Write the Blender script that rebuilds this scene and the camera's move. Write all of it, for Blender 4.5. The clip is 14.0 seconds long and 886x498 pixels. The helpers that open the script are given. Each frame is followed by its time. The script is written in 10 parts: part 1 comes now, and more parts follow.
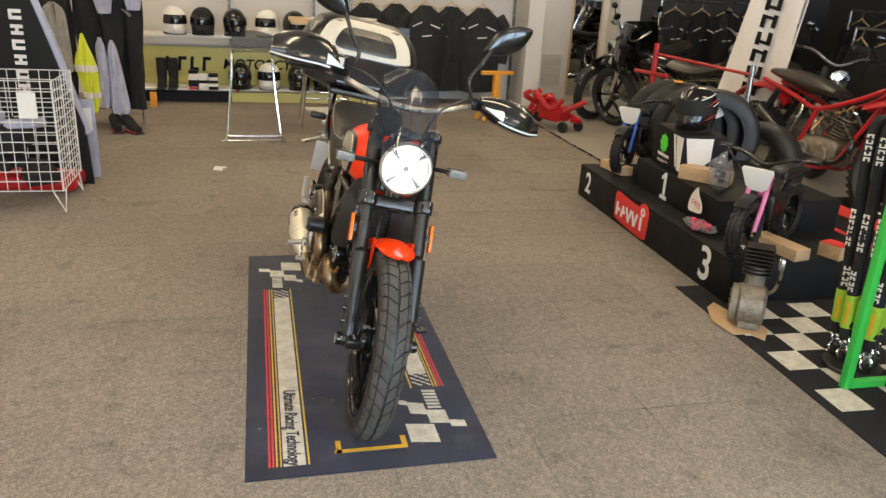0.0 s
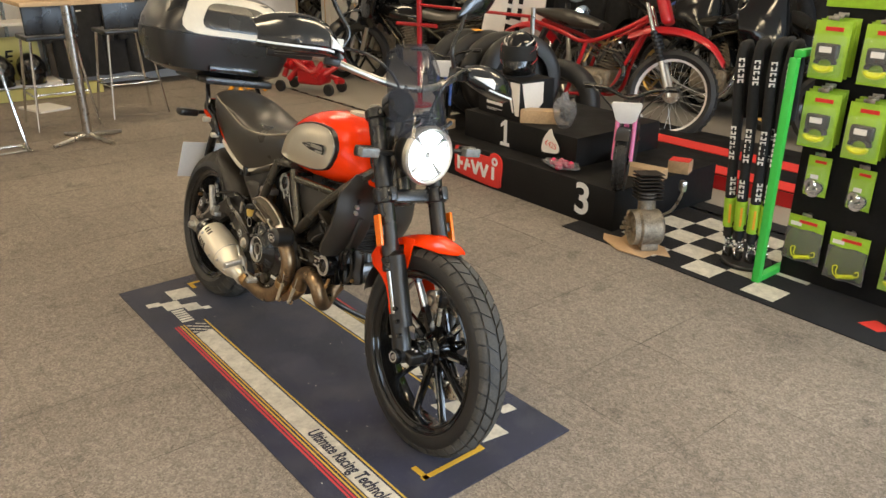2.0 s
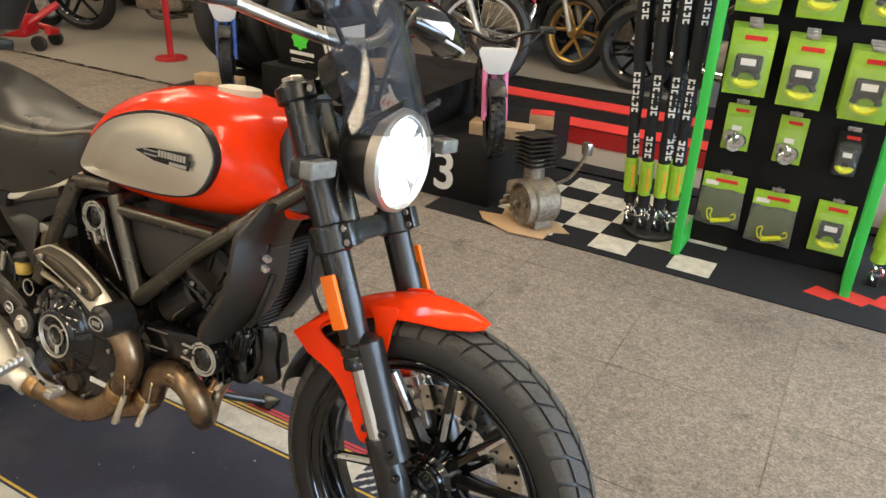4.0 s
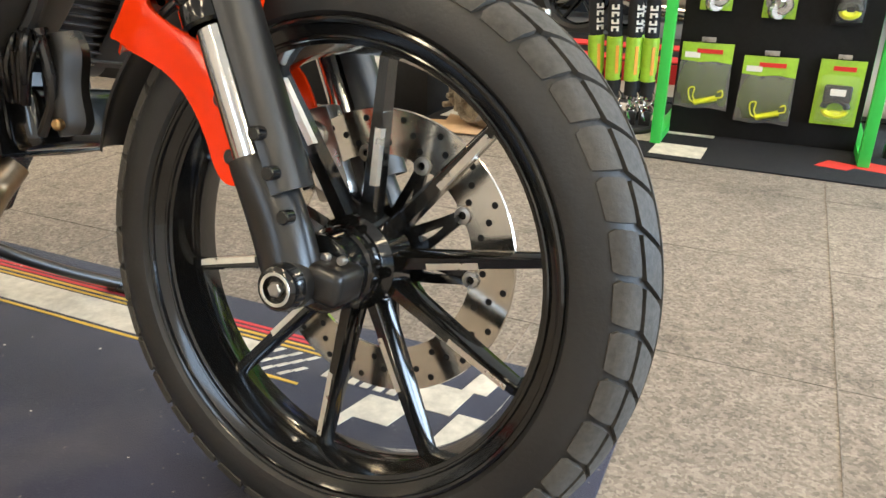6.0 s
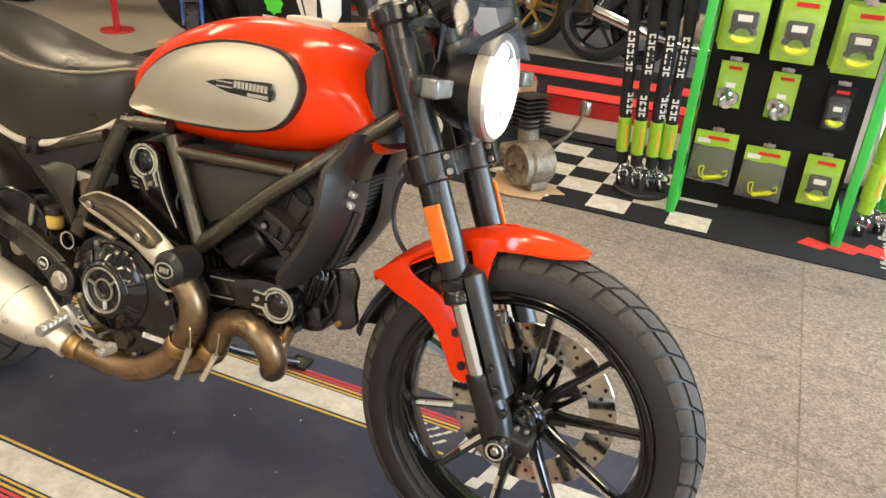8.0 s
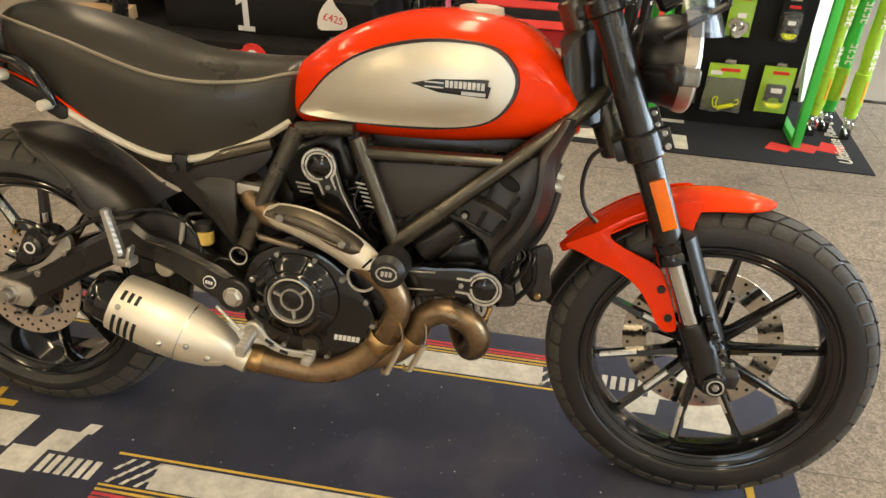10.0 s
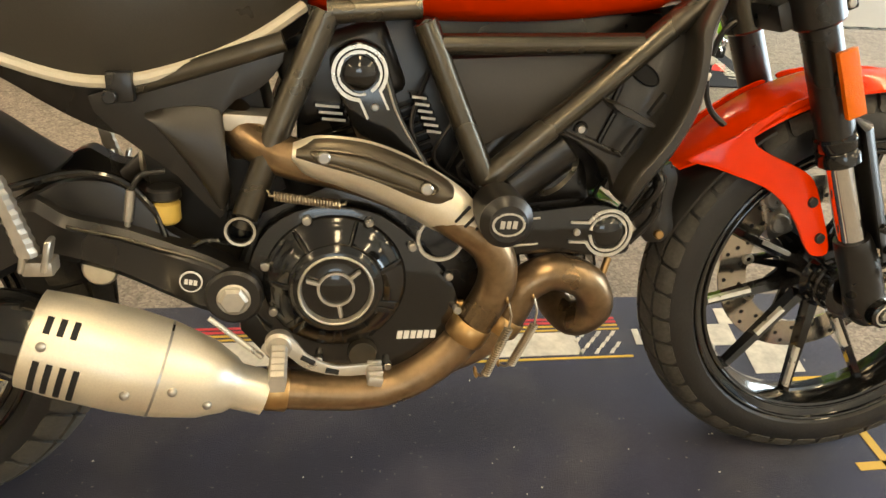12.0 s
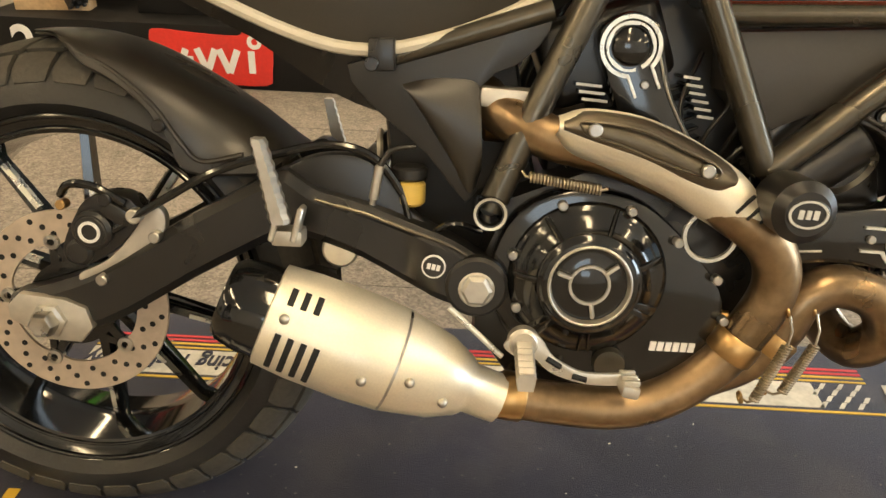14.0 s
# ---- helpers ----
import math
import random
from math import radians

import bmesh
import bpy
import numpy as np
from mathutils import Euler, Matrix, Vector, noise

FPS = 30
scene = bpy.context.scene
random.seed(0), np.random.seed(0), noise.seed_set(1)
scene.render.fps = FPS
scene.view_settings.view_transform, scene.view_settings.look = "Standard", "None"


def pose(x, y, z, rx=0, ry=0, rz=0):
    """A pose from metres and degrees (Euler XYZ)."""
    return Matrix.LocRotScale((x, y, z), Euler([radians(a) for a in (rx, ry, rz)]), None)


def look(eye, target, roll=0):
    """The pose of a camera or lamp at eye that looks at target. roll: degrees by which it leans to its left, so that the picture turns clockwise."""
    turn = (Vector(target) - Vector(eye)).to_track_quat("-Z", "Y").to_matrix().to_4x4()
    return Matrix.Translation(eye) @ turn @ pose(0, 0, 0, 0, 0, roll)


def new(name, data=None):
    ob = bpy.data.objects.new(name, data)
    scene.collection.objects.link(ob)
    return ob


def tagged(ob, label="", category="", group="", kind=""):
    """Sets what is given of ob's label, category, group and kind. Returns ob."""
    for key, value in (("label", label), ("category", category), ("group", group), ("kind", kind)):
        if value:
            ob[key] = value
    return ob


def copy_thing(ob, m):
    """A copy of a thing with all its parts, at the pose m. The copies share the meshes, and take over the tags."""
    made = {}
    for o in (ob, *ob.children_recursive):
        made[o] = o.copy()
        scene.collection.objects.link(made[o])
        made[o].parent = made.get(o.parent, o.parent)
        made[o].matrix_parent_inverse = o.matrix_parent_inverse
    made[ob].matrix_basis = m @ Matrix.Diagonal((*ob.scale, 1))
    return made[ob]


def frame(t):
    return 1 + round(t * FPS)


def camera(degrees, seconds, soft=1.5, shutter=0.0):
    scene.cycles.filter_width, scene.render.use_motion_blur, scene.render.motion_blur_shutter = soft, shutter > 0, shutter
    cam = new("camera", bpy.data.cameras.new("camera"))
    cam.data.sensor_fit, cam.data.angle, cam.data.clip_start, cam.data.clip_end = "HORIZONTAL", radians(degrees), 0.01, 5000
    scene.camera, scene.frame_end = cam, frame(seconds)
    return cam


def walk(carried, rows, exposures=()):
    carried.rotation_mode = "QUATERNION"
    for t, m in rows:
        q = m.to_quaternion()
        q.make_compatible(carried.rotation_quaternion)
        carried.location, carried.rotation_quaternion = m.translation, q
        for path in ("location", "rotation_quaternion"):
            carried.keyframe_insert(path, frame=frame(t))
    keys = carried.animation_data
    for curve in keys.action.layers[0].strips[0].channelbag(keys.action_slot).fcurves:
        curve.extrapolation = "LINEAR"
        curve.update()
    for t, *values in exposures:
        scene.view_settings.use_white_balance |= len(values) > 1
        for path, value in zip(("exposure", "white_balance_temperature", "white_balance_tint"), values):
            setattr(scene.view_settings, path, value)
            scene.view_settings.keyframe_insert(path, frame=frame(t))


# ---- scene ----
cam = camera(60.6, 14.0)
PATH = [
    (0, (2.975, -0.327, 1.508), (1.153, 0.135, 0.827), 3.2),
    (0.5, (2.905, -0.508, 1.49), (1.122, 0.084, 0.805), 3.5),
    (1, (2.686, -0.716, 1.48), (0.953, 0.014, 0.797), 3.2),
    (1.5, (2.5, -0.99, 1.46), (0.879, -0.052, 0.76), 1.4),
    (2, (2.292, -1.225, 1.497), (0.86, -0.053, 0.737), 0.2),
    (2.2, (2.202, -1.274, 1.483), (0.818, -0.045, 0.725), 0.6),
    (4.3, (1.126, -0.849, 1.249), (0.322, 0.754, 0.364), 2.6),
    (4.5, (1.101, -0.816, 1.158), (0.318, 0.797, 0.273), 2.6),
    (5, (1.093, -0.748, 0.973), (0.351, 0.89, 0.098), 2.4),
    (5.5, (1.082, -0.672, 0.801), (0.369, 0.995, -0.043), 1.8),
    (6, (1.075, -0.608, 0.652), (0.331, 1.08, -0.122), 1.0),
    (6.5, (1.056, -0.616, 0.646), (0.29, 1.053, -0.146), 0.3),
    (7, (0.992, -0.728, 0.869), (0.234, 0.912, 0.012), 1.1),
    (7.2, (0.982, -0.784, 0.966), (0.229, 0.847, 0.088), 1.8),
    (9.3, (0.703, -1.335, 1.328), (0.247, 0.377, 0.399), 4.3),
    (9.5, (0.609, -1.318, 1.314), (0.203, 0.386, 0.35), 3.7),
    (10, (0.333, -1.256, 1.318), (0.07, 0.417, 0.254), 2.3),
    (10.5, (0.058, -1.285, 1.341), (-0.003, 0.4, 0.265), 1.6),
    (11, (-0.081, -1.225, 1.314), (-0.01, 0.45, 0.223), 0.7),
    (11.5, (-0.158, -1.043, 1.201), (0.044, 0.6, 0.079), 2.0),
    (12, (-0.166, -0.893, 1.002), (0.164, 0.755, -0.083), 5.5),
    (12.5, (-0.079, -0.787, 0.857), (0.217, 0.957, -0.077), 5.3),
    (13, (-0.056, -0.756, 0.807), (0.1, 1.029, -0.082), 3.9),
    (13.5, (-0.145, -0.781, 0.809), (-0.103, 1.001, -0.097), 3.0),
    (14, (-0.288, -0.854, 0.865), (-0.335, 0.908, -0.081), 2.1),
]
walk(cam, [(t, look(eye, target, roll)) for t, eye, target, roll in PATH], exposures=[(0.0, -0.35, 6050, 9), (2.0, -0.31, 6150, 9), (4.5, -0.08, 5750, 9), (5.5, 0.13, 5850, 8), (6.5, 0.38, 5800, 7), (7.2, 0.36, 5900, 9), (9.5, -0.16, 6250, 8), (11.0, 0.0, 6800, 6), (12.5, 0.15, 6950, 6), (14.0, 0.18, 6900, 7)])

# ---- light ----
world = bpy.data.worlds.new("world")
scene.world = world
world.use_nodes = True
wn = world.node_tree.nodes
sky = wn.new("ShaderNodeTexSky")
sky.sky_type, sky.sun_disc = "NISHITA", False
sky.sun_elevation, sky.sun_rotation = radians(38), radians(60)
wn["Background"].inputs[1].default_value = 0.12
world.node_tree.links.new(sky.outputs[0], wn["Background"].inputs[0])


def area_lamp(name, m, sx, sy, watts, colour, spread=180):
    d = bpy.data.lights.new(name, "AREA")
    d.shape, d.size, d.size_y, d.energy, d.color, d.spread = "RECTANGLE", sx, sy, watts, colour, radians(spread)
    ob = new(name, d)
    ob.matrix_world = m
    return ob


# ---- materials ----
def material(name, base, rough=0.5, metal=0.0, var=0.12, scale=6.0, bump=0.0, bscale=80.0, coat=0.0, rvar=0.15, spec=0.5, stretch=(1, 1, 1)):
    """A surface with broad and fine variation of tone, gloss and relief, in object metres."""
    mt = bpy.data.materials.new(name)
    mt.use_nodes = True
    nt = mt.node_tree
    n, l = nt.nodes, nt.links
    p = n["Principled BSDF"]
    p.inputs["Metallic"].default_value = metal
    p.inputs["Coat Weight"].default_value = coat
    p.inputs["Coat Roughness"].default_value = 0.06
    p.inputs["Specular IOR Level"].default_value = spec
    tc = n.new("ShaderNodeTexCoord")
    mp = n.new("ShaderNodeMapping")
    mp.inputs["Scale"].default_value = stretch
    l.new(tc.outputs["Object"], mp.inputs[0])
    a, b = n.new("ShaderNodeTexNoise"), n.new("ShaderNodeTexNoise")
    for t, s, d in ((a, scale, 4), (b, bscale, 6)):
        t.inputs["Scale"].default_value = s
        t.inputs["Detail"].default_value = d
        l.new(mp.outputs[0], t.inputs["Vector"])
    mx = n.new("ShaderNodeMix")
    mx.data_type, mx.inputs[0].default_value = "FLOAT", 0.4
    l.new(a.outputs[0], mx.inputs[2])
    l.new(b.outputs[0], mx.inputs[3])
    ramp = n.new("ShaderNodeMapRange")
    ramp.inputs[1].default_value, ramp.inputs[2].default_value = 0.3, 0.7
    ramp.inputs[3].default_value, ramp.inputs[4].default_value = 1 - var, 1 + var
    l.new(mx.outputs[0], ramp.inputs[0])
    col = n.new("ShaderNodeVectorMath")
    col.operation = "SCALE"
    col.inputs[0].default_value = base
    l.new(ramp.outputs[0], col.inputs["Scale"])
    l.new(col.outputs[0], p.inputs["Base Color"])
    rr = n.new("ShaderNodeMapRange")
    rr.inputs[1].default_value, rr.inputs[2].default_value = 0.3, 0.7
    rr.inputs[3].default_value, rr.inputs[4].default_value = max(rough * (1 - rvar), 0.02), min(rough * (1 + rvar), 1)
    l.new(a.outputs[0], rr.inputs[0])
    l.new(rr.outputs[0], p.inputs["Roughness"])
    if bump:
        bp = n.new("ShaderNodeBump")
        bp.inputs["Strength"].default_value = bump
        bp.inputs["Distance"].default_value = 0.004
        l.new(b.outputs[0], bp.inputs["Height"])
        l.new(bp.outputs[0], p.inputs["Normal"])
    return mt


def glass(name, tint=(1, 1, 1), rough=0.02, alpha=1.0):
    mt = bpy.data.materials.new(name)
    mt.use_nodes = True
    n, l = mt.node_tree.nodes, mt.node_tree.links
    p = n["Principled BSDF"]
    p.inputs["Base Color"].default_value = (*tint, 1)
    p.inputs["Roughness"].default_value = rough
    p.inputs["Alpha"].default_value = alpha
    p.inputs["Specular IOR Level"].default_value = 0.6
    if alpha == 1.0:
        p.inputs["Transmission Weight"].default_value = 1.0
        p.inputs["IOR"].default_value = 1.02
    return mt


def glow(name, colour, strength):
    mt = bpy.data.materials.new(name)
    mt.use_nodes = True
    p = mt.node_tree.nodes["Principled BSDF"]
    p.inputs["Emission Color"].default_value = (*colour, 1)
    p.inputs["Emission Strength"].default_value = strength
    return mt


# ---- mesh tools ----
def spline(pts, n=8, closed=False):
    """A smooth line through the points (Catmull-Rom), n steps a span."""
    P = [np.array(p, float) for p in pts]
    k = len(P)
    out = []
    for i in range(k if closed else k - 1):
        if closed:
            a, b, c, d = P[i - 1], P[i], P[(i + 1) % k], P[(i + 2) % k]
        else:
            b, c = P[i], P[i + 1]
            a = P[i - 1] if i else 2 * b - c
            d = P[i + 2] if i + 2 < k else 2 * c - b
        for j in range(n):
            t = j / n
            out.append(0.5 * (2 * b + (c - a) * t + (2 * a - 5 * b + 4 * c - d) * t * t + (3 * b - a - 3 * c + d) * t ** 3))
    if not closed:
        out.append(P[-1])
    return out


def loft(bm, rings, closed=True, caps=True, loop=False):
    """Skin rings of equal point counts."""
    vs = [[bm.verts.new(tuple(float(c) for c in p)) for p in r] for r in rings]
    k = len(vs[0])
    for i in range(len(vs) if loop else len(vs) - 1):
        a, b = vs[i], vs[(i + 1) % len(vs)]
        for j in range(k if closed else k - 1):
            bm.faces.new((a[j], a[(j + 1) % k], b[(j + 1) % k], b[j]))
    if caps and closed and not loop:
        bm.faces.new(vs[0][::-1])
        bm.faces.new(vs[-1])
    return bm


def tube(bm, pts, r, seg=12, flat=1.0, caps=True, loop=False):
    """A pipe along points, r one radius or one for each point."""
    P = [Vector([float(c) for c in p]) for p in pts]
    rs = r if hasattr(r, "__len__") else [r] * len(P)
    rings, up = [], None
    for i, p in enumerate(P):
        d = (P[(i + 1) % len(P)] - P[i - 1]) if loop else (P[min(i + 1, len(P) - 1)] - P[max(i - 1, 0)])
        d = d.normalized() if d.length > 1e-9 else Vector((0, 0, 1))
        if up is None:
            up = Vector((0, 0, 1)) if abs(d.z) < 0.9 else Vector((1, 0, 0))
        s = d.cross(up).normalized()
        up = s.cross(d).normalized()
        rings.append([p + rs[i] * (math.cos(a) * s + flat * math.sin(a) * up) for a in [2 * math.pi * j / seg for j in range(seg)]])
    return loft(bm, rings, True, caps, loop)


def box(bm, size, m=None, bevel=0.0, seg=2):
    m = m if isinstance(m, Matrix) else Matrix.Translation(m or (0, 0, 0))
    r = bmesh.ops.create_cube(bm, size=1.0, matrix=m @ Matrix.Diagonal((*size, 1)))
    if bevel:
        es = {e for v in r["verts"] for e in v.link_edges}
        bmesh.ops.bevel(bm, geom=list(es), offset=bevel, segments=seg, affect="EDGES", profile=0.6)
    return bm


def lathe(bm, profile, m=None, seg=32, closed=False):
    """Turn (radius, height) points round the z axis of m."""
    m = m if isinstance(m, Matrix) else Matrix.Translation(m or (0, 0, 0))
    rings = []
    for j in range(seg):
        a = 2 * math.pi * j / seg
        rings.append([m @ Vector((rr * math.cos(a), rr * math.sin(a), h)) for rr, h in profile])
    return loft(bm, rings, closed, False, True)


def cyl(bm, r, h, m=None, seg=20, bevel=0.0, r2=None):
    """A cylinder, centred, along the z axis of m, with softened rims."""
    b = bevel
    r2 = r if r2 is None else r2
    prof = [(0.0001, -h / 2), (r - b, -h / 2), (r, -h / 2 + b), (r2, h / 2 - b), (r2 - b, h / 2), (0.0001, h / 2)]
    return lathe(bm, prof, m, seg)


def plate(bm, outline, y0, y1, bevel=0.0, axis="y"):
    """A flat sheet cut to an outline of (x, z), from y0 to y1."""
    def at(p, y):
        return (p[0], y, p[1]) if axis == "y" else (p[0], p[1], y) if axis == "z" else (y, p[0], p[1])
    va = [bm.verts.new(at(p, y0)) for p in outline]
    vb = [bm.verts.new(at(p, y1)) for p in outline]
    k = len(va)
    fs = [bm.faces.new(va), bm.faces.new(vb[::-1])]
    for j in range(k):
        fs.append(bm.faces.new((va[j], vb[j], vb[(j + 1) % k], va[(j + 1) % k])))
    bmesh.ops.recalc_face_normals(bm, faces=fs)
    if bevel:
        es = {e for f in fs[:2] for e in f.edges}
        bmesh.ops.bevel(bm, geom=list(es), offset=bevel, segments=2, affect="EDGES", profile=0.6)
    return bm


def ball(bm, r, c, sub=2, scale=(1, 1, 1)):
    bmesh.ops.create_icosphere(bm, subdivisions=sub, radius=r, matrix=Matrix.Translation(c) @ Matrix.Diagonal((*scale, 1)))
    return bm


RX, RY = Matrix.Rotation(math.pi / 2, 4, "X"), Matrix.Rotation(math.pi / 2, 4, "Y")


def along(a, b):
    """The pose whose z axis runs from a to b, centred between them, and the length."""
    a, b = Vector(a), Vector(b)
    return Matrix.Translation((a + b) / 2) @ (b - a).to_track_quat("Z", "Y").to_matrix().to_4x4(), (b - a).length


def rod(bm, a, b, r, seg=12, bevel=0.0):
    m, h = along(a, b)
    return cyl(bm, r, h, m, seg, bevel)


def mesh_of(name, bm, mt, smooth=40):
    bmesh.ops.remove_doubles(bm, verts=bm.verts, dist=1e-6)
    bmesh.ops.recalc_face_normals(bm, faces=bm.faces)
    me = bpy.data.meshes.new(name)
    bm.to_mesh(me)
    bm.free()
    me.materials.append(mt)
    if smooth:
        me.shade_smooth()
        me.set_sharp_from_angle(angle=radians(smooth))
    return me


def part(name, bm, mt, parent, label="", m=None, smooth=40):
    """One bmesh as one mesh object under a thing or a part."""
    if m is not None:
        bm.transform(m)
    ob = new(name, mesh_of(name, bm, mt, smooth))
    ob.parent = parent
    return tagged(ob, label)


def thing(name, label, category, m=None, group="", kind=""):
    ob = new(name)
    ob.empty_display_size = 0.05
    if m is not None:
        ob.matrix_basis = m
    return tagged(ob, label, category, group, kind)


def solid(name, bm, mt, label, category, m=None, group="", kind="", smooth=40):
    """A thing or a piece of the setting that is one mesh."""
    ob = new(name, mesh_of(name, bm, mt, smooth))
    if m is not None:
        ob.matrix_basis = m
    return tagged(ob, label, category, group, kind)


def words(name, text, size, m, mt, parent, label="", bold=0.0, width=None, shear=0.0):
    """Lettering as a mesh, lying in the x-y plane of m, centred."""
    c = bpy.data.curves.new(name, "FONT")
    c.body, c.size, c.align_x, c.align_y, c.extrude, c.offset, c.shear = text, size, "CENTER", "CENTER", 0.0006, bold, shear
    tmp = bpy.data.objects.new(name, c)
    me = bpy.data.meshes.new_from_object(tmp)
    bpy.data.objects.remove(tmp)
    bpy.data.curves.remove(c)
    me.name = name
    if width:
        xs = [v.co.x for v in me.vertices]
        k = width / (max(xs) - min(xs))
        me.transform(Matrix.Diagonal((k, 1, 1, 1)))
    me.transform(m)
    me.materials.clear()
    me.materials.append(mt)
    ob = new(name, me)
    ob.parent = parent
    return tagged(ob, label)

m_blk = material("satin_black_plastic", (0.0105, 0.0096, 0.0085), 0.30, var=0.25, bump=0.025, bscale=300, rvar=0.25, spec=0.6)
m_abox = material("dull_black_airbox", (0.036, 0.032, 0.027), 0.45, var=0.15, scale=10, bump=0.05, bscale=260, spec=0.6)
m_inlay = material("dark_bronzed_alloy", (0.13, 0.11, 0.08), 0.34, 0.8, var=0.2, scale=12)
m_gblk = material("gloss_black_enamel", (0.006, 0.006, 0.006), 0.13, coat=0.4, rvar=0.4)
m_frame = material("satin_black_steel", (0.105, 0.094, 0.074), 0.27, 0.8, var=0.2)
m_red = material("orange_red_paint", (0.84, 0.040, 0.0005), 0.16, coat=0.2, var=0.04, rvar=0.3, spec=0.14)
m_silver = material("satin_alloy_panel", (0.72, 0.67, 0.55), 0.34, 0.8, var=0.03, rvar=0.15)
m_alu = material("cast_alloy", (0.55, 0.52, 0.46), 0.42, 0.85, var=0.2, bump=0.1)
m_can = material("bead_blasted_silencer", (0.86, 0.79, 0.64), 0.42, 0.7, var=0.1, scale=9, bump=0.04, bscale=400)
m_chrome = material("chrome", (0.75, 0.75, 0.74), 0.1, 1.0, var=0.05, rvar=0.5)
m_bronze = material("heat_tinted_steel", (0.27, 0.185, 0.105), 0.33, 0.9, var=0.4, scale=14, rvar=0.3)
m_wsteel = material("dull_spring_wire", (0.42, 0.36, 0.27), 0.38, 0.9, var=0.15, scale=60)
m_gold = material("bronze_band", (0.50, 0.32, 0.14), 0.32, 1.0, var=0.2, scale=20)
m_steel = material("bare_steel", (0.5, 0.48, 0.44), 0.3, 1.0, var=0.25, scale=30)
m_disc = material("brake_steel", (0.56, 0.47, 0.38), 0.45, 0.6, var=0.2, scale=25)
m_rub = material("tyre_rubber", (0.015, 0.0145, 0.0138), 0.48, var=0.25, scale=12, bump=0.12, bscale=220)
# tread paler than the carcass: lit blocks and shaded grooves put into colour
m_tread2 = material("lit_tan_tread_rubber", (0.056, 0.050, 0.040), 0.7, var=0.45, scale=11, bump=0.25, bscale=160)
m_tread = material("lit_grey_tread_rubber", (0.058, 0.054, 0.047), 0.72, spec=0.35, var=0.5, scale=9, bump=0.2, bscale=160)
m_bright = material("machined_alloy", (0.72, 0.70, 0.64), 0.3, 0.75, var=0.12, scale=40)
m_indic = material("clear_indicator", (0.16, 0.16, 0.15), 0.1, coat=0.6, var=0.3, scale=60)
m_seat = material("seat_vinyl", (0.033, 0.029, 0.022), 0.31, var=0.15, scale=9, bump=0.06, bscale=500)
m_cream = material("cream_trim", (0.60, 0.55, 0.44), 0.4, var=0.08)
m_amber = material("amber_reflector", (0.85, 0.17, 0.003), 0.3, coat=0.3, bump=0.3, bscale=600, spec=0.3)
m_yel = material("yellow_print", (0.62, 0.38, 0.03), 0.75)
# near-black painted as the shade inside holes and slots; also a helmet visor
m_hole = material("hole_shade_and_visor_black", (0.006, 0.006, 0.006), 0.8)
m_white = material("white_plastic", (0.75, 0.74, 0.72), 0.45, var=0.06)
m_smoke = glass("smoked_screen", (0.03, 0.033, 0.042), 0.03, 0.36)
# paler, warmer copy of the satin black, its lit sheen mixed into the base
m_shroud = material("sheen_black_plastic", (0.024, 0.021, 0.0165), 0.36, var=0.25, bump=0.03, bscale=350, rvar=0.2, spec=0.6)
m_guard = material("glossy_black_plastic", (0.009, 0.009, 0.0085), 0.17, var=0.2, coat=0.5, rvar=0.3, spec=0.7)
m_clear = glass("clear_plastic", (0.8, 0.8, 0.8), 0.08, 0.25)
m_lens = glow("headlight_glow", (0.90, 0.96, 1.0), 18.0)
m_redlens = material("red_lens", (0.5, 0.01, 0.01), 0.15, coat=0.5)
m_navy = material("mat_navy_pile", (0.023, 0.024, 0.044), 0.95, var=0.6, scale=3.5, bump=0.5, bscale=500, spec=0.2)
m_navy.node_tree.nodes["Principled BSDF"].inputs["Sheen Weight"].default_value = 0.16
# trodden dust in broad smudges and fine flecks on the pile
nt = m_navy.node_tree
base_out = nt.nodes["Principled BSDF"].inputs["Base Color"].links[0].from_socket
tc = nt.nodes["Texture Coordinate"]
last = base_out
for sc_, lo, hi, amt in ((5.0, 0.48, 0.72, 0.13), (130.0, 0.67, 0.74, 0.6)):
    nz = nt.nodes.new("ShaderNodeTexNoise")
    nz.inputs["Scale"].default_value, nz.inputs["Detail"].default_value = sc_, 5
    nt.links.new(tc.outputs["Object"], nz.inputs["Vector"])
    mr = nt.nodes.new("ShaderNodeMapRange")
    for k, v in ((1, lo), (2, hi), (3, 0.0), (4, amt)):
        mr.inputs[k].default_value = v
    nt.links.new(nz.outputs[0], mr.inputs[0])
    mc = nt.nodes.new("ShaderNodeMix")
    mc.data_type = "RGBA"
    nt.links.new(mr.outputs[0], mc.inputs[0])
    nt.links.new(last, mc.inputs[6])
    mc.inputs[7].default_value = (0.22, 0.20, 0.18, 1)
    last = mc.outputs[2]
nt.links.new(last, nt.nodes["Principled BSDF"].inputs["Base Color"])
m_recess = material("recess_black", (0.009, 0.0085, 0.008), 0.5)
m_piping = material("tan_piping", (0.26, 0.23, 0.17), 0.45)

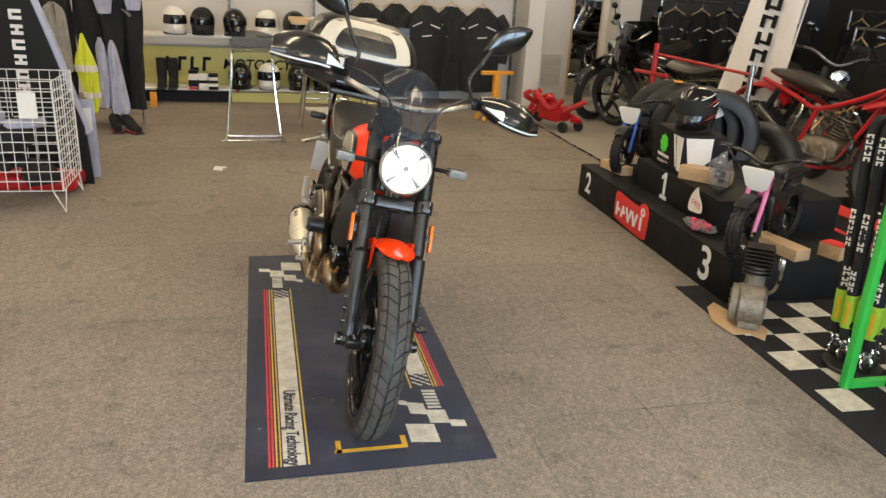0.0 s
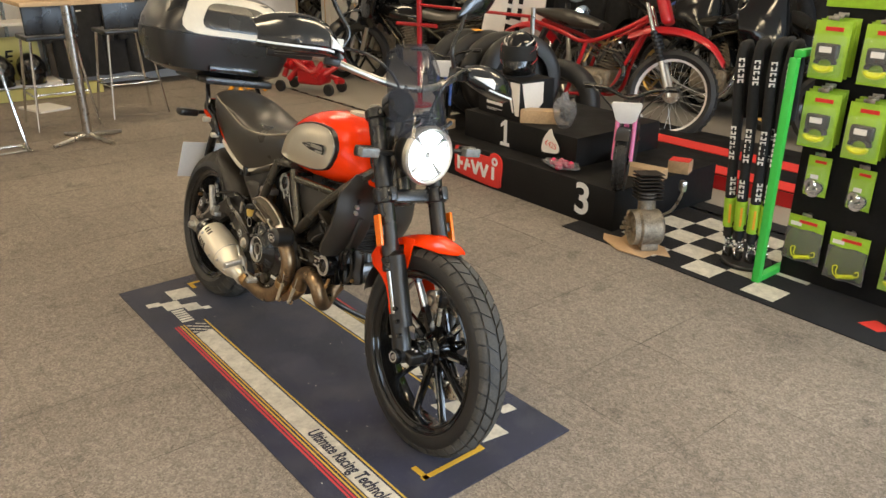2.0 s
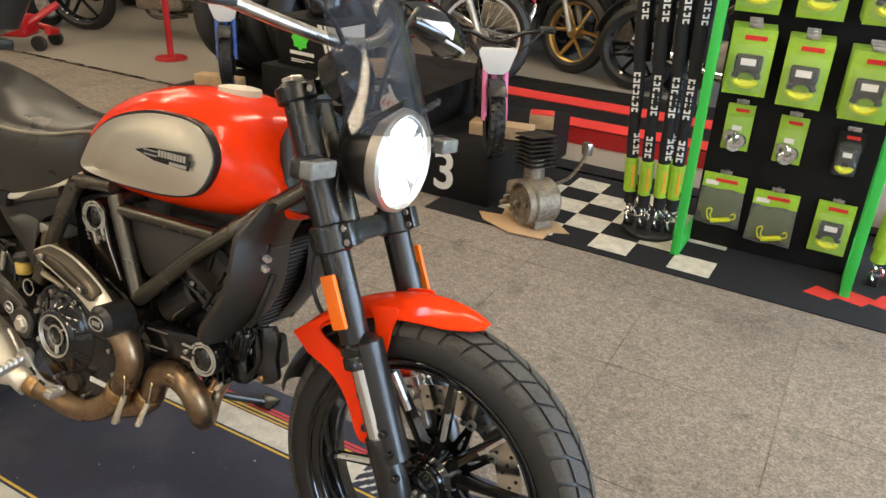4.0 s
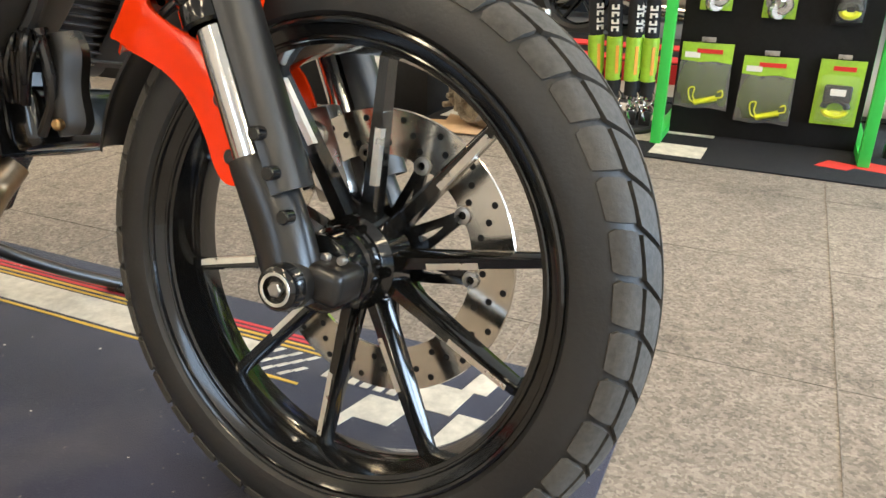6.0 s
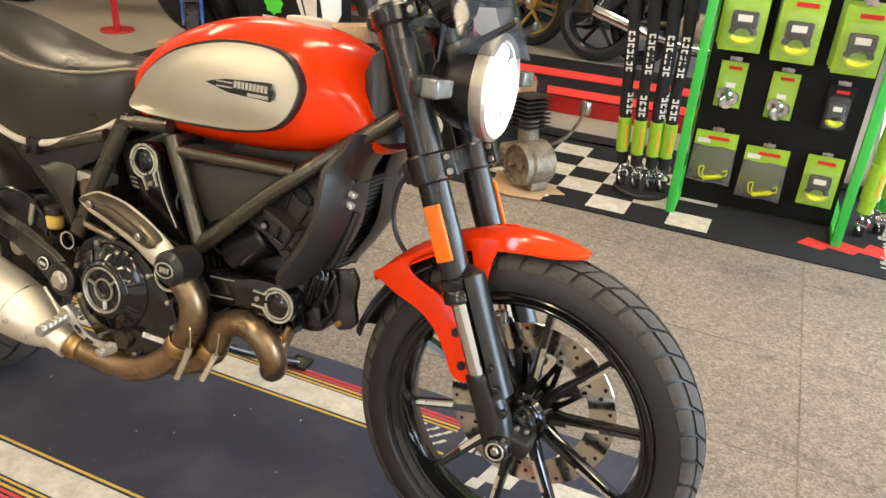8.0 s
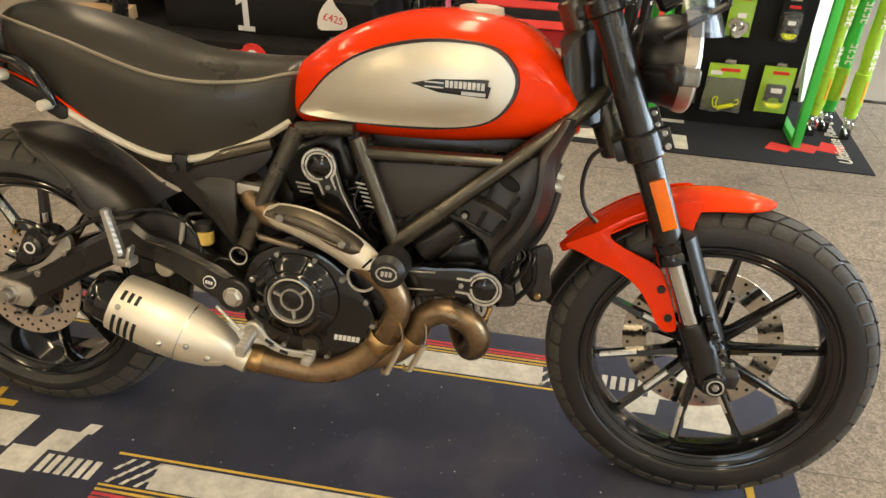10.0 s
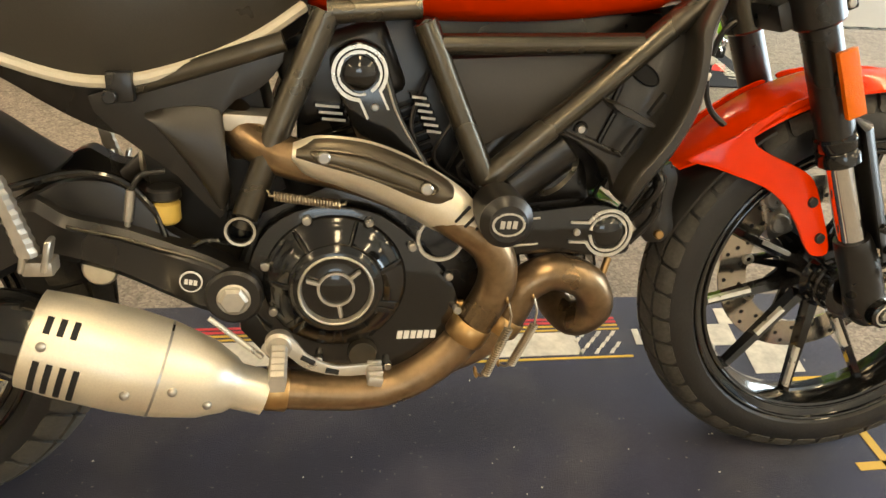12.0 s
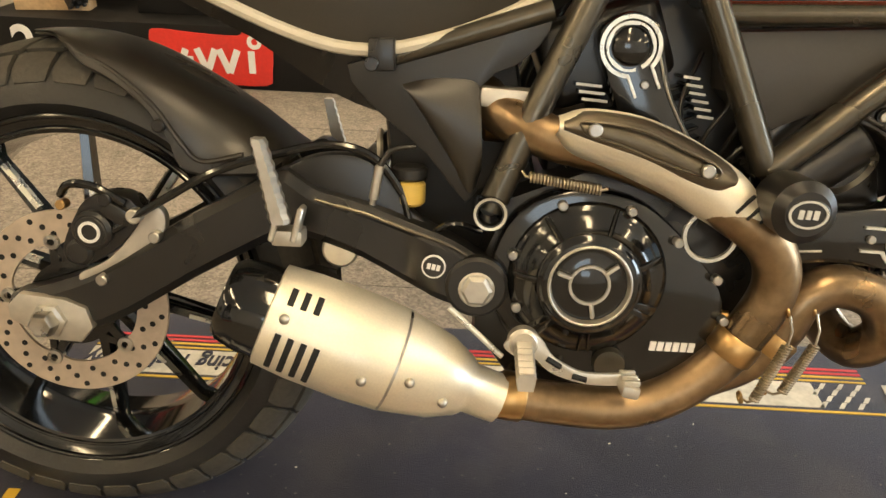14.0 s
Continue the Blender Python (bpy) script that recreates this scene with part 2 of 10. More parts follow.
# ---- the room ----
def carpet_material():
    mt = material("carpet_tiles", (0.24, 0.208, 0.176), 0.97, var=0.2, scale=0.8, bump=0.2, bscale=300, spec=0.1)
    n, l = mt.node_tree.nodes, mt.node_tree.links
    p = n["Principled BSDF"]
    src = p.inputs["Base Color"].links[0].from_socket
    tc = n.new("ShaderNodeTexCoord")
    fl, f2 = n.new("ShaderNodeTexVoronoi"), n.new("ShaderNodeTexVoronoi")
    mr = n.new("ShaderNodeMath")
    mr.operation = "MULTIPLY"
    for k, (vo, sc, lo, hi) in enumerate(((fl, 190, 0.72, 1.30), (f2, 60, 0.88, 1.12))):
        vo.inputs["Scale"].default_value = sc
        l.new(tc.outputs["Object"], vo.inputs["Vector"])
        sp = n.new("ShaderNodeSeparateColor")
        l.new(vo.outputs["Color"], sp.inputs[0])
        rg = n.new("ShaderNodeMapRange")
        rg.inputs[3].default_value, rg.inputs[4].default_value = lo, hi
        l.new(sp.outputs[0], rg.inputs[0])
        l.new(rg.outputs[0], mr.inputs[k])
    st = n.new("ShaderNodeTexNoise")
    st.inputs["Scale"].default_value, st.inputs["Detail"].default_value = 2.3, 8
    l.new(tc.outputs["Object"], st.inputs["Vector"])
    sr = n.new("ShaderNodeMapRange")
    sr.inputs[1].default_value, sr.inputs[2].default_value, sr.inputs[3].default_value, sr.inputs[4].default_value = 0.29, 0.38, 0.78, 1.0
    l.new(st.outputs[0], sr.inputs[0])
    m1, m2 = n.new("ShaderNodeVectorMath"), n.new("ShaderNodeVectorMath")
    m1.operation = m2.operation = "SCALE"
    l.new(src, m1.inputs[0])
    l.new(mr.outputs[0], m1.inputs["Scale"])
    l.new(m1.outputs[0], m2.inputs[0])
    l.new(sr.outputs[0], m2.inputs["Scale"])
    # tiles differ a little in shade, and traffic has left dark smudges
    tile = n.new("ShaderNodeVectorMath")
    tile.operation = "SNAP"
    tile.inputs[1].default_value = (0.5, 0.5, 10.0)
    shift = n.new("ShaderNodeVectorMath")
    shift.inputs[1].default_value = (6.265, 4.43, 5.0)
    l.new(tc.outputs["Object"], shift.inputs[0])
    l.new(shift.outputs[0], tile.inputs[0])
    wn = n.new("ShaderNodeTexWhiteNoise")
    l.new(tile.outputs[0], wn.inputs["Vector"])
    tr = n.new("ShaderNodeMapRange")
    tr.inputs[3].default_value, tr.inputs[4].default_value = 0.95, 1.04
    l.new(wn.outputs["Value"], tr.inputs[0])
    sm = n.new("ShaderNodeTexNoise")
    sm.inputs["Scale"].default_value, sm.inputs["Detail"].default_value, sm.inputs["Roughness"].default_value = 5.5, 6, 0.62
    l.new(tc.outputs["Object"], sm.inputs["Vector"])
    sg = n.new("ShaderNodeMapRange")
    sg.inputs[1].default_value, sg.inputs[2].default_value, sg.inputs[3].default_value, sg.inputs[4].default_value = 0.30, 0.42, 0.70, 1.0
    l.new(sm.outputs[0], sg.inputs[0])
    both = n.new("ShaderNodeMath")
    both.operation = "MULTIPLY"
    l.new(tr.outputs[0], both.inputs[0])
    l.new(sg.outputs[0], both.inputs[1])
    m3 = n.new("ShaderNodeVectorMath")
    m3.operation = "SCALE"
    l.new(m2.outputs[0], m3.inputs[0])
    l.new(both.outputs[0], m3.inputs["Scale"])
    l.new(m3.outputs[0], p.inputs["Base Color"])
    return mt


m_carpet = carpet_material()
m_wall = material("white_wall_paint", (0.62, 0.59, 0.55), 0.7, var=0.08, scale=1.5, bump=0.05)
m_dark = material("dark_wall_surface", (0.05, 0.047, 0.045), 0.6, var=0.3, scale=2)
m_ceil = material("ceiling_tile", (0.74, 0.72, 0.67), 0.85, var=0.06, scale=3)
m_wood = material("pale_wood", (0.52, 0.36, 0.2), 0.6, var=0.2, scale=20, stretch=(1, 12, 1))
m_pod = material("black_painted_board", (0.0085, 0.008, 0.008), 0.6, spec=0.22, var=0.4, scale=7, bump=0.1)
m_green = material("green_steel_paint", (0.06, 0.5, 0.07), 0.35, var=0.08)
m_lime = material("lime_card", (0.33, 0.55, 0.03), 0.4, var=0.12, scale=40)
m_hiviz = material("hi_viz_yellow", (0.72, 0.78, 0.04), 0.6)
m_orange = material("orange_plastic", (0.8, 0.35, 0.02), 0.4)
m_redpt = material("red_paint", (0.43, 0.007, 0.010), 0.35, coat=0.3, var=0.12)
m_redfelt = material("red_carpet_band", (0.62, 0.03, 0.02), 0.8, var=0.15)
m_pink = material("pink_paint", (0.75, 0.2, 0.4), 0.35)
m_blue = material("blue_paint", (0.05, 0.12, 0.45), 0.3, coat=0.4)
m_cloth = material("dark_cloth", (0.011, 0.011, 0.012), 0.85, var=0.4, scale=12, bump=0.4, bscale=60)
m_grey = material("grey_cloth", (0.35, 0.36, 0.45), 0.85, var=0.25, scale=8)
m_vinyl = material("white_vinyl", (0.78, 0.75, 0.7), 0.55, var=0.06, scale=5)
m_brown = material("cardboard", (0.5, 0.33, 0.18), 0.85, var=0.15)
m_crank = material("weathered_engine_alloy", (0.26, 0.22, 0.165), 0.55, 0.5, var=0.6, scale=25, bump=0.4, bscale=120)
m_sign = material("yellow_green_sign", (0.55, 0.5, 0.16), 0.5, var=0.08)
m_wire = material("white_wire", (0.72, 0.70, 0.66), 0.45)
m_gold2 = material("gold_wheel", (0.5, 0.33, 0.1), 0.35, 0.8)
m_bag = glass("clear_bag", (0.30, 0.31, 0.34), 0.10, 0.42)
m_fluor = glow("tube_glow", (1.0, 0.84, 0.60), 14.0)
m_mirror = material("mirror_glass", (0.8, 0.82, 0.82), 0.03, 1.0, var=0.01)

X0, X1, Y0, Y1, ZC = -6.6, 6.6, -4.6, 7.4, 2.8
solid("floor", box(bmesh.new(), (X1 - X0 + 0.6, Y1 - Y0 + 0.6, 0.1), ((X0 + X1) / 2, (Y0 + Y1) / 2, -0.05)), m_carpet, "worn grey-brown flecked carpet tiles", "floor", kind="structure")
bm = bmesh.new()
for x in np.arange(1.235 - 0.5 * 15, X1, 0.5):
    box(bm, (0.002, Y1 - Y0, 0.0016), (x, (Y0 + Y1) / 2, 0.0003))
for y in np.arange(1.07 - 0.5 * 11, Y1, 0.5):
    box(bm, (X1 - X0, 0.002, 0.0016), ((X0 + X1) / 2, y, 0.0002))
m_seam = material("carpet_seam", (0.195, 0.172, 0.148), 1.0, var=0.9, scale=3, bump=0.5, spec=0.1)
solid("floor_seams", bm, m_seam, "thin dark joints between carpet tiles", "floor", kind="structure", smooth=0)
m_vfloor = material("grey_vinyl_floor", (0.30, 0.275, 0.235), 0.55, var=0.14, scale=1.6, bump=0.08, bscale=120, spec=0.3)
solid("floor_vinyl", box(bmesh.new(), (X1 - X0, Y1 - 2.66, 0.004), ((X0 + X1) / 2, (Y1 + 2.66) / 2, 0.0022)), m_vfloor, "smooth grey-beige vinyl floor behind the podium", "floor", kind="structure")
bm = bmesh.new()
box(bm, (X1 - X0, 0.03, 0.006), ((X0 + X1) / 2, 2.655, 0.003), 0.0015, 1)
solid("floor_trim", bm, m_frame, "thin dark threshold strip between carpet and vinyl", "trim", kind="structure")
solid("wall_back", box(bmesh.new(), (0.2, Y1 - Y0 + 0.4, ZC), (X0 - 0.1, (Y0 + Y1) / 2, ZC / 2)), m_wall, "off-white painted back wall", "wall", kind="structure")
solid("wall_north", box(bmesh.new(), (X1 - X0, 0.2, ZC), ((X0 + X1) / 2, Y1 + 0.1, ZC / 2)), m_dark, "dark wall behind the parked motorcycles", "wall", kind="structure")
# side wall with one small window behind the walk
SWX0, SWX1, SWZ0, SWZ1 = -0.75, 0.55, 1.15, 2.1
bm = bmesh.new()
box(bm, (SWX0 - X0, 0.2, ZC), ((X0 + SWX0) / 2, Y0 - 0.1, ZC / 2))
box(bm, (X1 - SWX1, 0.2, ZC), ((X1 + SWX1) / 2, Y0 - 0.1, ZC / 2))
box(bm, (SWX1 - SWX0, 0.2, SWZ0), ((SWX0 + SWX1) / 2, Y0 - 0.1, SWZ0 / 2))
box(bm, (SWX1 - SWX0, 0.2, ZC - SWZ1), ((SWX0 + SWX1) / 2, Y0 - 0.1, (SWZ1 + ZC) / 2))
solid("wall_south", bm, m_wall, "off-white side wall with a small window", "wall", kind="structure", smooth=0)
wf = thing("window_1", "white framed small window in the side wall", "window", pose((SWX0 + SWX1) / 2, Y0 - 0.1, SWZ0), kind="structure")
for k in range(3):
    bm = bmesh.new()
    box(bm, (0.05, 0.08, SWZ1 - SWZ0), (-0.625 + 0.625 * k, 0, (SWZ1 - SWZ0) / 2), 0.004)
    part("mullion", bm, m_white, wf)
for z in (0.025, SWZ1 - SWZ0 - 0.025):
    bm = bmesh.new()
    box(bm, (1.2, 0.07, 0.05), (0, 0, z), 0.004)
    part("rail", bm, m_white, wf)
area_lamp("window_light", pose((SWX0 + SWX1) / 2, Y0 - 0.03, (SWZ0 + SWZ1) / 2, 90, 0, 0), SWX1 - SWX0, SWZ1 - SWZ0, 14, (0.78, 0.89, 1.0))
# added panel that darkens the daylit wall behind the back row
solid("wall_cladding", box(bmesh.new(), (0.06, 2.9, ZC), (X0 + 0.03, 5.95, ZC / 2)), m_dark, "dark panel added over the back wall behind the motorcycles", "wall", kind="structure")
# shop front with tall windows
bm = bmesh.new()
box(bm, (0.2, Y1 - Y0 + 0.4, 0.35), (X1 + 0.1, (Y0 + Y1) / 2, 0.175))
box(bm, (0.2, Y1 - Y0 + 0.4, 0.3), (X1 + 0.1, (Y0 + Y1) / 2, ZC - 0.15))
for y in (Y0, -1.8, 0.8, 3.4, 6.0, Y1):
    box(bm, (0.2, 0.3, ZC - 0.65), (X1 + 0.1, y, 0.35 + (ZC - 0.65) / 2))
solid("wall_front", bm, m_wall, "shop-front wall with tall windows", "wall", kind="structure", smooth=0)
solid("ceiling", box(bmesh.new(), (X1 - X0 + 0.4, Y1 - Y0 + 0.4, 0.1), ((X0 + X1) / 2, (Y0 + Y1) / 2, ZC + 0.05)), m_ceil, "white tiled shop ceiling", "ceiling", kind="structure")
for k, (y0, y1) in enumerate(((-1.65, 0.65), (0.95, 3.25), (3.55, 5.85))):
    area_lamp("window_light", pose(X1 + 0.05, (y0 + y1) / 2, 1.4, 0, 90, 0), 2.1, y1 - y0, 215, (0.70, 0.84, 1.0))
solid("ground", box(bmesh.new(), (120, 120, 0.1), (0, 1.4, -0.16)), material("pavement_concrete", (0.3, 0.29, 0.28), 0.9), "pale concrete pavement outside", "ground", kind="structure")

# ceiling lights
LAMPS = [(x, y) for x in (-5.0, -2.5, 0.0, 2.5, 5.0) for y in (-3.6, -1.2, 1.2, 3.6)]
bm = bmesh.new()
box(bm, (0.22, 1.5, 0.06), (0, 0, -0.03), 0.01)
lt = thing("ceiling_light", "long white fluorescent ceiling fitting, lit warm", "ceiling light", pose(*LAMPS[0], ZC), group="ceiling lights")
part("casing", bm, m_white, lt)
for x in (-0.05, 0.05):
    bm = bmesh.new()
    rod(bm, (x, -0.7, -0.075), (x, 0.7, -0.075), 0.013)
    part("tube", bm, m_fluor, lt, "glowing tube")
for p in LAMPS[1:]:
    copy_thing(lt, pose(*p, ZC))
for i, p in enumerate(LAMPS):
    area_lamp("tube_light", pose(p[0], p[1], ZC - 0.1), 0.2, 1.4, 20.5, (1.0, 0.750, 0.435))

# ---- navy mat under the motorcycle ----
pm = thing("garage_mat", "navy printed garage mat under the motorcycle", "floor mat")
bm = bmesh.new()
box(bm, (1.972, 0.815, 0.006), (-0.036, 0.005, 0.003), 0.002)
part("mat_base", bm, m_navy, pm)
m_prw = material("white_print", (0.56, 0.53, 0.46), 0.9, var=0.3, scale=18)
m_prr = material("red_print", (0.55, 0.05, 0.06), 0.9, var=0.1)
m_pry = material("yellow_print_line", (0.6, 0.4, 0.06), 0.9, var=0.1)


def flat(name, pts, z, mt, parent, label=""):
    bm = bmesh.new()
    vs = [bm.verts.new((x, y, z)) for x, y in pts]
    f = bm.faces.new(vs)
    if f.normal.z < 0:
        f.normal_flip()
    ex = bmesh.ops.extrude_face_region(bm, geom=[f])
    bmesh.ops.translate(bm, vec=(0, 0, 0.0012), verts=[v for v in ex["geom"] if isinstance(v, bmesh.types.BMVert)])
    return part(name, bm, mt, parent, label, smooth=0)


def rect(x0, x1, y0, y1):
    return [(x0, y0), (x1, y0), (x1, y1), (x0, y1)]


def mat_side(s):
    """The printed band, chequers and wording of one long side; s = 1 for the -y side, -1 turns it end for end."""
    q = Matrix.Translation((-0.036, 0.005, 0)) @ Matrix.Rotation(0 if s > 0 else math.pi, 4, "Z") @ Matrix.Translation((0.036, -0.005, 0))
    def tr(pts):
        return [tuple((q @ Vector((x, y, 0)))[:2]) for x, y in pts]
    z = 0.0058
    for y0, y1, mt in ((-0.330, -0.323, m_prr), (-0.318, -0.311, m_prr), (-0.306, -0.300, m_pry), (-0.293, -0.288, m_pry), (-0.205, -0.199, m_pry)):
        flat("printed_line", tr(rect(-0.545, 0.895, y0, y1)), z, mt, pm)
    flat("white_band", tr(rect(-0.44, 0.895, -0.283, -0.212)), z, m_prw, pm, "off-white printed band")
    for j in range(6):
        for i in range(4):
            if (i + j) % 2 == 0:
                x = -0.535 + 0.0165 * j
                y = -0.283 + 0.018 * i
                flat("chequer_fleck", tr([(x, y), (x + 0.009, y), (x + 0.021, y + 0.0165), (x + 0.012, y + 0.0165)]), z, m_prw, pm)
    for pts in ([(-0.83, -0.35), (-0.79, -0.35), (-0.78, -0.295), (-0.82, -0.295)], [(-0.80, -0.295), (-0.715, -0.295), (-0.705, -0.225), (-0.79, -0.225)],
                [(-0.91, -0.235), (-0.80, -0.235), (-0.785, -0.135), (-0.895, -0.135)], [(-0.735, -0.225), (-0.66, -0.225), (-0.645, -0.165), (-0.72, -0.165)], [(-0.665, -0.165), (-0.635, -0.165), (-0.625, -0.135), (-0.655, -0.135)]):
        flat("chequer_logo", tr(pts), z, m_prw, pm)
    for j in range(6):
        x = -0.70 + 0.023 * j
        flat("logo_bar", tr([(x, -0.286), (x + 0.014, -0.286), (x + 0.020, -0.236), (x + 0.006, -0.236)]), z + 0.0004, m_prw, pm)
    words("mat_wording", "Ultimate Racing Technology", 0.062, q @ pose(0.66, -0.249, 0.0078, 0, 0, 0), m_navy, pm, "navy lettering on the band", 0.0012, 0.47, 0.15)


mat_side(1)
mat_side(-1)
for sx, sy, x, y in ((1, 1, 0.85, 0.13), (1, -1, 0.85, -0.11), (-1, 1, -0.935, 0.13), (-1, -1, -0.935, -0.12)):
    if sx > 0:
        flat("corner_mark", rect(x - 0.018, x, min(y, y - sy * 0.245), max(y, y - sy * 0.245)) if sy > 0 else rect(x - 0.07, x, y, y + 0.018), 0.0058, m_yel, pm, "yellow wheel mark")
        if sy > 0:
            flat("corner_mark", rect(x - 0.07, x - 0.018, y - 0.018, y), 0.0058, m_yel, pm)
    else:
        flat("corner_mark", rect(x, x + 0.018, min(y, y - sy * 0.055), max(y, y - sy * 0.055)), 0.0058, m_yel, pm)
        flat("corner_mark", rect(x + 0.018, x + 0.07, y - 0.018, y) if sy > 0 else rect(x + 0.018, x + 0.07, y, y + 0.018), 0.0058, m_yel, pm)
rnd = random.Random(8)
bm = bmesh.new()
for k in range(45):
    x, y = rnd.uniform(-0.95, 0.9), rnd.uniform(-0.38, 0.36)
    r = rnd.uniform(0.0006, 0.0022)
    box(bm, (r * 2, r * rnd.uniform(0.5, 1.6), 0.001), pose(x, y, 0.0068, 0, 0, rnd.uniform(0, 180)))
tagged(part("lint", bm, m_prw, pm, "pale lint and grit on the mat", smooth=0), kind="stuff")

# ---- the motorcycle ----
bike = thing("motorcycle", "orange-red scrambler motorcycle with silver tank panels on a navy mat", "motorcycle", pose(0, -0.025, 0, -11.3))
FR = Vector((-0.399, 0, 0.917))
FA, RA = Vector((0.684, 0, 0.326)), Vector((-0.78, 0, 0.318))
FF = Vector((0.676, 0, 0.321))


def fork_at(s, y=0.0, fwd=0.0):
    """A point s up the fork, y to the left, fwd ahead of it."""
    return FF + FR * s + Vector((0.917, 0, 0.399)) * fwd + Vector((0, y, 0))


FORK = Matrix.Translation(FF) @ Matrix(((0.917, 0, -0.399, 0), (0, 1, 0, 0), (0.399, 0, 0.917, 0), (0, 0, 0, 1)))


def bolts(name, pts, r, h, mt, parent, label="", axis=RX, seg=12):
    """One small headed bolt at each point."""
    for p in pts:
        b = bmesh.new()
        cyl(b, r, h, Matrix.Translation(p) @ axis, seg, min(r, h) * 0.2)
        part(name, b, mt, parent, label)


def tread(bm, R, rho, c, n, inner, outer, rise):
    """Raised chevron tread blocks, a centre and a shoulder column on each side, rounded at their corners."""
    pitch = 2 * math.pi / n
    gap = 0.0052 / R

    def at(ph, th, up):
        r = R - rho + (rho + up) * math.cos(ph)
        return (c[0] + r * math.cos(th), c[1] + (rho + up) * math.sin(ph), c[2] + r * math.sin(th))

    for i in range(n):
        for sd in (-1, 1):
            for col, (f0, f1) in enumerate(((3.0, inner), (inner + 3.5, outer))):
                lean = rise if col == 0 else 0.35 * rise
                t0 = pitch * (i + (0.5 if sd > 0 else 0.0)) + (rise * radians(inner) if col else 0.0)
                top, low = [], []
                for a in range(5):
                    rt, rl = [], []
                    for b in range(5):
                        u, v = (a - 2) / 2, (b - 2) / 2
                        k = 1 - 0.035 * (abs(u) == 1 and abs(v) == 1)
                        hook = 0.16 * pitch * (1 if (b == 4 and col) else 0) * (u > 0)
                        for ring, s, up in ((rt, 0.965, 0.0056), (rl, 1.0, -0.003)):
                            fv = (f0 + f1) / 2 + (f1 - f0) / 2 * v * k * s
                            ph = radians(fv)
                            fade = 1 - 0.75 * max(0.0, (fv - outer + 12) / 12) if col else 1.0
                            th = t0 + lean * (ph - radians(f0)) + u * k * s * (pitch - gap) / 2 - hook * 0.5
                            ring.append(at(sd * ph, th, up * fade if up > 0 else up))
                    top.append([bm.verts.new(p) for p in rt])
                    low.append([bm.verts.new(p) for p in rl])
                for a in range(4):
                    for b in range(4):
                        bm.faces.new((top[a][b], top[a][b + 1], top[a + 1][b + 1], top[a + 1][b]))
                rim = [(0, q) for q in range(4)] + [(q, 4) for q in range(4)] + [(4, q) for q in range(4, 0, -1)] + [(q, 0) for q in range(4, 0, -1)]
                for j in range(16):
                    (a, b), (a2, b2) = rim[j], rim[(j + 1) % 16]
                    bm.faces.new((top[a][b], low[a][b], low[a2][b2], top[a2][b2]))
    return bm


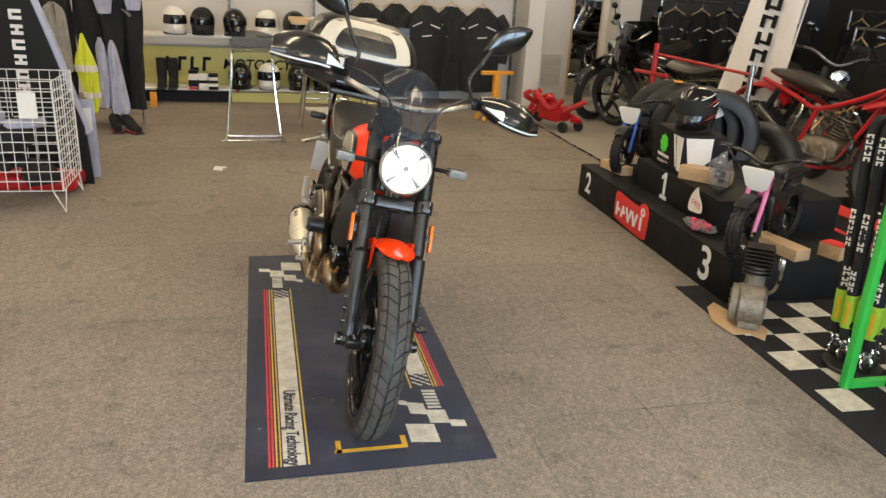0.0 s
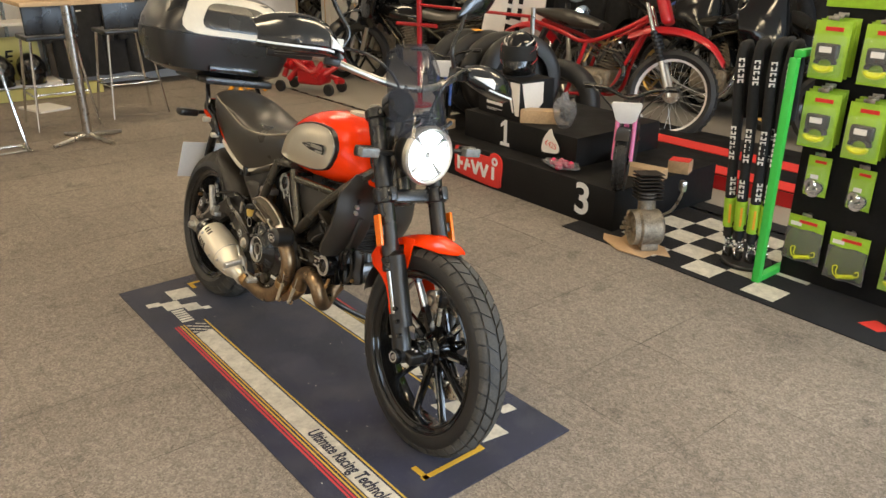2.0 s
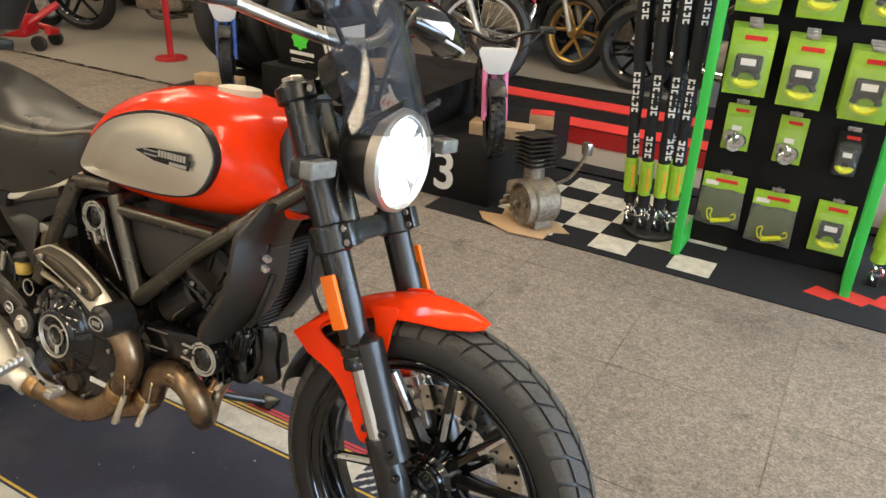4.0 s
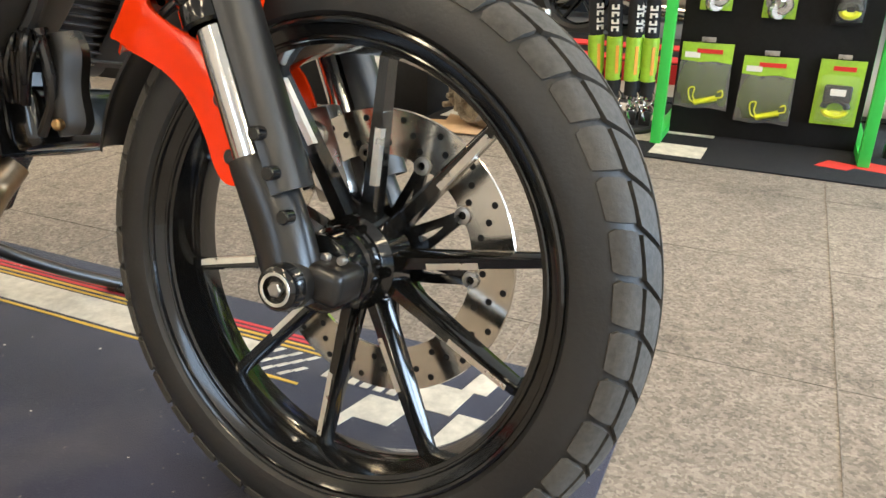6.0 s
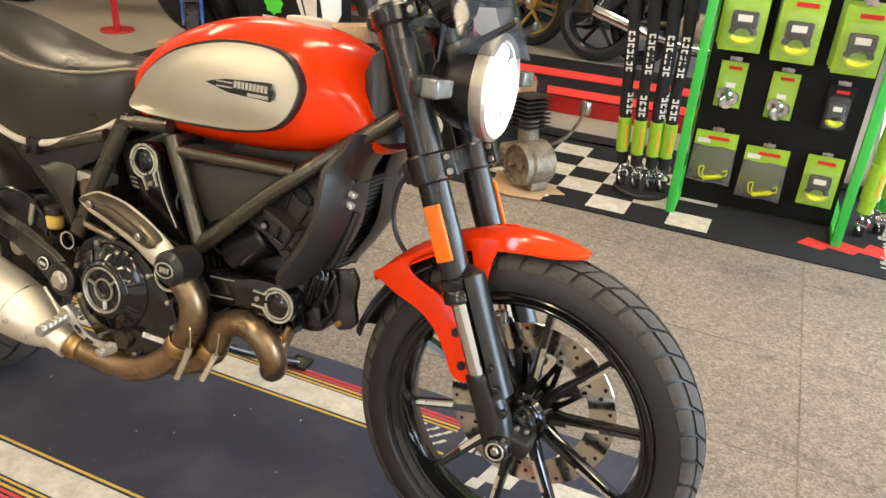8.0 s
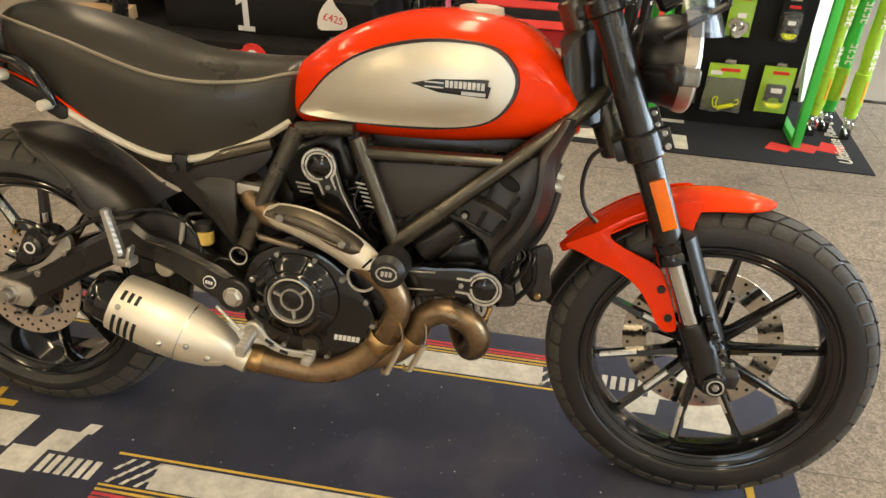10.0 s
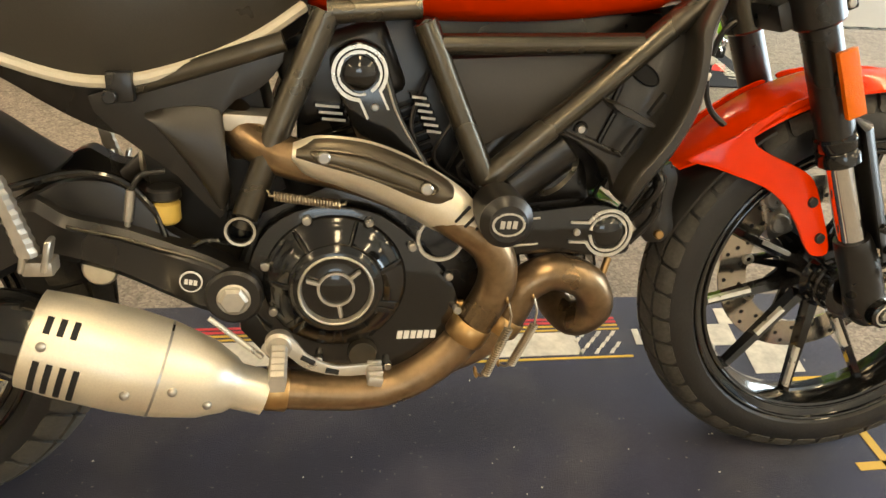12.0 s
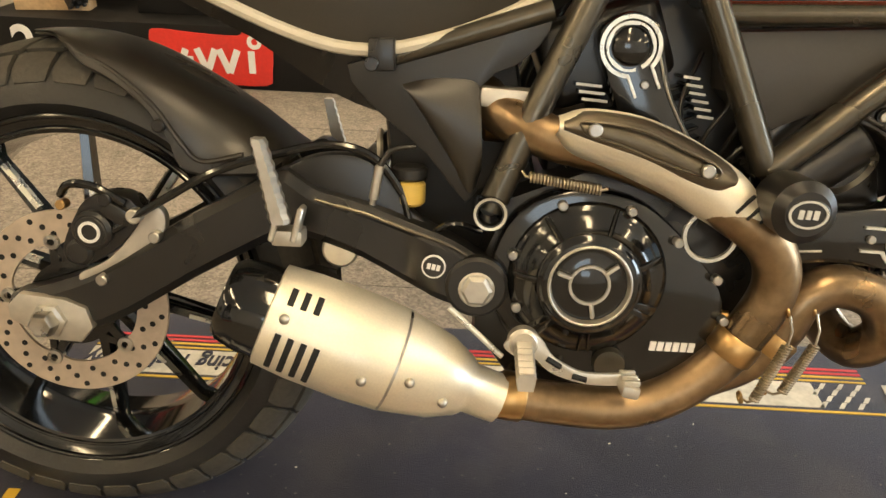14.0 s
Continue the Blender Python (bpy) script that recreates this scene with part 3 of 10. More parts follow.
def wheel(name, c, R, w, rho, rim_r, phase, n_tread, cols, spoke_w, hub_w, dish, flange, tread_tone):
    mm = Matrix.Translation(c) @ RX
    W = w - 0.004
    prof = [(rim_r + 0.007, -W + 0.004), (rim_r + 0.008, -W - 0.006), (rim_r - 0.006, -W + 0.003), (rim_r - 0.018, -W + 0.007), (rim_r - 0.024, -0.014), (rim_r - 0.026, 0),
            (rim_r - 0.024, 0.014), (rim_r - 0.018, W - 0.007), (rim_r - 0.006, W - 0.003), (rim_r + 0.008, W + 0.006), (rim_r + 0.007, W - 0.004), (rim_r - 0.002, W - 0.01), (rim_r - 0.012, 0), (rim_r - 0.002, -W + 0.01)]
    wh = part(name, lathe(bmesh.new(), prof, mm, 72, True), m_gblk, bike, "gloss black cast ten-spoke wheel rim")
    for rr, yy, th in ((rim_r + 0.004, W + 0.004, 0.0035), (rim_r - 0.012, W - 0.004, 0.0022), (rim_r - 0.021, 0.012, 0.002)):
        for sd in (-1, 1):
            lp = lathe(bmesh.new(), [(rr + th * math.cos(q), sd * yy + th * math.sin(q)) for q in [2 * math.pi * k / 8 for k in range(8)]], mm, 72, True)
            part("rim_lip", lp, m_gblk, wh)
    pr = []
    for i in range(-7, 8):
        ph = radians(64) * i / 7
        pr.append((R - 0.003 - rho + rho * math.cos(ph), rho * math.sin(ph)))
    yb = rho * math.sin(radians(64))
    rb = R - rho + rho * math.cos(radians(64))
    side = [(rim_r + 0.004, -W), (rim_r + 0.012, -W - 0.010), (rim_r + (rb - rim_r) * 0.5, -yb - 0.004)]
    side2 = [(r, -y) for r, y in side[::-1]]
    tyre = part("tyre", lathe(bmesh.new(), side + pr + side2, mm, 96), m_rub, wh, "black dual-purpose tyre with chunky tread")
    # blocks take the lightened rubber, grooves keep the dark carcass as shade
    part("tread", tread(bmesh.new(), R - 0.0035, rho, c, n_tread, cols[0], cols[1], 0.16), tread_tone, wh, "chevron tread blocks with their lit tone put into the colour", smooth=28)
    hub = bmesh.new()
    lathe(hub, [(0.012, -hub_w), (0.026, -hub_w), (0.030, -hub_w + 0.004), (0.031, -hub_w + 0.012), (0.036, -hub_w + 0.013), (0.038, -hub_w + 0.017), (0.038, flange - 0.034), (0.046, flange - 0.026), (0.052, flange - 0.020), (0.052, flange + 0.020), (0.044, flange + 0.028), (0.0415, flange + 0.032), (0.041, flange + 0.044), (0.0435, flange + 0.046), (0.0435, flange + 0.050), (0.040, flange + 0.052), (0.0395, hub_w - 0.010), (0.041, hub_w - 0.008), (0.041, hub_w - 0.003), (0.036, hub_w), (0.012, hub_w)], mm, 40)
    for j in range(5):
        a = 2 * math.pi * j / 5
        cyl(hub, 0.006, 0.008, mm @ Matrix.Translation((0.046 * math.cos(a), 0.042 * math.sin(a), flange + 0.028)), 8)
    hb = part("hub", hub, m_gblk, wh, "gloss black cast wheel hub")
    for j in range(6):
        rb_ = bmesh.new()
        a = 2 * math.pi * (j + 0.3) / 6
        m, h = along(mm @ Vector((0.039 * math.cos(a), 0.039 * math.sin(a), flange + 0.032)), mm @ Vector((0.037 * math.cos(a), 0.037 * math.sin(a), hub_w - 0.012)))
        cyl(rb_, 0.0035, h, m, 8, 0.001)
        part("hub_rib", rb_, m_gblk, hb)
    for j in range(10):
        a = phase + 2 * math.pi * j / 10
        sp = bmesh.new()
        L0, L1 = 0.03, rim_r - 0.024
        rings = []
        for q in range(6):
            rr = L0 + (L1 - L0) * q / 5
            hw = spoke_w * (0.55 - 0.2 * q / 5)
            d = 0.013 - 0.004 * q / 5
            yo = dish[0] + dish[1] * q / 5
            rings.append([(rr, -hw, yo - d), (rr, hw * 0.4, yo - d - 0.003), (rr, hw, yo - d + 0.004), (rr, hw, yo + d), (rr, -hw, yo + d)])
        loft(sp, rings)
        ms = Matrix.Translation(c) @ Matrix.Rotation(-a, 4, "Y") @ Matrix(((1, 0, 0, 0), (0, 0, 1, 0), (0, 1, 0, 0), (0, 0, 0, 1)))
        s = part("spoke", sp, m_gblk, wh, m=ms)
        st = bmesh.new()
        b0, b1 = (0.55, 0.95) if j % 2 else (0.3, 0.62)
        ra, rb2 = L0 + (L1 - L0) * b0, L0 + (L1 - L0) * b1
        qs = []
        for b in (b0, b1):
            rr, hw, fy = L0 + (L1 - L0) * b, spoke_w * (0.55 - 0.2 * b), dish[0] - 0.013 + (dish[1] + 0.004) * b
            qs.append([(rr, -hw - 0.0006, fy + 0.008), (rr, -hw - 0.0006, fy - 0.0008), (rr, -hw + 0.0062, fy - 0.0022), (rr, -hw + 0.0062, fy + 0.004)])
        loft(st, qs)
        part("machined_edge", st, m_bright, s, "bare machined alloy edge", m=ms)
    return wh


fw = wheel("front_wheel", FA, 0.325, 0.046, 0.056, 0.245, 0.20, 42, (30, 60), 0.018, 0.066, (0.022, -0.020), -0.018, m_tread)
rw = wheel("rear_wheel", RA, 0.327, 0.074, 0.096, 0.232, 0.35, 36, (31, 60), 0.02, 0.062, (-0.012, 0.010), 0.002, m_tread2)


def disc(c, y, r0, r1, parent, holes, arms, arm_r, mt_arm, steel):
    bm = bmesh.new()
    mm = Matrix.Translation((c[0], y, c[2])) @ RX
    inner = [r0 - 0.005 * max(0.0, math.cos(arms * (2 * math.pi * j / 120 - 0.55))) ** 3 for j in range(120)]
    rings = []
    for j in range(120):
        a = 2 * math.pi * j / 120
        rings.append([mm @ Vector((r * math.cos(a), r * math.sin(a), h)) for r, h in ((inner[j], -0.0022), (r1 - 0.001, -0.0024), (r1, 0.0), (r1 - 0.001, 0.0024), (inner[j], 0.0022))])
    loft(bm, rings, True, False, True)
    d = part("brake_disc", bm, steel, parent, "drilled steel brake disc")
    # solid black plugs stand for the shade in the drilled holes
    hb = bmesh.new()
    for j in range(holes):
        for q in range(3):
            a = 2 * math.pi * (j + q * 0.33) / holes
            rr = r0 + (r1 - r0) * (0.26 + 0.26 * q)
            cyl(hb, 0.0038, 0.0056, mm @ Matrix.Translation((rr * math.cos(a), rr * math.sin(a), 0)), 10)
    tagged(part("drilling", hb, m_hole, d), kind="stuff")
    for j in range(arms):
        ab = bmesh.new()
        a = 2 * math.pi * j / arms + 0.55
        for sw in (-0.30, 0.12):
            rows = []
            for q in range(7):
                u = q / 6
                rr = arm_r + (r0 + 0.004 - arm_r) * u
                b = a + sw * (1 - u) ** 1.5
                hw = 0.0052 + 0.002 * abs(2 * u - 1) ** 2
                dx, dy = -math.sin(b), math.cos(b)
                rows.append([mm @ Vector((rr * math.cos(b) + e * hw * dx, rr * math.sin(b) + e * hw * dy, h)) for e, h in ((-1, -0.003), (1, -0.003), (1, 0.003), (-1, 0.003))])
            loft(ab, rows)
        part("carrier_arm", ab, mt_arm, d, "gloss black carrier arm")
        mb = mm @ Matrix.Translation(((r0 + 0.001) * math.cos(a), (r0 + 0.001) * math.sin(a), 0))
        bb = bmesh.new()
        lathe(bb, [(0.0045, 0.004), (0.0048, 0.0062), (0.0095, 0.0058), (0.0102, 0.003), (0.0102, -0.003), (0.0095, -0.0058), (0.0048, -0.0062), (0.0045, -0.004)], mb, 20)
        part("disc_bobbin", bb, m_steel, d, "steel floating disc bobbin")
    ab = bmesh.new()
    lathe(ab, [(arm_r - 0.016, -0.0035), (arm_r + 0.006, -0.0035), (arm_r + 0.006, 0.0035), (arm_r - 0.016, 0.0035)], mm, 40, True)
    part("disc_carrier", ab, mt_arm, d, "gloss black disc carrier ring")
    return d


m_mdisc = material("polished_brake_steel", (0.60, 0.56, 0.49), 0.16, 1.0, var=0.18, scale=14, rvar=0.5)
disc(FA, 0.062, 0.114, 0.165, fw, 20, 10, 0.048, m_gblk, m_mdisc)
# the wheel points a little to the right
fw.matrix_basis = Matrix.Translation(FA) @ Matrix.Rotation(radians(-3), 4, Vector((-0.42, 0, 0.9)).normalized()) @ Matrix.Translation(-Vector(FA))
disc(RA, -0.088, 0.082, 0.123, rw, 18, 5, 0.05, m_gblk, m_disc)

# front fork
for y in (-0.1, 0.1):
    bm = bmesh.new()
    rod(bm, fork_at(0.27, y), fork_at(0.755, y), 0.0265, 24, 0.003)
    leg = part("fork_leg", bm, m_blk, bike, "satin black upper fork tube")
    bm = bmesh.new()
    lathe(bm, [(0.027, 0.255), (0.031, 0.258), (0.031, 0.275), (0.028, 0.279), (0.031, 0.283), (0.031, 0.297), (0.027, 0.301)], FORK @ Matrix.Translation((0, y, 0)), 24)
    part("seal_collar", bm, m_gblk, leg)
    bm = bmesh.new()
    rod(bm, fork_at(0.05, y), fork_at(0.27, y), 0.0205, 24)
    part("stanchion", bm, m_chrome, leg, "polished chrome fork stanchion")
    bm = bmesh.new()
    rings = []
    for sv, fw_, rx_, ry_ in spline([(0.128, 0.000, 0.0255, 0.0255), (0.118, 0.001, 0.0275, 0.027), (0.085, 0.004, 0.0295, 0.027), (0.055, 0.005, 0.0305, 0.027), (0.025, 0.004, 0.030, 0.028), (-0.005, 0.002, 0.028, 0.028), (-0.022, 0.004, 0.020, 0.024)], 3):
        rings.append([FORK @ Vector((fw_ + rx_ * math.cos(a), y + ry_ * math.sin(a), sv)) for a in [2 * math.pi * j / 24 for j in range(24)]])
    loft(bm, rings)
    s = -1 if y < 0 else 1
    m, h = along(FA + Vector((0, y - s * 0.03, 0)), FA + Vector((0, y + s * 0.028, 0)))
    cyl(bm, 0.0235, h, m, 24, 0.004)
    box(bm, (0.054, 0.052, 0.036), Matrix.Translation(FA + Vector((0.022, y - s * 0.014, 0.003))) @ Matrix.Rotation(0.15, 4, "Y"), 0.010, 3)
    foot = part("fork_foot", bm, m_blk, leg, "satin black cast fork foot")
    bolts("pinch_bolt", [FA + Vector((xx, y - s * 0.014, 0.024)) for xx in (0.018, 0.036)], 0.0045, 0.008, m_steel, foot)
    rm = Matrix.Translation(FA + Vector((0, y + s * 0.028, 0))) @ (RX if s < 0 else RX.inverted())
    bm = bmesh.new()
    lathe(bm, [(0.0, 0.010), (0.012, 0.010), (0.0125, 0.014), (0.017, 0.014), (0.021, 0.011), (0.023, 0.0), (0.023, -0.006)], rm, 28)
    end = part("axle_end", bm, m_gblk, foot, "black axle end with a bright rim")
    bm = bmesh.new()
    lathe(bm, [(0.0132, 0.0140), (0.0136, 0.0147), (0.0160, 0.0147), (0.0164, 0.0140)], rm, 28)
    part("bright_rim", bm, m_bright, end)
    bm = bmesh.new()
    cyl(bm, 0.0075, 0.008, rm @ Matrix.Translation((0, 0, 0.012)), 6, 0.0015)
    part("axle_nut", bm, m_steel, end, "small steel axle nut")
    bm = bmesh.new()
    rings = []
    for q in range(15):
        u = q / 14
        sv = 0.085 + 0.23 * u
        k = math.sqrt(max(0.05, 1 - max(0.0, (u - 0.93) / 0.07) ** 2))
        ring = []
        for o in (0.0, 0.004):
            ang = [radians(-88 + 176 * j / 12) for j in range(13)]
            ang = ang if o == 0 else ang[::-1]
            ring += [FORK @ Vector((0.024 + (0.026 * k - o) * math.cos(a), y + (0.0285 * k - o) * math.sin(a), sv)) for a in ang]
        rings.append(ring)
    loft(bm, rings)
    gd = part("fork_guard", bm, m_blk, leg, "satin black plastic fork guard")
    bolts("guard_screw", [FORK @ Vector((f, y + s * 0.030, q)) for q, f in ((0.062, 0.036), (0.104, 0.034), (0.142, 0.032))], 0.0070, 0.014, m_gblk, leg)
    bm = bmesh.new()
    box(bm, (0.027, 0.010, 0.094), FORK @ Matrix.Translation((0.006, y + s * 0.041, 0.380)), 0.002)
    rf = part("reflector", bm, m_amber, leg, "amber side reflector")
    bm = bmesh.new()
    box(bm, (0.020, 0.014, 0.03), FORK @ Matrix.Translation((0.002, y + s * 0.031, 0.380)), 0.003)
    part("reflector_mount", bm, m_blk, rf)
for nm, s, hgt, dep in (("lower_triple_clamp", 0.485, 0.05, 0.075), ("upper_triple_clamp", 0.735, 0.03, 0.07)):
    bm = bmesh.new()
    for y in (-0.1, 0.1):
        cyl(bm, 0.035, hgt, FORK @ Matrix.Translation((0, y, s)), 24, 0.004)
        box(bm, (0.03, 0.024, hgt * 0.85), FORK @ Matrix.Translation((0.036, y, s)), 0.004)
    box(bm, (dep * 0.8, 0.2, hgt * 0.8), FORK @ Matrix.Translation((-0.022, 0, s)), 0.008)
    cl = part(nm, bm, m_blk, bike)
    bolts("clamp_screw", [FORK @ Vector((0.04, y, s + dz)) for y in (-0.1, 0.1) for dz in ((-0.012, 0.012) if hgt > 0.04 else (0,))], 0.006, 0.03, m_steel, cl)
bm = bmesh.new()
rod(bm, fork_at(0.46, 0, -0.045), fork_at(0.76, 0, -0.045), 0.034, 24, 0.004)
part("steering_head", bm, m_frame, bike)
for y in (-0.1, 0.1):
    bm = bmesh.new()
    cyl(bm, 0.02, 0.012, FORK @ Matrix.Translation((0, y, 0.758)), 6, 0.002)
    part("fork_cap", bm, m_alu, bike)

# front mudguard
MG = spline([(0.362, 0.527, 0.022), (0.392, 0.562, 0.05), (0.432, 0.598, 0.064), (0.495, 0.638, 0.067), (0.57, 0.666, 0.067), (0.64, 0.677, 0.066), (0.70, 0.674, 0.054), (0.738, 0.667, 0.032), (0.756, 0.662, 0.012)], 4)
bm = bmesh.new()
rings = []
for q, (x, z, hw) in enumerate(MG):
    p0, p1 = MG[max(q - 1, 0)], MG[min(q + 1, len(MG) - 1)]
    d = Vector((p1[0] - p0[0], 0, p1[1] - p0[1])).normalized()
    nv = Vector((-d.z, 0, d.x))
    ring = []
    for o in (0.0, -0.004):
        js = range(-6, 7) if o == 0 else range(6, -7, -1)
        for j in js:
            t = j / 6
            v = Vector((x, hw * t, z)) + nv * (o - 0.36 * hw * abs(t) ** 2.6)
            ring.append(tuple(v))
    rings.append(ring)
loft(bm, rings)
fender = part("front_mudguard", bm, m_red, bike, "glossy orange-red front mudguard")
for s in (-1, 1):
    bm = bmesh.new()
    outline = spline([(0.372, 0.538), (0.41, 0.532), (0.481, 0.509), (0.521, 0.481), (0.547, 0.447), (0.562, 0.420), (0.579, 0.404), (0.602, 0.407), (0.599, 0.432), (0.581, 0.478), (0.562, 0.518), (0.535, 0.537), (0.487, 0.556), (0.457, 0.574), (0.46, 0.592), (0.49, 0.613), (0.53, 0.632), (0.53, 0.643), (0.48, 0.62), (0.43, 0.585), (0.39, 0.555)], 3, True)
    plate(bm, [(p[0], p[1]) for p in outline], 0.062 * s, 0.069 * s, 0.0025)
    for v in bm.verts:
        v.co.y += s * max(0.0, 0.55 - v.co.z) * 0.12 - s * max(0.0, 0.43 - v.co.x) * 0.55
    stay = part("mudguard_stay", bm, m_red, fender)
    bm = bmesh.new()
    outline = spline([(0.552, 0.652), (0.58, 0.662), (0.612, 0.662), (0.604, 0.62), (0.598, 0.575), (0.578, 0.545), (0.573, 0.60), (0.566, 0.635)], 4, True)
    plate(bm, [(p[0], p[1]) for p in outline], 0.062 * s, 0.068 * s, 0.002)
    part("mudguard_strap", bm, m_red, fender)
    bolts("mudguard_screw", [(x, s * (0.07 + max(0, 0.55 - z) * 0.12), z) for x, z in ((0.563, 0.487), (0.584, 0.432))], 0.008, 0.008, m_blk, stay)
bm = bmesh.new()
rings = []
for q in range(12):
    u = q / 11
    a = radians(126 + 40 * u)
    hw = 0.058 * (1 - 0.35 * u ** 3)
    ring = []
    for o in (0.0, -0.004):
        js = range(-4, 5) if o == 0 else range(4, -5, -1)
        for j in js:
            t = j / 4
            r = 0.345 + 0.012 * u + o - 0.02 * abs(t) ** 3
            ring.append((FA[0] + r * math.cos(a), hw * t, FA[2] + r * math.sin(a)))
    rings.append(ring)
loft(bm, rings)
part("mudguard_flap", bm, m_blk, fender, "black plastic mudguard extension")
bm = bmesh.new()
box(bm, (0.05, 0.05, 0.11), Matrix.Translation((0.60, 0.082, 0.43)) @ Matrix.Rotation(-0.4, 4, "Y"), 0.01)
cyl(bm, 0.017, 0.012, Matrix.Translation((0.59, 0.054, 0.45)) @ RX, 16, 0.002)
cyl(bm, 0.017, 0.012, Matrix.Translation((0.61, 0.054, 0.405)) @ RX, 16, 0.002)
part("front_caliper", bm, m_steel, bike, "grey radial brake caliper")

# headlight, screen, bars
HM = Matrix.Translation((0.54, -0.006, 0.905)) @ Matrix.Diagonal((0.95, 0.95, 0.95, 1)) @ Matrix.Rotation(radians(90), 4, "Y")
bm = bmesh.new()
lathe(bm, [(0.0, -0.115), (0.03, -0.112), (0.062, -0.092), (0.08, -0.06), (0.088, -0.02), (0.09, 0.0)], HM, 40)
hl = part("headlight", bm, m_blk, bike, "round lit headlight in a black shell")
bm = bmesh.new()
lathe(bm, [(0.083, 0.0), (0.092, -0.012), (0.096, 0.002), (0.095, 0.012), (0.088, 0.018), (0.082, 0.012)], HM, 40, True)
part("bezel", bm, m_alu, hl, "silver headlight bezel")
bm = bmesh.new()
for j in range(4):
    a0, a1 = math.pi / 2 * j + 0.90, math.pi / 2 * (j + 1) + 0.67
    k = 10
    for q in range(k):
        b0, b1 = a0 + (a1 - a0) * q / k, a0 + (a1 - a0) * (q + 1) / k
        vs = [bm.verts.new(HM @ Vector((r * math.cos(b), r * math.sin(b), 0.004))) for r, b in ((0.012, b0), (0.078, b0), (0.078, b1), (0.012, b1))]
        bm.faces.new(vs)
part("lamp_unit", bm, m_lens, hl, "bright white lit lamp sectors", smooth=0)
bm = bmesh.new()
lathe(bm, [(0.0, 0.0), (0.083, 0.0)], HM, 40)
part("reflector_bowl", bm, m_frame, hl)
bm = bmesh.new()
lathe(bm, [(0.0, 0.022), (0.045, 0.019), (0.083, 0.008)], HM, 40)
lens = part("lens", bm, m_clear, hl)
lens.visible_shadow = False
bm = bmesh.new()
rings = []
for q in range(17):
    u = q / 16
    z = 0.958 + 0.266 * u
    hw = 0.112 * (1 - 0.10 * u) * (1 - max(0, (u - 0.7) / 0.3) ** 3 * 0.55)
    ring = []
    for o in (0.0, -0.003):
        js = range(-7, 8) if o == 0 else range(7, -8, -1)
        for j in js:
            t = j / 7
            ring.append((0.60 - 0.115 * u - 0.07 * t * t + o, -0.03 + hw * t, z - 0.012 * t * t * u))
    rings.append(ring)
loft(bm, rings)
scr = part("flyscreen", bm, m_smoke, bike, "small smoked plastic flyscreen over the headlight")
scr.visible_shadow = False
for y in (-0.085, 0.025):
    bm = bmesh.new()
    rod(bm, (0.49, y, 0.95), (0.583, y, 1.01), 0.006)
    cyl(bm, 0.007, 0.006, Matrix.Translation((0.586, y, 1.013)) @ RY, 10, 0.001)
    part("screen_bracket", bm, m_blk, bike)
bm = bmesh.new()
cyl(bm, 0.047, 0.055, Matrix.Translation((0.475, -0.09, 1.04)) @ Matrix.Rotation(radians(55), 4, "Y"), 28, 0.008)
part("speedometer", bm, m_gblk, bike, "round black instrument pod")
bm = bmesh.new()
BAR = [(0.26, -0.42, 1.140), (0.32, -0.30, 1.145), (0.39, -0.16, 1.110), (0.42, -0.06, 1.090), (0.42, 0.04, 1.090), (0.39, 0.14, 1.110), (0.32, 0.28, 1.145), (0.26, 0.40, 1.140)]
tube(bm, spline(BAR, 5), 0.011, 12)
bars = part("handlebar", bm, m_steel, bike, "wide bare-metal handlebar")
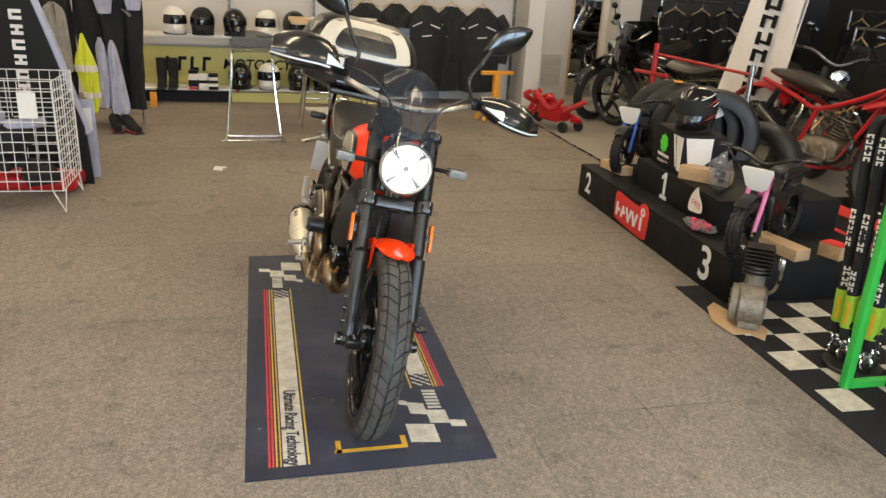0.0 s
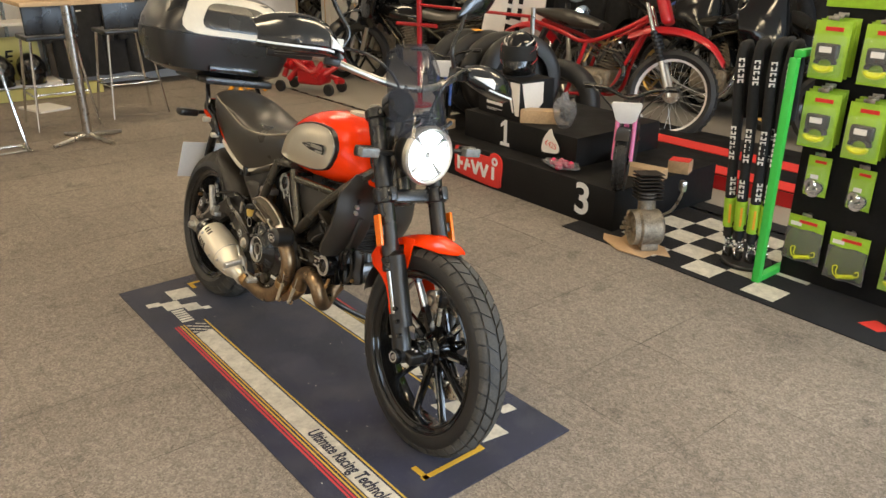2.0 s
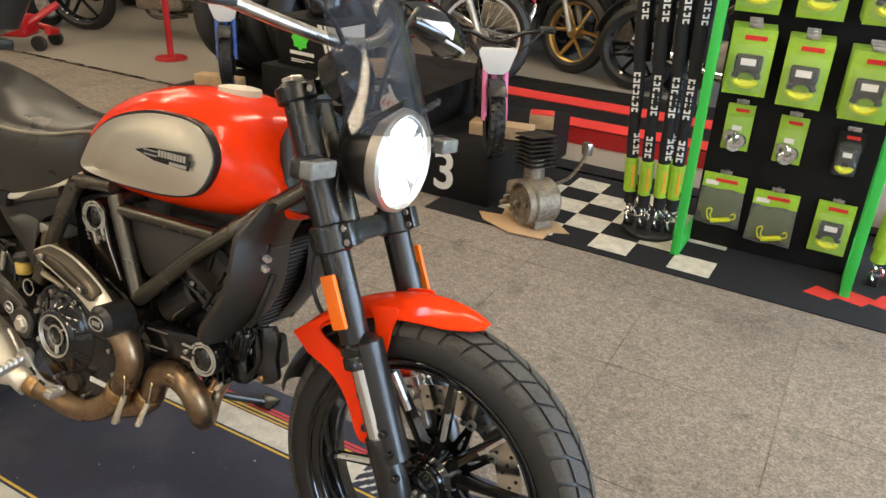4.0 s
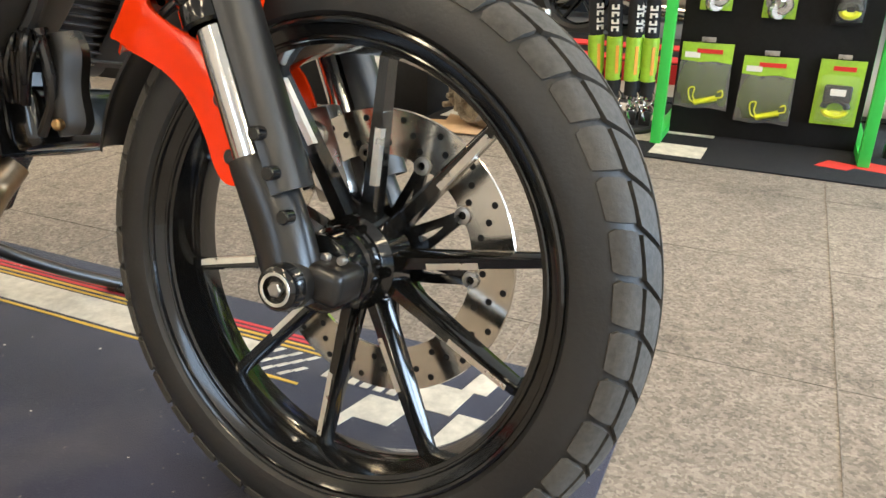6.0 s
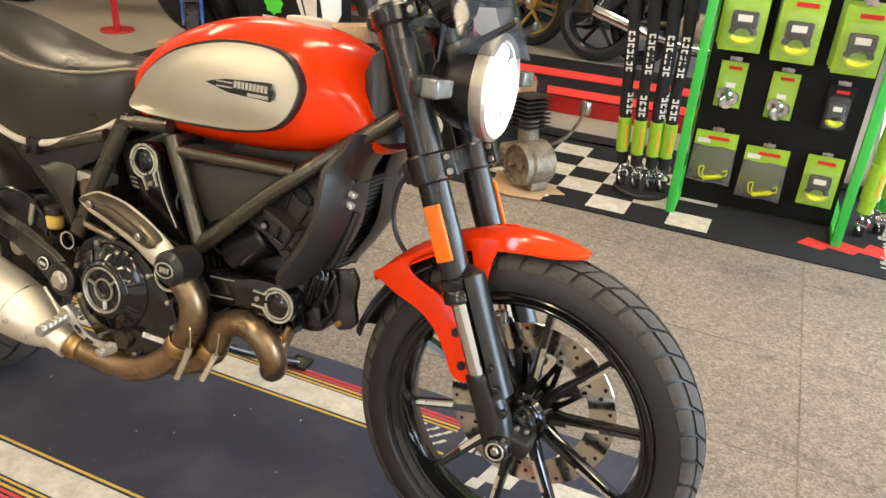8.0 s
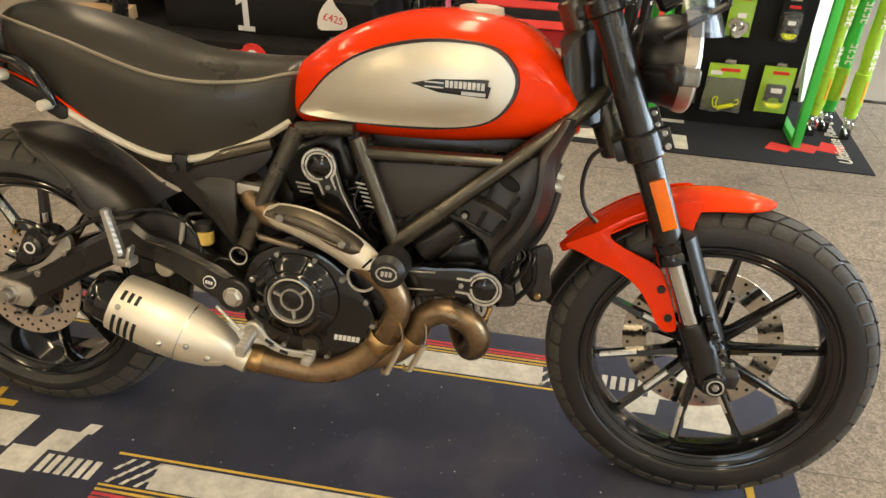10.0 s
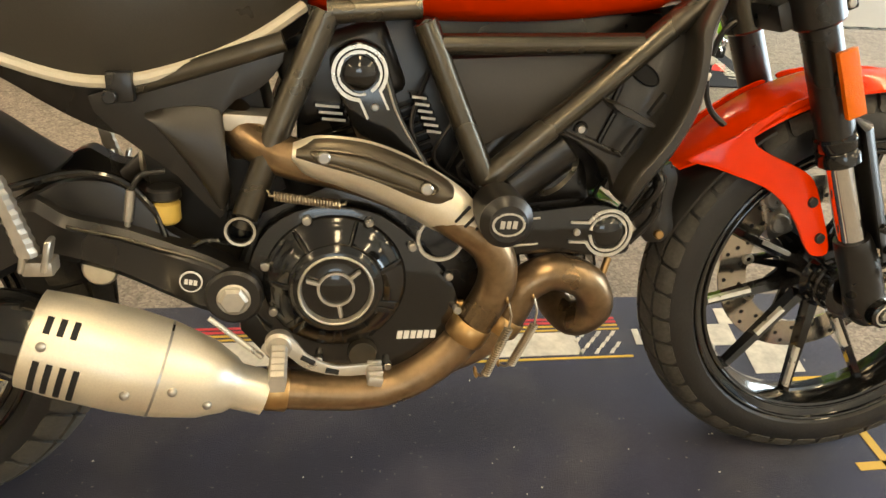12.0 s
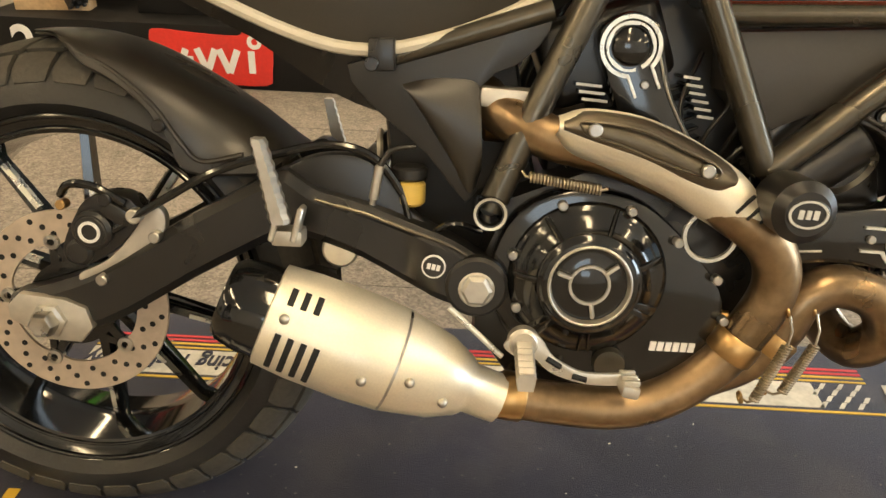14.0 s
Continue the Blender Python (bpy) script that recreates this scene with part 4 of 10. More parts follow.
for s in (-1, 1):
    o = -0.01
    bm = bmesh.new()
    rod(bm, (0.262, s * 0.41 + o, 1.140), (0.318, s * 0.295 + o, 1.145), 0.017, 16, 0.003)
    part("grip", bm, m_rub, bars)
    bm = bmesh.new()
    box(bm, (0.05, 0.05, 0.045), Matrix.Translation((0.345, s * 0.245 + o, 1.145)) @ Matrix.Rotation(s * 0.45, 4, "Z"), 0.008)
    part("switch_block", bm, m_blk, bars)
    bm = bmesh.new()
    tube(bm, spline([(0.36, s * 0.25 + o, 1.150), (0.40, s * 0.30 + o, 1.150), (0.385, s * 0.37 + o, 1.145), (0.345, s * 0.43 + o, 1.140)], 4), 0.0065, 8, 0.6)
    part("hand_lever", bm, m_blk, bars)
    # hand guard: a swept wedge with an upper and a lower flank
    bm = bmesh.new()
    z0, z1, z2, z3 = (1.165, 1.198, 1.200, 1.186) if s < 0 else (1.150, 1.138, 1.122, 1.105)
    path = spline([(0.395, s * 0.245, z0), (0.44, s * 0.32, z1), (0.425, s * 0.42, z2), (0.35, s * 0.495, z3)], 6)
    rings, low = [], []
    for i, p in enumerate(path):
        u = i / (len(path) - 1)
        hh = 0.014 + 0.040 * math.sin(math.pi * min(1, 0.06 + 0.80 * u)) ** 0.8
        prof = [(-0.085, 0.95), (-0.060, 0.92), (-0.028, 0.55), (-0.006, 0.0), (0.0, -0.45), (-0.012, -0.85), (-0.045, -1.0)]
        rings.append([(p[0] + a * hh / 0.05, p[1], p[2] + b * hh) for a, b in prof] + [(p[0] + a * hh / 0.05 - 0.005, p[1], p[2] + b * hh * 0.92) for a, b in prof[::-1]])
        low.append((p[0] - 0.004, p[1], p[2] - 0.62 * hh))
    loft(bm, rings)
    hg = part("hand_guard", bm, m_guard, bars, "glossy black plastic hand guard")
    bm = bmesh.new()
    tube(bm, low[5:], 0.0035, 6)
    part("guard_edge", bm, m_white, hg, "white line along the lower edge")
    bm = bmesh.new()
    rings = []
    for i, r in enumerate(rings_ for rings_ in [[(p[0], p[1], p[2]) for p in path[1:7]]][0]):
        u = i / 5
        hh = 0.004 + 0.020 * u
        rings.append([(r[0] - 0.012, r[1], r[2] + 0.4 * hh), (r[0] + 0.004, r[1], r[2] - 0.1 * hh), (r[0] + 0.003, r[1], r[2] - hh), (r[0] - 0.012, r[1], r[2] - hh)])
    loft(bm, rings)
    part("guard_flash", bm, m_white, hg, "white flash on the hand guard")
    # mirror
    bm = bmesh.new()
    stalk = spline([(0.345, s * 0.225 + o, 1.160), (0.35, s * 0.2 + o, 1.220), (0.33, s * 0.235 + o, 1.280), (0.31, s * 0.27 + o, 1.35)], 5)
    tube(bm, stalk, 0.007, 10)
    st = part("mirror_stalk", bm, m_blk, bars)
    bm = bmesh.new()
    mm = Matrix.Translation((0.305, s * 0.325 + o, 1.385)) @ Matrix.Rotation(s * radians(36), 4, "X") @ Matrix.Rotation(0.2, 4, "Y")
    rings = []
    for q in range(7):
        u = q / 6
        k = math.sqrt(max(0.0, 1 - (1 - u) ** 2)) if q else 0.05
        rings.append([mm @ Vector((0.022 * (1 - u), 0.100 * k * math.cos(a) - 0.01 * u, 0.050 * k * math.sin(a) * (1 - 0.5 * math.cos(a) ** 2) * (1 + 0.15 * s * math.cos(a)))) for a in [2 * math.pi * j / 20 for j in range(20)]])
    loft(bm, rings)
    part("mirror_shell", bm, m_gblk, st)
    bm = bmesh.new()
    plate(bm, [(0.092 * math.cos(a), 0.045 * math.sin(a) * (1 - 0.5 * math.cos(a) ** 2) * (1 + 0.15 * s * math.cos(a))) for a in [2 * math.pi * j / 20 for j in range(20)]], -0.002, 0.0, 0, "x")
    bm.transform(mm @ Matrix.Translation((-0.001, -0.01, 0)))
    part("mirror_glass", bm, m_chrome, st)
bm = bmesh.new()
box(bm, (0.055, 0.04, 0.04), Matrix.Translation((0.37, -0.265, 1.185)) @ Matrix.Rotation(-0.4, 4, "Z"), 0.006)
part("brake_reservoir", bm, m_blk, bars)
bm = bmesh.new()
box(bm, (0.008, 0.028, 0.028), Matrix.Translation((0.401, -0.275, 1.188)) @ Matrix.Rotation(-0.4, 4, "Z"), 0.002)
part("reservoir_window", bm, m_cream, bars)
for pts in ([(0.39, -0.26, 1.180), (0.43, -0.17, 1.165), (0.455, -0.09, 1.10), (0.455, -0.055, 0.98), (0.45, -0.06, 0.80)],
            [(0.38, 0.26, 1.160), (0.435, 0.17, 1.160), (0.46, 0.08, 1.10), (0.45, 0.05, 1.0), (0.43, 0.05, 0.86)],
            [(0.465, -0.03, 0.77), (0.437, -0.02, 0.748), (0.401, -0.02, 0.717), (0.390, -0.02, 0.660), (0.404, -0.02, 0.612), (0.44, -0.03, 0.58)]):
    bm = bmesh.new()
    tube(bm, spline(pts, 6), 0.0045, 8)
    part("control_cable", bm, m_blk, bike)
for s, c in ((-1, (0.515, -0.202, 0.905)), (1, (0.525, 0.168, 0.918))):
    bm = bmesh.new()
    rod(bm, (0.47, s * 0.085, c[2] - 0.01), (c[0] - 0.005, c[1] - s * 0.02, c[2]), 0.008, 10)
    stem = part("indicator_stem", bm, m_blk, bike)
    bm = bmesh.new()
    box(bm, (0.024, 0.066, 0.032), Matrix.Translation((c[0] - 0.012, c[1] + s * 0.008, c[2])), 0.01, 3)
    ind = part("indicator", bm, m_blk, stem, "small black indicator")
    bm = bmesh.new()
    box(bm, (0.028, 0.062, 0.028), Matrix.Translation((c[0] + 0.008, c[1] + s * 0.008, c[2])), 0.006, 3)
    part("indicator_lens", bm, m_indic, ind, "clear grey indicator lens")

# tank
TX = [(-0.185, 0.7428, 0.805, 0.045), (-0.172, 0.7342, 0.845, 0.075), (-0.14, 0.725, 0.875, 0.098), (-0.08, 0.722, 0.915, 0.122), (0.0, 0.72, 0.948, 0.14), (0.08, 0.722, 0.965, 0.149), (0.16, 0.727, 0.966, 0.151), (0.22, 0.735, 0.957, 0.146), (0.27, 0.742, 0.938, 0.132), (0.305, 0.751, 0.908, 0.116), (0.335, 0.756, 0.872, 0.1), (0.354, 0.758, 0.845, 0.094), (0.366, 0.759, 0.828, 0.084), (0.371, 0.764, 0.818, 0.066)]
TS = spline(TX, 4)


def tank_y(x, z):
    """Half width of the tank's side at x and z."""
    xs = [k[0] for k in TS]
    a, b, w = (float(np.interp(x, xs, [k[q] for k in TS])) for q in (1, 2, 3))
    u = min(0.999, abs((z - (a + b) / 2) / ((b - a) / 2)))
    return w * (1 - u ** 2.7) ** (1 / 2.7)


bm = bmesh.new()
rings = []
for x, a, b, w in TS:
    ring = []
    for j in range(36):
        t = 2 * math.pi * j / 36
        c, s = math.cos(t), math.sin(t)
        ring.append((x, w * math.copysign(abs(c) ** (2 / 2.7), c), (a + b) / 2 + (b - a) / 2 * math.copysign(abs(s) ** (2 / 2.7), s)))
    rings.append(ring)
loft(bm, rings)
tank = part("fuel_tank", bm, m_red, bike, "glossy orange-red teardrop fuel tank")
PANEL = [(-0.150, 0.768), (-0.128, 0.797), (-0.085, 0.845), (-0.02, 0.886), (0.07, 0.912), (0.15, 0.919), (0.214, 0.910), (0.25, 0.872), (0.245, 0.828), (0.212, 0.790), (0.15, 0.772), (0.05, 0.764), (-0.06, 0.760), (-0.122, 0.761)]
for s in (-1, 1):
    for nm, grow, off, mt, lb in (("panel_trim", 0.006, 0.0025, m_blk, ""), ("side_panel", 0.0, 0.0055, m_silver, "satin silver removable tank side panel")):
        bm = bmesh.new()
        ol = spline(PANEL, 4, True)
        cx, cz = 0.07, 0.835
        rows = []
        for k in range(7):
            f = k / 6
            row = []
            for p in ol:
                dx, dz = p[0] - cx, p[1] - cz
                g = 1 + grow / math.hypot(dx, dz)
                x, z = cx + dx * g * f, cz + dz * g * f
                dome = 0.004 * (1 - f ** 4)
                y = tank_y(x, z) + off + dome if k < 6 else tank_y(x, z) - 0.006
                if k == 6:
                    x, z = cx + dx * (g + 0.0), cz + dz * g
                row.append((x, s * y, z))
            if k == 0:
                row = [(cx + 0.0005 * math.cos(i), s * (tank_y(cx, cz) + off + dome), cz + 0.0005 * math.sin(i)) for i in [2 * math.pi * j / len(ol) for j in range(len(ol))]]
            rows.append(row)
            if k == 5:
                rows.append([(cx + (q[0] - cx) / f * 0.985, q[1] - s * 0.001, cz + (q[2] - cz) / f * 0.985) for q in row])
        loft(bm, rows, True, False)
        pn = part(nm, bm, mt, tank, lb)
    # winged badge in plain bars
    bm = bmesh.new()
    ang = math.atan2(tank_y(0.21, 0.845) - tank_y(0.07, 0.845), 0.14)
    bx, by = 0.14, s * (tank_y(0.14, 0.846) + 0.0115)
    plate(bm, [(-0.07, 0.0), (-0.03, 0.010), (0.05, 0.016), (0.066, 0.016), (0.064, 0.006), (0.07, 0.004), (0.066, -0.015), (-0.02, -0.012)], -0.0015, 0.0015, 0.0005)
    bd = part("badge", bm, m_gblk, pn, "black winged badge with silver bars", m=Matrix.Translation((bx, by, 0.846)) @ Matrix.Rotation(s * ang, 4, "Z"))
    bm = bmesh.new()
    for x0, x1, z, h in ((-0.045, -0.012, 0.005, 0.0025), (-0.045, -0.012, -0.003, 0.0025), (0.02, 0.062, -0.0095, 0.006)):
        box(bm, (x1 - x0, 0.0045, h), ((x0 + x1) / 2, 0, z))
    for j in range(9):
        box(bm, (0.0058, 0.0045, 0.012), (-0.006 + 0.0078 * j, 0, 0.004))
    part("badge_lettering", bm, m_alu, bd, m=Matrix.Translation((bx, by, 0.846)) @ Matrix.Rotation(s * ang, 4, "Z"), smooth=0)
    bm = bmesh.new()
    cyl(bm, 0.007, 0.006, Matrix.Translation((0.338, s * 0.097, 0.795)) @ Matrix.Rotation(-s * 0.9, 4, "Z") @ RX, 12, 0.001)
    part("tank_bolt", bm, m_steel, tank)
bm = bmesh.new()
lathe(bm, [(0.0, 0.009), (0.012, 0.01), (0.03, 0.009), (0.041, 0.006), (0.043, -0.008)], Matrix.Translation((0.165, 0, 0.966)), 32)
part("filler_cap", bm, m_cream, tank, "pale metal filler cap")
bm = bmesh.new()
rings = []
for x, w, z0, z1 in ((0.345, 0.075, 0.79, 0.90), (0.36, 0.08, 0.785, 0.93), (0.385, 0.07, 0.785, 0.95), (0.405, 0.045, 0.79, 0.95)):
    rings.append([(x, -w, z0), (x + 0.01, -w * 0.6, z0 - 0.01), (x + 0.01, w * 0.6, z0 - 0.01), (x, w, z0), (x - 0.02, w * 0.85, z1), (x - 0.03, 0, z1 + 0.02), (x - 0.02, -w * 0.85, z1)])
loft(bm, rings)
part("tank_nose_cover", bm, m_blk, bike, "black plastic cover at the steering head")

# seat
SE = [(-0.775, 0.885, 0.872, 0.06, 0.845, 0.05), (-0.755, 0.912, 0.888, 0.10, 0.80, 0.085), (-0.70, 0.912, 0.882, 0.122, 0.768, 0.108), (-0.60, 0.898, 0.858, 0.13, 0.714, 0.118), (-0.48, 0.872, 0.823, 0.134, 0.665, 0.12), (-0.40, 0.852, 0.808, 0.134, 0.652, 0.12), (-0.32, 0.846, 0.806, 0.128, 0.668, 0.112), (-0.24, 0.846, 0.814, 0.112, 0.70, 0.1), (-0.185, 0.85, 0.828, 0.09, 0.735, 0.085), (-0.165, 0.846, 0.83, 0.07, 0.75, 0.06)]
SS = spline(SE, 4)
bm = bmesh.new()
rings = []
for x, zt, zs, ys, zb, yb in SS:
    half = [(0.0, zt), (0.35 * ys, zt - 0.03 * (zt - zs)), (0.7 * ys, zt - 0.28 * (zt - zs)), (0.92 * ys, zt - 0.7 * (zt - zs)), (ys, zs), (ys + 0.004, (zs * 0.75 + zb * 0.25)), (ys * 0.6 + yb * 0.4 + 0.004, zs * 0.35 + zb * 0.65), (yb, zb), (yb * 0.5, zb - 0.002)]
    rings.append([(x, y, z) for y, z in half] + [(x, -y, z) for y, z in half[:0:-1]])
loft(bm, rings)
seat = part("seat", bm, m_seat, bike, "dark vinyl bench seat with cream piping")
for s in (-1, 1):
    bm = bmesh.new()
    tube(bm, [(x, s * (ys + 0.001), zs) for x, zt, zs, ys, zb, yb in SS[3:]], 0.0035, 8)
    part("piping", bm, m_piping, seat)
    bm = bmesh.new()
    tube(bm, [(x, s * (yb + 0.003), zb - 0.003) for x, zt, zs, ys, zb, yb in SS[8:-3]], 0.0075, 8)
    part("seat_trim", bm, m_cream, seat, "cream trim strip along the seat edge")
bm = bmesh.new()
rings = []
for x, zt, zs, ys, zb, yb in SS[6:-2]:
    d = 0.03 + 0.05 * max(0, 1 - abs(x + 0.37) / 0.16)
    rings.append([(x, -yb + 0.004, zb), (x, yb - 0.004, zb), (x, yb * 0.8, zb - d), (x, -yb * 0.8, zb - d)])
loft(bm, rings)
part("seat_pan", bm, m_blk, bike)

# frame tubes
for s in (-1, 1):
    y = s * 0.128
    for pts, r in (([(-0.257, s * 0.135, 0.478), (-0.205, s * 0.13, 0.61), (-0.15, s * 0.12, 0.735)], 0.0165),
                   ([(-0.035, s * 0.12, 0.728), (0.05, y, 0.535)], 0.0155),
                   ([(0.05, y, 0.535), (0.20, y, 0.668), (0.33, s * 0.105, 0.775), (0.41, s * 0.05, 0.845)], 0.0165),
                   ([(-0.03, s * 0.12, 0.702), (0.24, s * 0.12, 0.712)], 0.013),
                   ([(-0.15, s * 0.12, 0.735), (-0.04, s * 0.12, 0.745)], 0.014),
                   ([(-0.75, s * 0.09, 0.80), (-0.55, s * 0.10, 0.70), (-0.38, s * 0.11, 0.64), (-0.2, s * 0.115, 0.70)], 0.012)):
        bm = bmesh.new()
        tube(bm, pts, r, 16)
        part("frame_tube", bm, m_frame, bike)
    bm = bmesh.new()
    m, h = along((-0.257, s * 0.105, 0.478), (-0.257, s * 0.158, 0.478))
    lathe(bm, [(0.012, h / 2 - 0.006), (0.014, h / 2), (0.019, h / 2), (0.021, -h / 2), (0.0, -h / 2)], m, 24)
    part("frame_boss", bm, m_gblk, bike)
    bm = bmesh.new()
    lathe(bm, [(0.0158, h / 2 + 0.0005), (0.0190, h / 2 + 0.001)], m, 24)
    part("boss_ring", bm, m_alu, bike)
    bm = bmesh.new()
    box(bm, (0.03, 0.02, 0.035), (-0.385, s * 0.124, 0.645), 0.004)
    cyl(bm, 0.008, 0.01, Matrix.Translation((-0.395, s * 0.138, 0.635)) @ RX, 12, 0.001)
    part("seat_strap_hook", bm, m_blk, bike)
for p, q in (((-0.257, 0.478), 0.0), ((-0.03, 0.72), 0), ((0.05, 0.535), 0)):
    bm = bmesh.new()
    rod(bm, (p[0], -0.12, p[1]), (p[0], 0.12, p[1]), 0.012)
    part("cross_tube", bm, m_frame, bike)

# engine
bm = bmesh.new()
plate(bm, [(-0.27, 0.40), (-0.235, 0.49), (-0.15, 0.525), (-0.05, 0.52), (0.05, 0.47), (0.08, 0.40), (0.03, 0.32), (0.0, 0.265), (-0.12, 0.235), (-0.22, 0.255), (-0.27, 0.32)], -0.118, 0.125, 0.015)
part("crankcase", bm, m_blk, bike, "black engine crankcase")
CC = Vector((-0.142, 0, 0.406))
bm = bmesh.new()
outline = [(CC[0] + 0.102 * math.cos(a), CC[2] + 0.1 * math.sin(a)) for a in [2 * math.pi * j / 36 for j in range(14)]]
plate(bm, spline([(-0.25, 0.43), (-0.225, 0.48), (-0.17, 0.508), (-0.1, 0.502), (-0.055, 0.475), (-0.02, 0.44), (0.012, 0.40), (0.02, 0.36), (0.0, 0.30), (-0.03, 0.268), (-0.1, 0.262), (-0.17, 0.28), (-0.225, 0.325), (-0.252, 0.38)], 3, True), -0.152, -0.115, 0.008)
cover = part("clutch_cover", bm, m_gblk, bike, "gloss black clutch cover with a spoked ring")
CM = Matrix.Translation(CC) @ RX
bm = bmesh.new()
lathe(bm, [(0.092, 0.135), (0.091, 0.152), (0.087, 0.157), (0.080, 0.159), (0.061, 0.170), (0.059, 0.174), (0.056, 0.175), (0.054, 0.178), (0.051, 0.179), (0.047, 0.180), (0.044, 0.173), (0.026, 0.171), (0.019, 0.175), (0.0, 0.175)], CM, 64)
dome = part("clutch_dome", bm, m_gblk, cover)
for a in (22, 30, 84, 92, 128, 136, 182, 234, 288, 340):
    bm = bmesh.new()
    a = radians(-a)
    m, h = along(CM @ Vector((0.058 * math.cos(a), 0.058 * math.sin(a), 0.172)), CM @ Vector((0.088 * math.cos(a), 0.088 * math.sin(a), 0.156)))
    box(bm, (0.0032, 0.007, h), m, 0.0012)
    part("dome_rib", bm, m_gblk, dome)
bm = bmesh.new()
lathe(bm, [(0.0425, 0.174), (0.0445, 0.1815), (0.046, 0.1825), (0.0475, 0.1815), (0.0478, 0.174)], CM, 48)
lathe(bm, [(0.020, 0.174), (0.0205, 0.1775), (0.0235, 0.1775), (0.024, 0.174)], CM, 32)
for j in range(3):
    a = radians(-80 + 120 * j)
    m, h = along(CM @ Vector((0.022 * math.cos(a), 0.022 * math.sin(a), 0.176)), CM @ Vector((0.039 * math.cos(a), 0.039 * math.sin(a), 0.177)))
    box(bm, (0.008, 0.004, h), m, 0.001)
part("spoked_ring", bm, m_alu, cover, "bright machined three-spoke ring")
bolts("cover_bolt", [(x, -0.157, z) for x, z in ((-0.229, 0.432), (-0.221, 0.369), (-0.177, 0.492), (-0.100, 0.489), (-0.045, 0.456), (0.004, 0.414), (0.018, 0.365), (-0.011, 0.300), (-0.073, 0.283), (-0.165, 0.296))], 0.0056, 0.013, m_steel, cover)
for j in range(6):
    bm = bmesh.new()
    plate(bm, [(-0.0035, -0.0055), (0.0035, -0.0055), (0.005, 0.0055), (-0.002, 0.0055)], -0.1545, -0.1515, axis="y")
    part("lettering_bar", bm, m_white, cover, m=Matrix.Translation((-0.058 + 0.009 * j, 0, 0.327)), smooth=0)
bm = bmesh.new()
lathe(bm, [(0.0, 0.165), (0.018, 0.163), (0.02, 0.15)], Matrix.Translation((-0.107, 0, 0.303)) @ RX, 24)
part("inspection_cap", bm, m_frame, cover)
# upright rear cylinder
UP = Vector((-0.42, 0, 0.907)).normalized()


def cylinder(base, d, name, n=9, size=0.15):
    q = d.to_track_quat("Z", "Y").to_matrix().to_4x4()
    m = Matrix.Translation(base) @ q
    bm = bmesh.new()
    cyl(bm, size * 0.42, 0.24, m @ Matrix.Translation((0, 0, 0.1)), 24)
    c = part(name, bm, m_blk, bike)
    for j in range(n):
        bm = bmesh.new()
        box(bm, (size, 0.16, 0.004), m @ Matrix.Translation((0, 0, 0.03 + 0.013 * j)), 0.0015, 1)
        part("cooling_fin", bm, m_gblk, c)
    bm = bmesh.new()
    for j in range(0, n, 1):
        for sy in (-1, 1):
            box(bm, (size * 0.35, 0.002, 0.0045), m @ Matrix.Translation((sy * size * 0.3, -0.0805, 0.03 + 0.013 * j)), 0.0008, 1)
    part("fin_edging", bm, m_alu, c, "bare machined fin edges", smooth=0)
    bm = bmesh.new()
    box(bm, (size * 0.95, 0.15, 0.1), m @ Matrix.Translation((0, 0, 0.2)), 0.018, 3)
    part("cylinder_head", bm, m_blk, c)
    return c


cylinder(Vector((-0.06, 0, 0.47)), Vector((-0.36, 0, 0.93)).normalized(), "rear_cylinder", 9, 0.15)
cylinder(Vector((-0.02, 0, 0.42)), Vector((0.97, 0, 0.22)).normalized(), "front_cylinder", 9, 0.14)


def belt_cover(pts, ring, ang, y, name):
    """A smooth black cover with a bright keyhole ring round its pulley."""
    bm = bmesh.new()
    plate(bm, [(p[0], p[1]) for p in spline(pts, 4, True)], y, y + 0.04, 0.007)
    c = part(name, bm, m_gblk, bike, "gloss black belt cover with a bright ring")
    rm = Matrix.Translation((ring[0], y, ring[1])) @ RX
    bm = bmesh.new()
    lathe(bm, [(0.0, 0.004), (0.018, 0.0035), (0.022, 0.0)], rm, 28)
    part("pulley_boss", bm, m_gblk, c)
    for r0, r1, gap in ((0.030, 0.0345, 24), (0.0235, 0.0275, 8)):
        bm = bmesh.new()
        pr = []
        for j in range(41):
            a = radians(ang) + radians(gap) + (2 * math.pi - 2 * radians(gap)) * j / 40
            wob = 0.0012 * (r0 < 0.025) * (1 if (j // 4) % 2 else 0)
            pr.append([rm @ Vector((r * math.cos(a), r * math.sin(a), h)) for r, h in ((r0 + wob, 0.0005), (r0 + wob, 0.003), (r1, 0.003), (r1, 0.0005))])
        loft(bm, pr)
        if r0 == 0.030:
            for e in (-1, 1):
                a = radians(ang) + e * radians(gap + 2)
                p0 = Vector((0.032 * math.cos(a), 0.032 * math.sin(a), 0.0018))
                dirv = Vector((math.cos(radians(ang)), math.sin(radians(ang)), 0))
                m, h = along(rm @ p0, rm @ (p0 + dirv * 0.026))
                box(bm, (0.0045, 0.003, h), m)
        part("keyhole_ring", bm, m_bright, c, "bright machined keyhole ring")
    bm = bmesh.new()
    a = radians(ang)
    cyl(bm, 0.005, 0.006, rm @ Matrix.Translation((0.045 * math.cos(a), 0.045 * math.sin(a), 0.002)), 10, 0.001)
    part("cover_screw", bm, m_steel, c)
    return c


